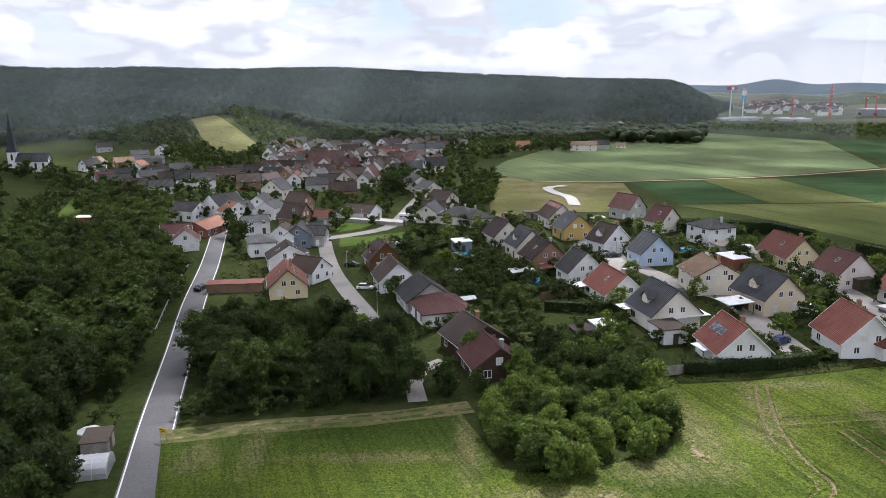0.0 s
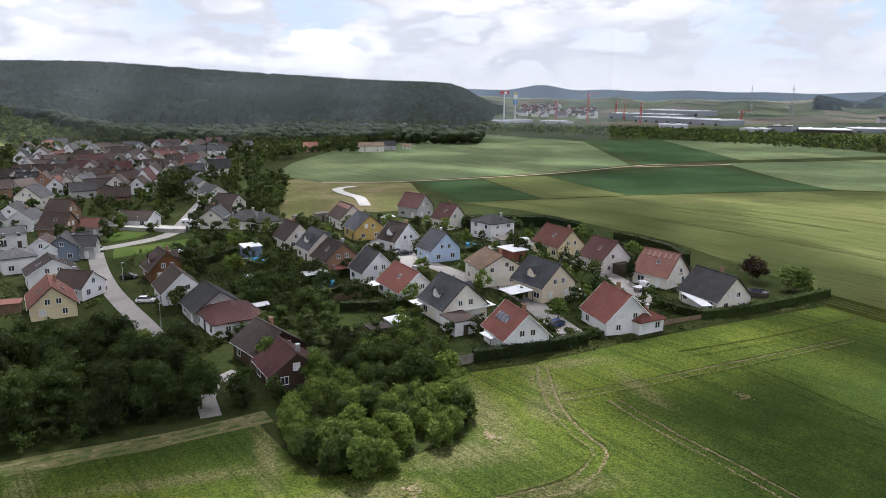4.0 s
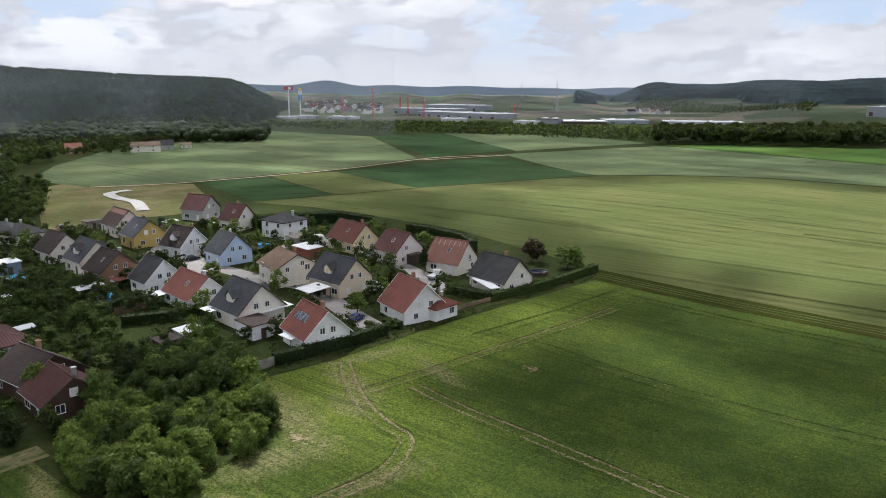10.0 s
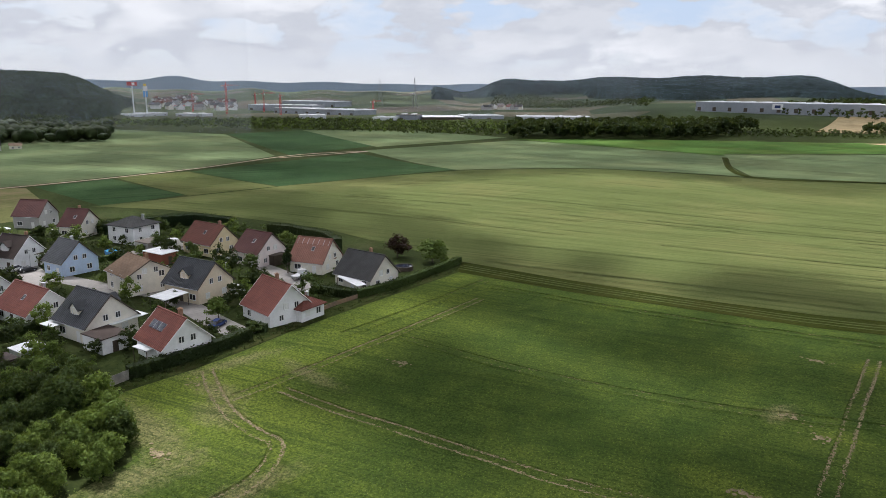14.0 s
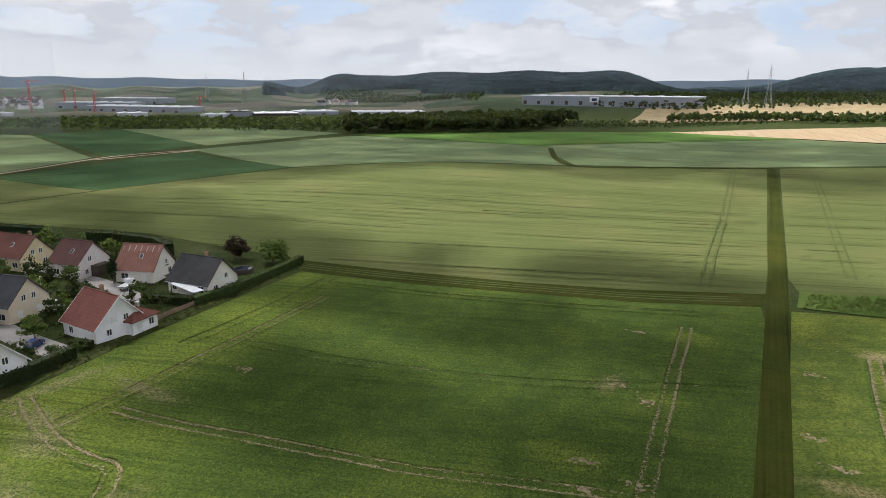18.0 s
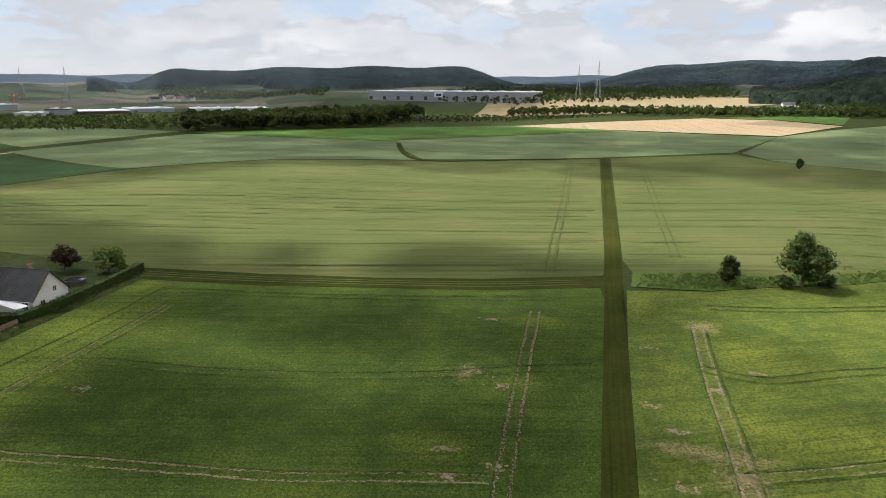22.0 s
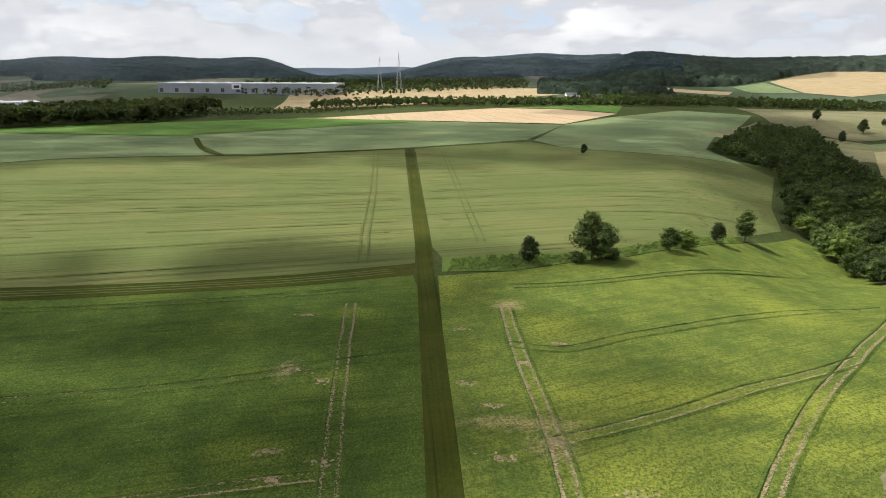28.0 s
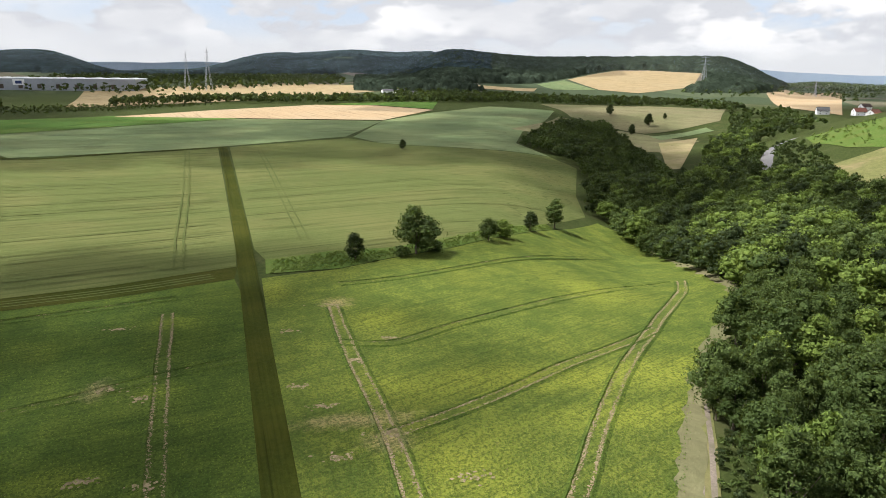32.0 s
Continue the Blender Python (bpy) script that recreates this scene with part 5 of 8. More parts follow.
house(-6, 550, 6, 13, 9, 5.5, 9.0, "grey", "white", "w", 1, "houses of the old village")
house(-1, 593, 20, 11, 9, 4.6, 8.1, "brown", "cream", "w", 1, "houses of the old village")
house(-32, 451, 14, 10, 8, 4.1, 7.7, "brown", "white", "w", 1, "houses of the old village")
house(-51, 624, 75, 12, 9, 4.6, 8.1, "maroon", "white", "w", 1, "houses of the old village")
house(-41, 627, 14, 11, 9, 4.6, 8.1, "brown", "grey", "w", 1, "houses of the old village")
house(-62, 587, 86, 10, 8, 4.1, 8.1, "grey", "white", "w", 1, "houses of the old village")
house(-71, 611, 12, 11, 8, 4.1, 6.3, "grey", "white", "w", 1, "houses of the old village")
house(-74, 575, 12, 15, 9, 4.1, 7.2, "brown", "brick", "w", 1, "houses of the old village")
house(-39, 435, 90, 9, 8, 4.1, 7.7, "brown", "white", "w", 1, "houses of the old village")
house(-29, 434, 79, 9, 8, 4.1, 7.7, "brown", "white", "w", 1, "houses of the old village")
house(-23, 404, 23, 10, 8, 4.1, 7.7, "darkgrey", "white", "w", 1, "houses of the old village")
house(-79, 444, 25, 12, 9, 4.6, 8.1, "maroon", "brick", "w", 1, "houses of the old village")
house(-85, 423, 11, 12, 9, 4.6, 8.1, "brown", "brick", "w", 1, "houses of the old village")
house(-101, 456, 22, 12, 9, 4.6, 8.1, "brown", "grey", "w", 1, "houses of the old village")
house(-102, 424, 14, 12, 9, 4.6, 8.1, "brown", "grey", "w", 1, "houses of the old village")
house(-105, 401, 20, 12, 9, 4.6, 8.1, "darkbrown", "grey", "w", 1, "houses of the old village")
house(-101, 485, 32, 11, 9, 4.6, 8.1, "brown", "brick", "w", 1, "houses of the old village")
house(-80, 484, 9, 13, 9, 4.6, 8.1, "maroon", "grey", "w", 1, "houses of the old village")
house(-94, 499, 11, 11, 8, 4.6, 7.7, "brown", "grey", "w", 1, "houses of the old village")
house(-113, 402, 16, 11, 9, 4.6, 7.7, "darkgrey", "grey", "w", 1, "houses of the old village")
house(-118, 384, 22, 15, 9, 4.6, 7.7, "brown", "brick", "w", 1, "houses of the old village")
house(-128, 403, 18, 11, 9, 4.1, 7.2, "darkbrown", "grey", "w", 1, "houses of the old village")
house(-122, 361, 24, 11, 9, 4.6, 8.1, "darkgrey", "white", "w", 1, "houses of the old village")
house(-56, 380, 28, 9, 7, 3.7, 6.8, "brown", "grey", "w", 1, "houses of the old village")
house(-48, 387, 7, 10, 8, 4.1, 7.7, "brown", "brick", "w", 1, "houses of the old village")
house(-176, 387, 44, 13, 9, 4.1, 7.7, "darkgrey", "white", "w", 1, "houses of the old village")
house(-190, 395, 96, 10, 8, 4.1, 7.2, "darkgrey", "white", "w", 1, "houses of the old village")
house(-179, 375, 36, 9, 7, 4.1, 7.2, "redbrown", "grey", "w", 1, "houses of the old village")
house(-168, 363, 25, 15, 9, 4.1, 7.2, "darkgrey", "grey", "w", 1, "houses of the old village")
house(-149, 342, 29, 11, 9, 4.1, 7.2, "darkbrown", "brick", "w", 1, "houses of the old village")
house(-159, 386, 42, 13, 8, 4.1, 6.8, "grey", "white", "w", 1, "houses of the old village")
house(-162, 404, 32, 11, 8, 4.1, 7.7, "darkgrey", "white", "w", 1, "houses of the old village")
house(-190, 445, 83, 10, 8, 4.1, 6.8, "orange", "white", "w", 1, "houses of the old village")
house(-209, 466, 44, 12, 8, 4.1, 6.8, "tan", "brick", "w", 1, "houses of the old village")
house(-219, 451, 86, 9, 8, 4.1, 7.2, "tan", "white", "w", 1, "houses of the old village")
house(-154, 418, 25, 12, 8, 4.6, 7.7, "grey", "white", "w", 1, "houses of the old village")
house(-211, 540, 91, 11, 9, 5.1, 8.6, "darkgrey", "white", "w", 1, "houses of the old village")
house(-219, 516, 33, 12, 8, 4.6, 7.2, "grey", "grey", "w", 1, "houses of the old village")
house(-201, 490, 27, 18, 7, 3.7, 5.4, "grey", "grey", "w", 1, "houses of the old village")
house(-188, 461, 27, 11, 8, 4.1, 6.8, "darkgrey", "brick", "w", 1, "houses of the old village")
house(-273, 577, 35, 11, 9, 4.1, 7.2, "darkgrey", "grey", "w", 1, "houses of the old village")
house(-134, 373, 25, 13, 9, 4.1, 8.1, "darkgrey", "white", "w", 1, "houses of the old village")
house(-136, 341, 27, 11, 8, 4.1, 6.8, "darkgrey", "white", "w", 1, "houses of the old village")
house(-144, 373, 21, 10, 8, 4.1, 7.2, "brown", "grey", "w", 1, "houses of the old village")
house(-216, 436, 66, 11, 8, 4.1, 7.7, "darkgrey", "white", "w", 1, "houses of the old village")
house(-97, 353, 20, 11, 9, 4.6, 8.1, "brown", "brick", "w", 1, "houses of the old village")
house(-88, 359, 54, 10, 8, 4.6, 7.7, "brown", "white", "w", 1, "houses of the old village")
house(-91, 561, 79, 10, 8, 4.6, 8.1, "grey", "white", "w", 1, "houses of the old village")
house(-100, 582, 20, 10, 8, 4.1, 7.7, "grey", "grey", "w", 1, "houses of the old village")
house(-21, 630, 62, 11, 9, 4.6, 8.1, "brown", "grey", "w", 1, "houses of the old village")
house(-9, 659, 1, 13, 9, 4.6, 8.1, "maroon", "grey", "w", 1, "houses of the old village")
house(16, 610, 19, 11, 8, 4.6, 8.1, "grey", "grey", "w", 1, "houses of the old village")
house(66, 586, 4, 11, 8, 4.6, 8.1, "orange", "brick", "w", 1, "houses of the old village")
house(35, 766, 2, 21, 10, 4.6, 7.2, "grey", "white", "w", 1, "houses of the old village")
house(115, 582, -8, 21, 9, 5.1, 7.7, "tan", "cream", "w", 1, "houses of the old village")
house(132, 600, -9, 16, 9, 4.1, 7.7, "darkgrey", "grey", "w", 1, "houses of the old village")
house(152, 608, -11, 8, 6, 2.8, 4.5, "tan", "cream", "w", 1, "houses of the old village")
house(-105, 564, 71, 10, 8, 3.7, 7.9, "darkgrey", "white", "w", 1, "houses of the old village")
house(-117, 533, 92, 12, 9, 4.7, 8.6, "brown", "white", "w", 1, "houses of the old village")
house(-64, 367, 70, 12, 9, 4.1, 8.7, "grey", "cream", "w", 1, "houses of the old village")
house(-54, 470, 82, 11, 8, 3.8, 7.7, "brown", "white", "w", 1, "houses of the old village")
house(-46, 408, 86, 11, 8, 4.5, 7.3, "grey", "brick", "w", 1, "houses of the old village")
house(-45, 542, 15, 10, 9, 4.6, 7.7, "maroon", "white", "w", 1, "houses of the old village")
house(-90, 523, 10, 11, 8, 4.4, 7.9, "brown", "white", "w", 1, "houses of the old village")
house(-127, 544, 93, 11, 8, 3.7, 8.1, "darkbrown", "white", "w", 1, "houses of the old village")
house(-113, 471, 88, 9, 9, 4.8, 8.1, "brown", "white", "w", 1, "houses of the old village")
house(-7, 499, 86, 9, 8, 4.9, 8.4, "grey", "white", "w", 1, "houses of the old village")
house(-71, 365, 96, 12, 9, 4.1, 8.4, "darkbrown", "cream", "w", 1, "houses of the old village")
house(-39, 386, 81, 12, 8, 3.6, 8.9, "maroon", "white", "w", 1, "houses of the old village")
house(-83, 377, 92, 12, 9, 4.4, 8.8, "brown", "brick", "w", 1, "houses of the old village")
house(-4, 460, 60, 9, 9, 3.8, 8.2, "maroon", "white", "w", 1, "houses of the old village")
house(-133, 564, 88, 12, 9, 4.0, 7.8, "brown", "grey", "w", 1, "houses of the old village")
house(-70, 541, 7, 12, 8, 4.7, 8.7, "brown", "white", "w", 1, "houses of the old village")
house(-91, 417, 12, 12, 8, 4.2, 8.7, "brown", "brick", "w", 1, "houses of the old village")
house(-111, 550, 96, 10, 8, 4.4, 8.8, "brown", "white", "w", 1, "houses of the old village")
house(-4, 430, 11, 12, 9, 4.4, 8.9, "darkgrey", "cream", "w", 1, "houses of the old village")
house(-65, 427, 89, 10, 8, 3.7, 7.9, "darkbrown", "brick", "w", 1, "houses of the old village")
house(-110, 488, 98, 12, 8, 3.9, 9.0, "maroon", "white", "w", 1, "houses of the old village")
house(-79, 382, 22, 11, 8, 4.9, 7.7, "brown", "white", "w", 1, "houses of the old village")
house(-75, 363, 92, 11, 8, 4.0, 7.9, "redbrown", "white", "w", 1, "houses of the old village")
house(-14, 440, 77, 9, 9, 4.5, 8.3, "grey", "white", "w", 1, "houses of the old village")
house(-99, 401, 74, 9, 8, 4.6, 7.8, "darkgrey", "cream", "w", 1, "houses of the old village")
house(-92, 452, 72, 9, 8, 4.3, 8.2, "darkgrey", "white", "w", 1, "houses of the old village")
house(-117, 582, 11, 12, 9, 4.0, 8.6, "grey", "cream", "w", 1, "houses of the old village")
house(-125, 518, 89, 10, 9, 3.8, 8.6, "darkgrey", "white", "w", 1, "houses of the old village")
house(-38, 411, 85, 11, 9, 4.8, 9.0, "brown", "white", "w", 1, "houses of the old village")
house(-59, 498, 87, 10, 8, 3.7, 8.9, "brown", "white", "w", 1, "houses of the old village")
house(-53, 541, 86, 11, 8, 4.1, 8.5, "brown", "white", "w", 1, "houses of the old village")
house(-72, 438, 89, 12, 9, 4.7, 8.6, "brown", "cream", "w", 1, "houses of the old village")
house(-42, 489, 90, 9, 9, 4.2, 8.5, "grey", "cream", "w", 1, "houses of the old village")
house(-80, 536, 88, 10, 8, 4.4, 7.4, "brown", "cream", "w", 1, "houses of the old village")
house(-22, 450, 63, 11, 8, 3.8, 7.8, "maroon", "brick", "w", 1, "houses of the old village")
house(-30, 396, 89, 11, 8, 3.7, 9.0, "brown", "cream", "w", 1, "houses of the old village")
house(-92, 398, 98, 9, 9, 4.1, 8.9, "grey", "white", "w", 1, "houses of the old village")
house(-76, 413, 95, 10, 8, 4.2, 8.2, "darkbrown", "brick", "w", 1, "houses of the old village")
house(-20, 556, 2, 12, 9, 4.9, 8.4, "grey", "grey", "w", 1, "houses of the old village")
house(-73, 495, 18, 9, 8, 4.6, 8.2, "brown", "brick", "w", 1, "houses of the old village")
house(-122, 572, 72, 11, 8, 4.1, 7.8, "redbrown", "grey", "w", 1, "houses of the old village")
house(-17, 418, 2, 10, 8, 3.9, 7.8, "grey", "white", "w", 1, "houses of the old village")
house(-106, 446, 93, 10, 8, 4.6, 8.5, "grey", "white", "w", 1, "houses of the old village")
house(-105, 518, 71, 12, 8, 4.8, 7.8, "redbrown", "cream", "w", 1, "houses of the old village")
house(-30, 518, 78, 9, 9, 4.2, 7.5, "grey", "brick", "w", 1, "houses of the old village")
house(-83, 468, 20, 10, 8, 4.5, 7.4, "brown", "cream", "w", 1, "houses of the old village")
house(-43, 581, 64, 10, 8, 5.0, 8.4, "brown", "grey", "w", 1, "houses of the old village")
house(-86, 578, 18, 10, 8, 4.6, 7.5, "brown", "white", "w", 1, "houses of the old village")
house(-90, 377, 13, 9, 9, 3.7, 8.8, "darkgrey", "white", "w", 1, "houses of the old village")
house(-30, 623, 83, 10, 9, 4.5, 8.4, "redbrown", "white", "w", 1, "houses of the old village")
house(-82, 399, 87, 12, 8, 4.0, 8.2, "brown", "grey", "w", 1, "houses of the old village")
house(-31, 477, 14, 9, 9, 3.9, 8.6, "brown", "white", "w", 1, "houses of the old village")
house(-64, 486, 87, 11, 8, 4.0, 8.6, "brown", "white", "w", 1, "houses of the old village")
house(-55, 401, 88, 9, 8, 4.9, 8.8, "darkgrey", "brick", "w", 1, "houses of the old village")
house(774, -650, -100, 14, 11, 5.0, 9.0, "redbrown", "white", "w", 1, "houses in the side valley")
house(741, -642, -75, 14, 11, 5.0, 9.0, "redbrown", "white", "w", 1, "houses in the side valley")
house(674, -595, -110, 14, 11, 5.0, 9.0, "orange", "cream", "w", 1, "houses in the side valley")
house(796, -617, -115, 14, 11, 5.0, 9.0, "grey", "white", "w", 1, "houses in the side valley")
house(907, -770, -90, 14, 11, 5.0, 9.0, "brown", "white", "w", 1, "houses in the side valley")
house(1533, -1030, -118, 14, 11, 5.0, 9.0, "grey", "white", "w", 1, "houses in the side valley")
house(1328, -131, -80, 20, 12, 4.5, 7.5, "grey", "white", "w", 1, "farm behind the fields")
house(1281, -175, -60, 20, 12, 4.5, 7.5, "grey", "white", "w", 1, "farm behind the fields")
house(1331, -156, -40, 20, 12, 4.5, 7.5, "grey", "white", "w", 1, "farm behind the fields")


# ---- trees ----
def crown_mesh(name, rad, tall, base, clumps, sprays, size, mat, seed, narrow=0.0, tri=False):
    """A crown of leaf sprays set round many small clumps, with gaps between them."""
    rng = np.random.default_rng(seed)
    cl = []
    while len(cl) < clumps:
        p = rng.uniform(-1, 1, 3)
        d = np.linalg.norm(p)
        if 0.45 < d < 1.0:
            zz = (p[2] + 1) / 2
            wide = (1 - narrow * zz) * (0.72 + 0.28 * math.sin(math.pi * min(1, zz * 1.15 + 0.1)))
            cl.append((p[0] * rad * wide * 0.8, p[1] * rad * wide * 0.8, base + (0.08 + 0.82 * zz) * (tall - base), rad * rng.uniform(0.2, 0.4) * (1 - 0.4 * narrow * zz)))
    cl = np.array(cl)
    k = rng.integers(0, clumps, sprays)
    n = rng.normal(size=(sprays, 3))
    n[:, 2] = n[:, 2] * 0.8 + 0.35
    n /= np.linalg.norm(n, axis=1)[:, None]
    c = cl[k, :3] + n * (cl[k, 3] * rng.uniform(0.72, 1.36, sprays))[:, None] * np.array([1, 1, 0.85])
    tilt = n + rng.normal(size=n.shape) * 0.55
    tilt /= np.linalg.norm(tilt, axis=1)[:, None]
    u = np.cross(tilt, rng.normal(size=n.shape))
    u /= np.linalg.norm(u, axis=1)[:, None]
    w = np.cross(tilt, u)
    s = size * (0.82 if sprays > 140 else 0.9) * rng.uniform(0.5, 1.3, sprays)[:, None]
    q = [c + u * s, c + w * s * 0.75 - tilt * s * 0.25, c - u * s * 0.9, c - w * s * 0.75 - tilt * s * 0.2]
    if tri:
        q = [c + u * s * 1.1, c + w * s * 1.1 - tilt * s * 0.2, c - (u + w) * s * 0.85]
    v = np.stack(q, 1).reshape(-1, 3)
    f = np.arange(len(q) * sprays).reshape(-1, len(q))
    verts, faces = list(map(tuple, v)), list(map(tuple, f))
    ico_v, ico_f = ICO if sprays > 300 else OCTA
    for x, y, z, r in cl:
        o = len(verts)
        jit = rng.uniform(0.5, 0.74, len(ico_v))
        verts += [(x + a * r * j, y + b * r * j, z + d * r * j * 0.8) for (a, b, d), j in zip(ico_v, jit)]
        faces += [tuple(o + i for i in t) for t in ico_f]
    return mesh_of(name, verts, faces, mat)


bm = bmesh.new()
bmesh.ops.create_icosphere(bm, subdivisions=1, radius=1)
ICO = ([tuple(v.co) for v in bm.verts], [tuple(v.index for v in f.verts) for f in bm.faces])
bm.free()
OCTA = ([(1, 0, 0), (0, 1, 0), (-1, 0, 0), (0, -1, 0), (0, 0, 1), (0, 0, -1)], [(0, 1, 4), (1, 2, 4), (2, 3, 4), (3, 0, 4), (1, 0, 5), (2, 1, 5), (3, 2, 5), (0, 3, 5)])


def trunk_mesh(tall, r, base, seed):
    rng = random.Random(seed)
    s = Shape()
    top = Vector((rng.uniform(-0.3, 0.3), rng.uniform(-0.3, 0.3), base + (tall - base) * 0.5))
    mid = Vector((rng.uniform(-0.15, 0.15), rng.uniform(-0.15, 0.15), base))
    s.tube((0, 0, -0.4), mid, r * 1.25, r * 0.85, BARK, 7)
    s.tube(mid, top, r * 0.85, r * 0.3, BARK, 6)
    for i in range(5):
        a = math.tau * (i + rng.random()) / 5
        reach = tall * rng.uniform(0.16, 0.28)
        s.tube(mid.lerp(top, rng.uniform(0, 0.7)), top + Vector((math.cos(a) * reach, math.sin(a) * reach, rng.uniform(-1, 1) * tall * 0.12)), r * 0.42, r * 0.12, BARK, 5)
    return s.mesh("trunk")


TREE_KINDS = {  # leaf, height, crown radius, crown base, clumps, sprays, spray size, narrowing, name, label
    "broad": ("broad", 10.0, 4.1, 0.4, 40, 3600, 0.27, 0.1, "tree", "broad-leaved tree with a dense green crown"),
    "tall": ("broad", 12.0, 3.6, 0.7, 40, 3600, 0.27, 0.2, "tree", "tall broad-leaved tree with an uneven green crown"),
    "light": ("light", 8.0, 3.2, 0.3, 30, 2600, 0.29, 0.25, "tree", "bright green tree with a loose crown"),
    "dark": ("dark", 10.0, 3.6, 0.3, 40, 3600, 0.27, 0.14, "tree", "dark green tree with a dense crown"),
    "thicket": ("light", 6.0, 2.7, -0.3, 46, 2600, 0.24, 0.12, "tree", "bushy bright green tree of a dense thicket"),
    "thicketdark": ("broad", 6.0, 2.7, -0.3, 46, 2600, 0.24, 0.12, "tree", "bushy green tree of a dense thicket"),
    "bush": ("broad", 3.0, 1.9, 0.1, 14, 600, 0.25, 0.2, "shrub", "rounded green garden shrub"),
    "lightbush": ("light", 3.0, 1.9, 0.1, 14, 600, 0.25, 0.2, "shrub", "bright green leafy shrub"),
    "purple": ("purple", 6.0, 2.6, 0.15, 20, 900, 0.32, 0.1, "tree", "dark purple-leaved garden tree"),
    "yellow": ("yellow", 5.0, 2.8, 0.8, 16, 700, 0.3, 0.2, "tree", "yellow-leaved ornamental garden tree"),
    "conifer": ("conifer", 9.0, 2.0, 0.4, 30, 1200, 0.3, 0.85, "conifer", "dark pointed garden conifer"),
    "willow": ("light", 6.5, 2.6, 0.8, 20, 1000, 0.3, 0.2, "tree", "light green weeping garden tree"),
}
PROTO = {}


def tree(kind, x, y, tall, seed=0, group="trees", squash=1.0):
    leaf, h, rad, base, clumps, sprays, size, narrow, name, label = TREE_KINDS[kind]
    variant = seed % 4
    rng = random.Random(seed * 7919 + int(x * 13) + int(y * 7))
    k = tall / h
    m = Matrix.LocRotScale((x, y, ground_z(x, y)), Euler((0, 0, rng.uniform(0, 6.28))), (k * squash * rng.uniform(0.9, 1.12), k * squash * rng.uniform(0.9, 1.12), k))
    if (kind, variant) in PROTO:
        old = PROTO[kind, variant]
        return tagged(copy_thing(old, m @ Matrix.Diagonal((1 / old.scale[0], 1 / old.scale[1], 1 / old.scale[2], 1))), group=group)
    root = thing(name, m, label, "shrub" if name == "shrub" else "tree", group)
    part("trunk", trunk_mesh(h, h * 0.022, max(base, 0.3), variant + 11), root)
    part("crown", crown_mesh("crown", rad, h, base, clumps, sprays, size, LEAF[leaf], variant * 31 + len(kind), narrow, True), root)
    PROTO[kind, variant] = root
    return root


def free(x, y, road_gap=3.2):
    """True where no house and no road stands."""
    for hx, hy, a, lx, ly in SPOTS:
        dx, dy = x - hx, y - hy
        if abs(dx * math.cos(a) + dy * math.sin(a)) < lx and abs(-dx * math.sin(a) + dy * math.cos(a)) < ly:
            return False
    return not len(ROAD_POINTS) or float(np.min(np.hypot(ROAD_XY[:, 0] - x, ROAD_XY[:, 1] - y))) > road_gap


ROAD_XY = np.array(ROAD_POINTS)


def crown_stuff(name, pts, lo, hi, leaves, label, seed, sprays=260, clumps=12, size=0.62, rad=0.36, base=0.12, cat="trees"):
    """A stand of trees that is too dense to tell one from another: crowns of leaf sprays, joined into one mesh."""
    rng = np.random.default_rng(seed)
    lows = []
    for k in range(5):
        me = crown_mesh("crown", 10 * rad, 10.0, 10 * base, clumps, sprays, size, LEAF[leaves[0]], seed * 10 + k, 0.16, True)
        v = np.empty(len(me.vertices) * 3, np.float32)
        me.vertices.foreach_get("co", v)
        lows.append((v.reshape(-1, 3), [tuple(p.vertices) for p in me.polygons]))
        bpy.data.meshes.remove(me)
    pts = np.asarray(pts)
    zs = height(pts[:, 0], pts[:, 1])
    by = {}
    for (x, y), z in zip(pts, zs):
        v, f = lows[int(rng.integers(0, 5))]
        k, a = rng.uniform(lo, hi) / 10, rng.uniform(0, math.tau)
        wide = k * rng.uniform(0.85, 1.3)
        c, s_ = math.cos(a), math.sin(a)
        q = np.stack([x + wide * (v[:, 0] * c - v[:, 1] * s_), y + wide * (v[:, 0] * s_ + v[:, 1] * c), z + k * v[:, 2]], 1)
        o = by.setdefault(leaves[int(rng.integers(0, len(leaves)))], [0, [], []])
        o[1].append(q)
        o[2].append((f, o[0]))
        o[0] += len(q)
    for leaf, (_, vs, fl) in by.items():
        t3 = np.concatenate([np.array(f) + o for f, o in fl])
        fast_mesh(name, np.concatenate(vs), np.zeros((0, 4), int), t3, LEAF[leaf], label, cat)


def fast_mesh(name, v, quads, tris, mat, label, cat):
    me = bpy.data.meshes.new(name)
    me.vertices.add(len(v))
    me.vertices.foreach_set("co", np.asarray(v, np.float32).ravel())
    loops = np.concatenate([np.asarray(quads, np.int32).ravel(), np.asarray(tris, np.int32).ravel()])
    me.loops.add(len(loops))
    me.loops.foreach_set("vertex_index", loops)
    me.polygons.add(len(quads) + len(tris))
    me.polygons.foreach_set("loop_start", np.concatenate([np.arange(len(quads)) * 4, 4 * len(quads) + np.arange(len(tris)) * 3]).astype(np.int32))
    me.update(calc_edges=True)
    me.materials.append(mat)
    return tagged(new(name, me), label, cat, kind="stuff")


def stand(name, poly, gap, leaves, lo, hi, seed, label, holes=(), road_gap=4.0, **kw):
    pts, rng = scatter(poly, gap, seed, holes)
    pts = [p for p in pts if free(p[0], p[1], road_gap)]
    if pts:
        crown_stuff(name, pts, lo, hi, leaves, label, seed, **kw)


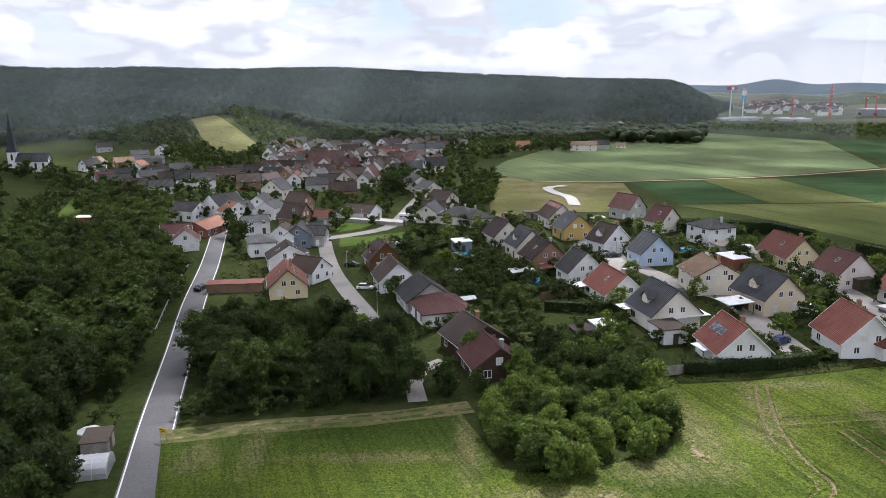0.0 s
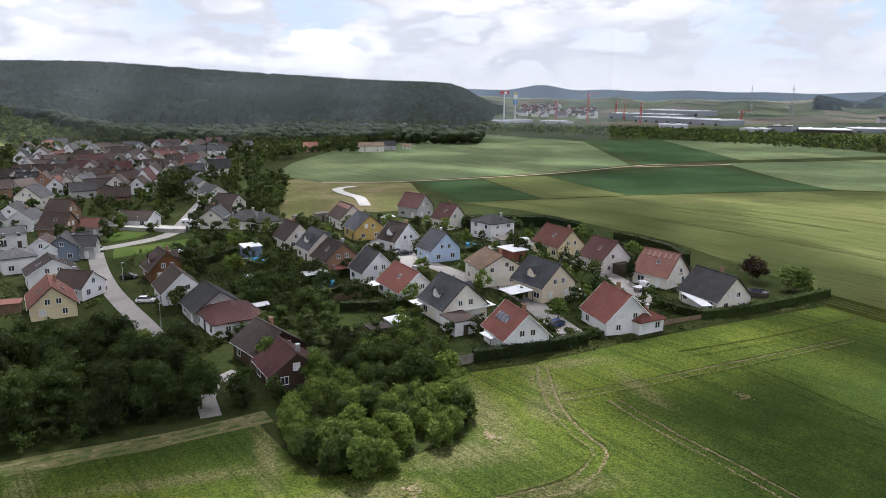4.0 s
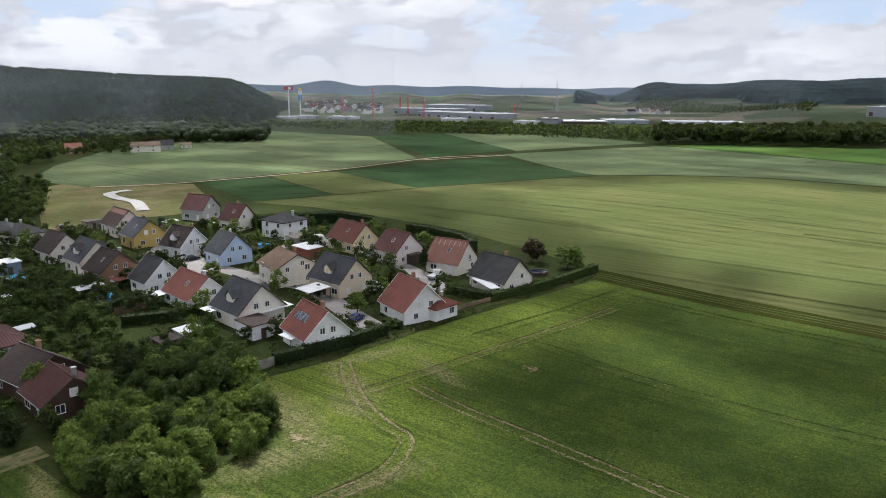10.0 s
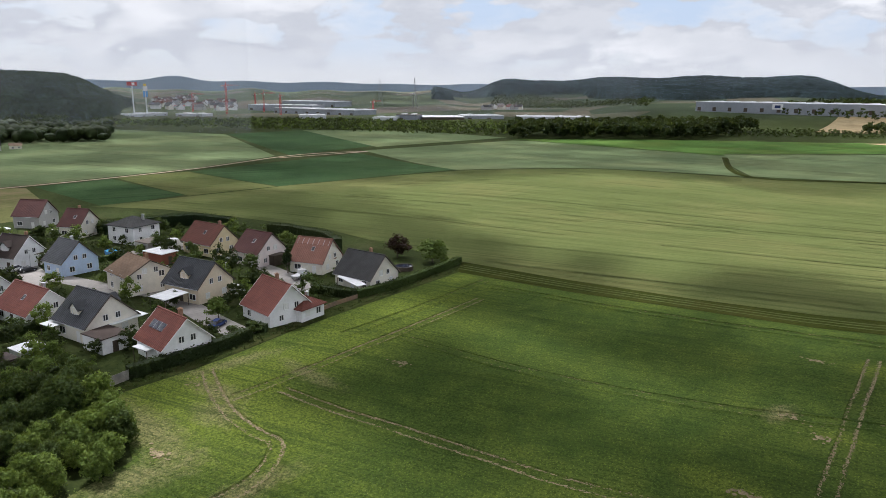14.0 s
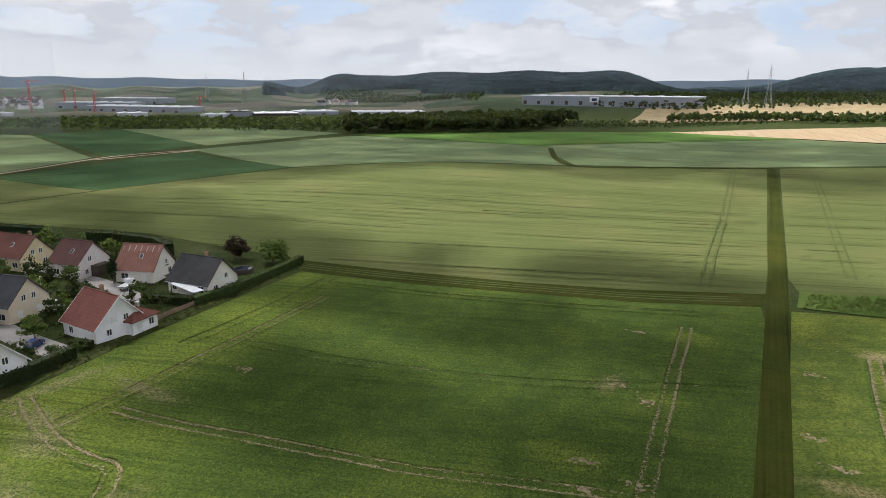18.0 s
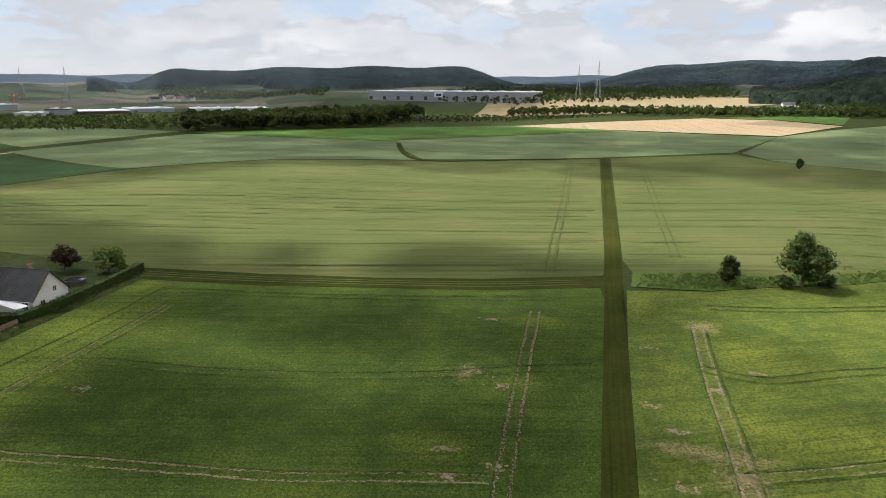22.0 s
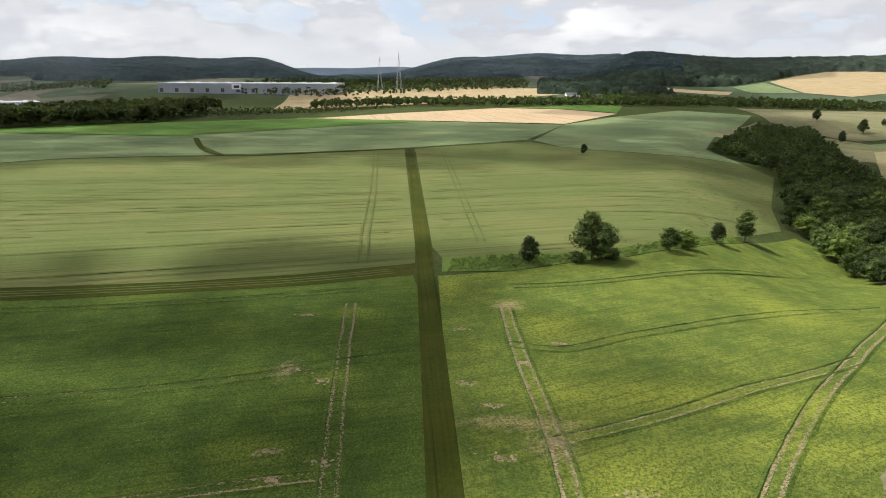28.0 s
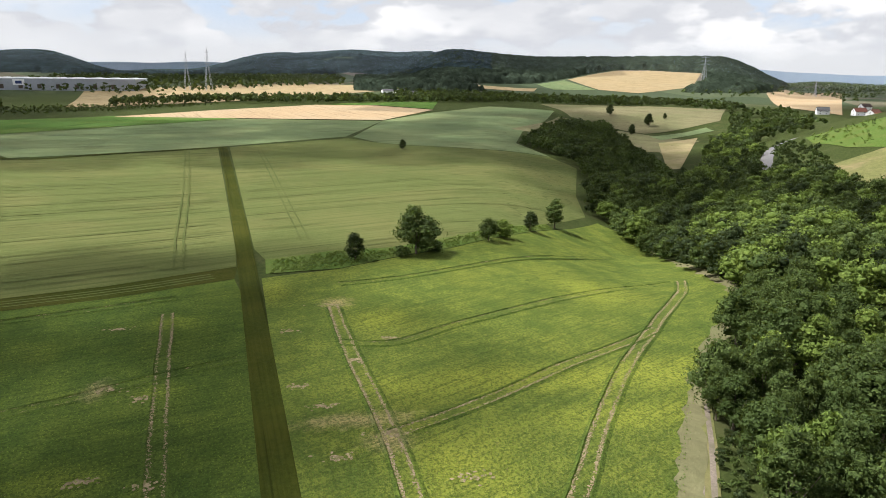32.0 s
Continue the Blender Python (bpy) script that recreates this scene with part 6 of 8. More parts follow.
def grove(poly, gap, kinds, lo, hi, seed, group, holes=()):
    pts, rng = scatter(poly, gap, seed, holes)
    for i, (x, y) in enumerate(pts):
        if not free(x, y, 3.0):
            continue
        tree(kinds[int(rng.integers(0, len(kinds)))], float(x), float(y), float(rng.uniform(lo, hi)), int(rng.integers(0, 99)), group)


def woodland(name, pts, lo, hi, mat, label, seed, spread=0.42, detail=1):
    """Many crowns far off, joined: lumpy tops of different height."""
    rng = np.random.default_rng(seed)
    n = len(pts)
    iv, itf = np.array(ICO[0]), np.array(ICO[1])
    nv = len(iv)
    verts, faces = [], []
    base = height(pts[:, 0], pts[:, 1])
    tall = rng.uniform(lo, hi, n)
    for k in range(detail):
        r = tall * spread * rng.uniform(0.75, 1.2, n) * (1 if k == 0 else 0.6)
        off = rng.uniform(-1, 1, (n, 2)) * (tall * spread * 0.8)[:, None] * (k > 0)
        jit = rng.uniform(0.75, 1.2, (n, nv))
        c = np.stack([pts[:, 0] + off[:, 0], pts[:, 1] + off[:, 1], base + tall * (0.55 if k == 0 else 0.72)], 1)
        v = c[:, None] + iv[None] * jit[..., None] * np.stack([r, r, tall * (0.5 if k == 0 else 0.28)], 1)[:, None]
        f = itf[None] + (np.arange(n) * nv)[:, None, None] + k * n * nv
        verts.append(v.reshape(-1, 3))
        faces.append(f.reshape(-1, 3))
    v, f = np.concatenate(verts), np.concatenate(faces)
    me = bpy.data.meshes.new(name)
    me.vertices.add(len(v))
    me.vertices.foreach_set("co", v.astype(np.float32).ravel())
    me.loops.add(f.size)
    me.loops.foreach_set("vertex_index", f.astype(np.int32).ravel())
    me.polygons.add(len(f))
    me.polygons.foreach_set("loop_start", np.arange(0, f.size, 3, dtype=np.int32))
    me.polygons.foreach_set("use_smooth", np.ones(len(f), bool))
    me.update(calc_edges=True)
    me.materials.append(mat)
    return tagged(new(name, me), label, "woodland", kind="stuff")


GOLD = [(1722, -600), (1805, -705), (1860, -793), (1830, -885), (1724, -990), (1500, -850), (1380, -690), (1400, -560), (1470, -300), (1580, -300), (1660, -500)]


def canopy(name, a0, a1, r0, r1, step, lo, hi, mat, label, seed, keep):
    """A closed forest canopy seen from far off: one lumpy sheet of crown tops that falls to the ground at its edges."""
    rng = np.random.default_rng(seed)
    na_, nr_ = int(radians(a1 - a0) * (r0 + r1) / 2 / step), int((r1 - r0) / (step * 1.5))
    a, r = np.meshgrid(np.linspace(a0, a1, na_), np.linspace(r0, r1, nr_))
    a = np.radians(a + rng.uniform(-0.4, 0.4, a.shape) * (a1 - a0) / na_)
    r = r + rng.uniform(-0.4, 0.4, a.shape) * (r1 - r0) / nr_
    x, y = r * np.sin(a), r * np.cos(a)
    wood = keep(x, y)
    wood[0], wood[-1], wood[:, 0], wood[:, -1] = False, False, False, False
    z = height(x, y) + np.where(wood, lo + (hi - lo) * rng.uniform(0, 1, x.shape) ** 0.8, -2.0)
    i = np.arange(x.size).reshape(x.shape)
    q = np.stack([i[:-1, :-1], i[1:, :-1], i[1:, 1:], i[:-1, 1:]], -1).reshape(-1, 4)
    q = q[wood.ravel()[q].any(1)]
    t3 = np.concatenate([q[:, [0, 2, 1]], q[:, [0, 3, 2]]])
    return fast_mesh(name, np.stack([x, y, z], -1).reshape(-1, 3), np.zeros((0, 4), int), t3, mat, label, "woodland")


def polar_points(a0, a1, r0, r1, gap, seed, keep=None):
    """Jittered points of a ring sector, azimuth in degrees."""
    rng = np.random.default_rng(seed)
    out = []
    r = r0
    while r < r1:
        n = max(1, int(radians(a1 - a0) * r / gap))
        a = np.radians(a0 + (np.arange(n) + rng.uniform(0, 1, n)) * (a1 - a0) / n)
        q = r + rng.uniform(-0.5, 0.5, n) * gap
        out.append(np.stack([q * np.sin(a), q * np.cos(a)], 1))
        r += gap
    p = np.concatenate(out)
    return p[keep(p[:, 0], p[:, 1])] if keep else p


def hedge(line, wide, tall, leaf, label="clipped green garden hedge", top_rough=0.12, dens=26):
    """A clipped hedge along a line: a solid core with leaf sprays over its sides and top."""
    rng = np.random.default_rng(len(line) * 13 + int(abs(line[0][0]) * 7))
    v, f = [], []
    for (x0, y0), (x1, y1) in zip(line, line[1:]):
        L = math.hypot(x1 - x0, y1 - y0)
        ux, uy = (x1 - x0) / L, (y1 - y0) / L
        z = ground_z((x0 + x1) / 2, (y0 + y1) / 2)
        o = len(v)
        h, w = tall * 0.9, wide * 0.42
        for s_ in (0, 1):
            cx, cy = x0 + ux * L * s_, y0 + uy * L * s_
            v += [(cx - uy * w, cy + ux * w, z - 0.2), (cx + uy * w, cy - ux * w, z - 0.2), (cx + uy * w, cy - ux * w, z + h), (cx - uy * w, cy + ux * w, z + h)]
        f += [tuple(o + i for i in q) for q in ((0, 1, 2, 3), (4, 7, 6, 5), (0, 4, 5, 1), (1, 5, 6, 2), (2, 6, 7, 3), (3, 7, 4, 0))]
        n = int(L * (wide + 2 * tall) * dens / 3)
        for _ in range(n):
            a, t_ = rng.uniform(0, L), rng.uniform(0, wide + 2 * tall)
            if t_ < tall:
                side, zz, nn = -wide / 2, t_, (-1, 0.2)
            elif t_ < 2 * tall:
                side, zz, nn = wide / 2, t_ - tall, (1, 0.2)
            else:
                side, zz, nn = t_ - 2 * tall - wide / 2, tall * (1 + rng.uniform(-top_rough, top_rough)), (0, 1)
            c = np.array([x0 + ux * a + uy * side, y0 + uy * a - ux * side, z + zz])
            nv_ = np.array([uy * nn[0], -ux * nn[0], nn[1]]) + rng.normal(size=3) * 0.5
            nv_ /= np.linalg.norm(nv_)
            u = np.cross(nv_, rng.normal(size=3))
            u /= np.linalg.norm(u) + 1e-6
            w_ = np.cross(nv_, u)
            s2 = rng.uniform(0.12, 0.26)
            o = len(v)
            v += [tuple(c + u * s2), tuple(c + w_ * s2 * 0.8), tuple(c - u * s2), tuple(c - w_ * s2 * 0.8)]
            f.append((o, o + 1, o + 2, o + 3))
    return tagged(new("hedge", mesh_of("hedge", v, f, LEAF[leaf])), label, "hedge", "garden hedges")


grove([(4, 96), (7, 83), (8.8, 78), (15, 78.5), (22, 81.5), (30, 85.5), (32.5, 95), (33.5, 101), (17, 105)], 2.9, ('thicket', 'thicket', 'thicketdark'), 3.8, 5.8, 1, "thicket beside the pea field")
grove([(17, 105), (33, 99), (35, 110), (29, 115), (13, 115), (8, 105)], 3.9, ('thicketdark', 'dark', 'thicketdark', 'thicket'), 5.5, 8.0, 2, "thicket beside the pea field")
grove([(20, 109), (34, 112), (36, 116), (24, 126), (14, 122)], 4.2, ('dark', 'thicketdark', 'dark'), 4.0, 6.5, 9, "thicket beside the pea field")
grove([(-38, 97), (-24, 98), (-4, 103), (-4, 115), (-16, 130), (-40, 131), (-44, 119)], 5.2, ('dark', 'tall', 'dark', 'broad'), 8.0, 10.5, 3, "dark grove by the field track")
grove([(-74, 64), (-42, 67), (-49, 88), (-47, 97), (-52, 114), (-99, 126)], 5.2, ('dark', 'dark', 'tall'), 7.0, 10.5, 4, "woods beside the country road", holes=[[(-45, 74), (-55, 100), (-48, 102), (-39, 74)]])
stand("wood", [(-95, 120), (-52, 113), (-57, 142), (-65, 174), (-82, 207), (-118, 229), (-136, 212), (-165, 217)], 5.6, ('dark', 'broad', 'broad'), 6.5, 10.5, 21, "dense dark woods beside the country road", holes=[[(-76, 106), (-66, 106), (-75, 122), (-87, 122)]], sprays=620, clumps=16, size=0.5, rad=0.42)
stand("wood", [(-156, 217), (-118, 229), (-85, 215), (-97, 254), (-140, 337), (-188, 372), (-232, 422), (-251, 357)], 6.5, ('dark', 'broad'), 5.0, 9.5, 22, "trees among meadows on the slope", holes=[[(-142, 255), (-152, 274), (-176, 339), (-120, 234)], [(-238, 382), (-205, 370), (-174, 312), (-162, 256)]], sprays=150, clumps=8, size=0.85, rad=0.42)
stand("wood", [(-465, 753), (-412, 790), (-275, 598), (-232, 584), (-189, 493), (-131, 454), (-142, 508), (-96, 545), (-88, 612), (9, 653), (17, 444), (51, 545), (98, 568), (278, 889), (309, 991), (89, 960), (-117, 666), (-160, 674), (-329, 1044), (-388, 1027), (-527, 858)], 9.0, ('dark', 'dark', 'broad'), 7.0, 11.0, 23, "broad-leaved trees round the old village", holes=[[(-388, 1008), (-340, 1010), (-212, 712), (-135, 574), (-148, 505), (-174, 535), (-222, 635)]], sprays=60, clumps=6, size=1.2, rad=0.48)
stand("garden_trees", [(-177, 349), (-119, 294), (-65, 232), (-34, 230), (-5, 250), (16, 260), (25, 360), (9, 639), (-99, 562), (-175, 457), (-235, 474)], 8.0, ('dark', 'broad'), 3.5, 7.5, 24, "garden trees between the village houses", sprays=110, clumps=6, size=1.0, rad=0.42)
stand("garden_trees", [(-29, 319), (-16, 318), (-16, 374), (-34, 375)], 7.0, ('dark', 'broad'), 10.0, 13.0, 25, "large dark trees by the village street")
stand("garden_trees", [(9, 276), (19, 284), (28, 359), (16, 365)], 7.0, ('dark', 'broad'), 9.0, 12.0, 26, "large dark trees by the building plots")
stand("garden_trees", [(-65, 199), (-58, 202), (-65, 232), (-78, 253)], 6.0, ('dark', 'conifer'), 6.0, 10.0, 27, "dark garden trees beside the country road")
stand("shrubs", [(-57, 173), (-39, 153), (-27, 162), (-15, 146), (5, 153), (22, 146), (38, 115), (59, 117), (96, 125), (123, 172), (126, 197), (85, 250), (29, 266), (6, 254), (-28, 213), (-41, 205), (-63, 214)], 4.0, ('dark', 'dark', 'broad', 'broad', 'light'), 0.9, 2.6, 28, "garden shrubs and borders between the houses", sprays=150, clumps=6, size=0.62, rad=0.6, base=0.0, cat="shrubs")
stand("garden_trees", [(-15, 146), (5, 153), (22, 146), (38, 115), (59, 117), (95, 132), (122, 190), (82, 242), (29, 262), (6, 254), (-25, 213)], 8.0, ('dark', 'dark', 'broad', 'broad', 'light'), 3.5, 6.5, 29, "small trees in the gardens of the estate", sprays=480, clumps=14, size=0.5, rad=0.46, base=0.03)
stand("garden_trees", [(-5, 151), (8, 194), (20, 189), (21, 142), (33, 114), (27, 110), (12, 122)], 4.8, ('dark', 'broad'), 3.5, 6.5, 30, "overgrown garden thicket between the houses", sprays=520, clumps=14, size=0.46, rad=0.46, base=0.04)
grove([(55, -39), (81, -52), (107, -71), (126, -88), (130, -99), (83, -89), (52, -59)], 6.0, ('broad', 'tall', 'broad', 'light'), 8.5, 12.0, 5, "woods along the field")
stand("wood", [(127, -86), (138, -92), (267, -118), (276, -115), (354, -160), (348, -203), (278, -205), (168, -190), (102, -119), (124, -95)], 6.4, ('broad', 'broad', 'dark', 'light'), 8.0, 12.0, 31, "dense broad-leaved woods in the side valley", sprays=820, clumps=26, size=0.42, rad=0.48)
stand("wood", [(272, -109), (413, -160), (478, -141), (712, -246), (752, -315), (442, -223), (336, -184)], 7.5, ('dark', 'broad'), 8.0, 12.0, 32, "dark wood at the edge of the corn fields", sprays=260, clumps=10, size=0.7, rad=0.44)
stand("wood", [(324, -187), (414, -240), (562, -334), (591, -389), (410, -280), (277, -190)], 8.0, ('broad', 'light', 'dark'), 8.0, 12.0, 33, "broad-leaved woods beside the valley road", sprays=260, clumps=10, size=0.7, rad=0.44)
stand("wood", [(266, -189), (408, -287), (352, -267), (280, -225), (230, -198), (178, -171), (156, -144), (189, -145)], 7.0, ('dark', 'broad'), 4.5, 7.0, 34, "broad-leaved woods beside the valley road", sprays=220, clumps=8, size=0.7, rad=0.42)
stand("hedgerow", [(1147, -126), (1053, -330), (985, -440), (965, -520), (845, -520), (870, -565), (1000, -610), (1200, -570), (1300, -420), (1330, -150)], 14.0, ('dark', 'dark', 'broad'), 9.0, 14.0, 35, "belt of dark trees behind the fields", sprays=45, clumps=5, size=1.6, rad=0.45)
stand("hedgerow", [(592, -368), (417, -311), (449, -351), (831, -599), (786, -485)], 15.0, ('dark', 'broad'), 8.0, 12.0, 36, "belt of trees in the valley", sprays=60, clumps=5, size=1.5, rad=0.45)
stand("hedgerow", [(927, 244), (1031, 138), (1042, -94), (1110, -283), (1221, -311), (1164, -104), (1132, 152), (1007, 265)], 11.0, ('dark', 'dark', 'broad'), 9.0, 14.0, 37, "dark hedgerow trees behind the ripe field", sprays=45, clumps=5, size=1.6, rad=0.45)
stand("wood", [(526, 441), (665, 320), (883, 344), (863, 416), (621, 504)], 9.0, ('dark',), 14.0, 19.0, 38, "dark belt of trees behind the fields", sprays=60, clumps=5, size=1.5, rad=0.45)
stand("scrub", [(317, 920), (395, 803), (492, 622), (565, 474), (773, 648), (622, 924), (349, 1012)], 9.0, ('broad', 'light', 'dark'), 3.0, 6.5, 39, "scrub and bushes behind the fields", sprays=24, clumps=3, size=2.0, rad=0.6, base=0.0)
stand("scrub", [(634, 479), (829, 220), (1015, 121), (962, 256), (770, 545)], 9.0, ('dark', 'broad'), 2.5, 5.0, 40, "rough scrub strip behind the fields", sprays=24, clumps=3, size=2.0, rad=0.6, base=0.0)
stand("wood", [(1655, 1457), (1323, 747), (1692, 926), (2236, 1767), (2035, 1765)], 18.0, ('dark',), 10.0, 15.0, 41, "dark wood on a low rise", sprays=6, clumps=2, size=2.5, rad=0.5)
stand("wood", [(1295, 474), (1221, 301), (1592, -64), (2635, -86), (2572, 552), (1506, 525)], 20.0, ('dark',), 11.0, 16.0, 42, "dark wood behind the golden fields", sprays=6, clumps=2, size=2.5, rad=0.5)
stand("wood", [(1524, -754), (1236, -771), (1659, -1254), (1105, -902), (1651, -1457), (3679, -3235), (3988, -2846), (4251, -2436)], 32.0, ('dark', 'broad'), 9.0, 14.0, 43, "scattered woods on the valley side", holes=[GOLD], sprays=6, clumps=2, size=2.5, rad=0.5)
stand("scrub", [(163, 11), (166, -4.4), (174, -18), (183, -35), (202, -56), (231, -80), (235, -79), (212, -58), (194, -37.8), (182.5, -20.1), (180.5, -5), (174, 11)], 1.35, ("light", "light", "light"), 0.6, 1.2, 44, "bright green brambles along the field edge", sprays=44, clumps=4, size=1.3, rad=0.85, base=0.0)
tree("dark", 172.0, -8.6, 7.6, 937, "single trees")
tree("broad", 176.9, -24.7, 13.4, 1048, "single trees", 1.25)
tree("bush", 174.5, -20.5, 3.2, 31, "single trees", 1.3)
tree("bush", 178.6, -30.0, 3.0, 33, "single trees", 1.4)
tree("broad", 191.7, -47.5, 7.5, 1185, "single trees", 1.2)
tree("light", 197.7, -53.5, 5.8, 1215, "single trees", 1.7)
tree("dark", 215.6, -67.1, 7.0, 1268, "single trees", 1.1)
tree("tall", 235.4, -82.3, 11.0, 1318, "single trees", 1.3)
tree("dark", 429.0, -51.4, 6.5, 1033, "single trees")
tree("purple", 128.0, 146.0, 7.2, 1192, "single trees", 1.25)
tree("light", 131.0, 134.7, 7.2, 1262, "single trees", 1.75)
tree("light", 5.3, 117.4, 6.5, 350, "single trees")
tree("purple", 27.4, 116.3, 5.0, 585, "single trees")
tree("willow", 65.3, 129.9, 5.2, 867, "single trees", 1.35)
tree("bush", 61.5, 117.0, 2.6, 41, "single trees", 1.2)
tree("bush", 66.5, 117.5, 2.4, 43, "single trees", 1.2)
tree("lightbush", 132.5, 131.5, 2.2, 45, "single trees")
tree("light", 33.5, 126.8, 4.5, 617, "single trees")
tree("yellow", 1.4, 191.3, 4.2, 285, "single trees")
tree("broad", 32.8, 117.3, 5.0, 635, "single trees")
tree("conifer", 96.0, 152.0, 8.0, 988, "single trees")
tree("conifer", 90.1, 136.6, 3.5, 1012, "single trees")
tree("broad", 14.4, 143.6, 8.0, 905, "single trees")
tree("broad", 63.2, 145.3, 3.5, 800, "single trees")
tree("lightbush", 59.3, 174.5, 2.5, 700, "single trees")
tree("lightbush", 59.9, 162.8, 2.5, 730, "single trees")
tree("lightbush", 77.4, 198.0, 3.0, 755, "single trees")
tree("light", -14.5, 118.3, 9.0, 640, "single trees")
tree("conifer", -70.3, 252.6, 9.0, 440, "single trees")
tree("conifer", -197.7, 372.5, 11.0, 119, "single trees")
tree("dark", 829.3, -353.8, 14.0, 1080, "single trees")
tree("dark", 762.0, -372.2, 16.0, 1148, "single trees")
tree("dark", 695.7, -321.8, 12.0, 1118, "single trees")
tree("dark", 790.6, -405.4, 8.0, 1176, "single trees")
tree("dark", 361.3, -198.8, 11.0, 1206, "single trees")
hedge([(136, 129.5), (127, 127), (118, 125), (104, 122.3), (95, 122.3)], 1.6, 2.0, "broad")
hedge([(68, 116), (66, 119.5)], 1.5, 1.8, "dark")
hedge([(91, 133), (93, 126), (95, 122.3)], 1.5, 2.0, "dark")
hedge([(40, 111.6), (48, 112.1), (56, 113.2), (64, 115.2)], 1.9, 2.3, "dark", "tall dark garden hedge along the field edge")
hedge([(22, 148), (32, 146), (38, 147)], 1.8, 2.2, "dark")
hedge([(80, 235), (94, 232), (108, 228), (113, 212)], 2.4, 4.2, "conifer", "tall dark clipped conifer hedge")
hedge([(118, 197), (122, 190), (124, 174), (121, 164)], 2.6, 3.8, "dark", "tall dark garden hedge")
hedge([(75, 245), (80, 235), (84, 214)], 2.2, 3.6, "conifer", "tall dark clipped conifer hedge")
hedge([(57, 196), (67, 197), (74, 198)], 1.5, 1.4, "broad")
hedge([(83, 153), (86, 149)], 1.3, 1.5, "broad")
hedge([(14, 222), (9, 219), (5, 229)], 1.4, 2.0, "dark")
hedge([(-13, 197), (-7, 200), (1, 212)], 1.6, 2.2, "dark")
hedge([(19, 157), (26, 164), (32, 161)], 1.4, 2.0, "dark")

canopy("ridge_forest", -50, 22, 830, 1900, 5.0, 2, 17, LEAF["ridge"], "dark green mixed forest covering the long ridge", 5, lambda x, y: height(x, y) > 5)
woodland("valley_trees", polar_points(-50, 20, 690, 880, 11, 2, lambda x, y: ~inside(x, y, [(-420, 480), (-180, 480), (-100, 600), (-170, 760), (-420, 760)])), 7, 13, LEAF["dark"], "broad-leaved trees filling the valley behind the village", 6, 0.6, 2)
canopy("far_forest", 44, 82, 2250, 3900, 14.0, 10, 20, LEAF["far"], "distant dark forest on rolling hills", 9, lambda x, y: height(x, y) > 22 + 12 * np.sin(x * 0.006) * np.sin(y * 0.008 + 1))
canopy("hill_forest", 93, 127, 1350, 2600, 7.5, 4, 18, LEAF["ridge"], "broad-leaved forest on a hill beside golden fields", 12, lambda x, y: (height(x, y) > 9) & ~inside(x.ravel(), y.ravel(), GOLD).reshape(x.shape))
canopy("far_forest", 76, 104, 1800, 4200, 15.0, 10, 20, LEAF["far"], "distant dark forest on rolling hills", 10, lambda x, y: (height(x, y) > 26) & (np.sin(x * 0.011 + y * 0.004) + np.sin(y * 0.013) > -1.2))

stand("scrub", [(410, -306), (370, -325), (290, -258), (309, -258), (359, -277)], 6.5, ("light", "light", "broad"), 1.2, 2.8, 45, "bright green scrub on the sunny slope", sprays=60, clumps=4, size=1.0, rad=0.6, base=0.0)
stand("scrub", [(-196, 680), (-178, 682), (-145, 651), (-107, 607), (-102, 568), (-129, 577), (-144, 584)], 6.0, ('light', 'light', 'broad'), 3.0, 6.0, 47, "bright green scrub beside the vineyard", sprays=40, clumps=4, size=1.4, rad=0.55, base=0.0)
stand("garden_trees", [(-5, 108), (3, 128), (8, 115), (15, 109), (21, 106), (13, 97), (2, 95)], 3.0, ('dark', 'broad', 'broad'), 2.5, 5.0, 48, "overgrown bushes round the nearest houses", sprays=420, clumps=12, size=0.6, rad=0.5, base=0.0)
stand("garden_trees", [(-12, 125), (-7, 137), (-2, 143), (3, 138), (-5, 124), (-8, 112)], 3.4, ('dark', 'broad'), 2.0, 4.0, 49, "overgrown bushes round the nearest houses", sprays=420, clumps=12, size=0.6, rad=0.5, base=0.0)
stand("verge_grass", [(37, 107.6), (48.8, 108.4), (59.2, 110.4), (72.2, 113.8), (87, 116.4), (104.8, 119.3), (128, 123), (134, 127), (118, 124), (104, 121), (94, 121), (80, 118), (62, 114.5), (54, 112), (40, 110.8)], 0.95, ("dark", "broad", "dark"), 0.35, 0.8, 52, "tall rough grass and nettles of the verge", sprays=26, clumps=3, size=1.6, rad=0.9, base=0.0, cat="tall grass", road_gap=0.0)
stand("scrub", [(-39, 95.5), (-24, 96.8), (-5, 101.5), (-4.5, 105), (-24, 100), (-40, 99)], 1.9, ("dark", "dark", "broad"), 1.6, 3.4, 53, "bushes closing the edge of the dark grove", sprays=200, clumps=7, size=0.6, rad=0.5, base=0.0, road_gap=2.2)
stand("scrub", [(-46, 100), (-43, 100), (-41, 118), (-43, 132), (-48, 132)], 2.2, ("dark", "dark"), 1.4, 3.0, 54, "bushes closing the edge of the dark grove", sprays=160, clumps=6, size=0.6, rad=0.5, base=0.0, road_gap=3.4)
stand("scrub", [(-46, 76), (-43.5, 84), (-52, 116), (-58, 142), (-63, 140), (-57, 112), (-50, 84)], 3.0, ("dark", "dark", "broad"), 1.2, 3.0, 55, "dark bushes at the foot of the roadside woods", sprays=160, clumps=6, size=0.6, rad=0.5, base=0.0, road_gap=6.0)
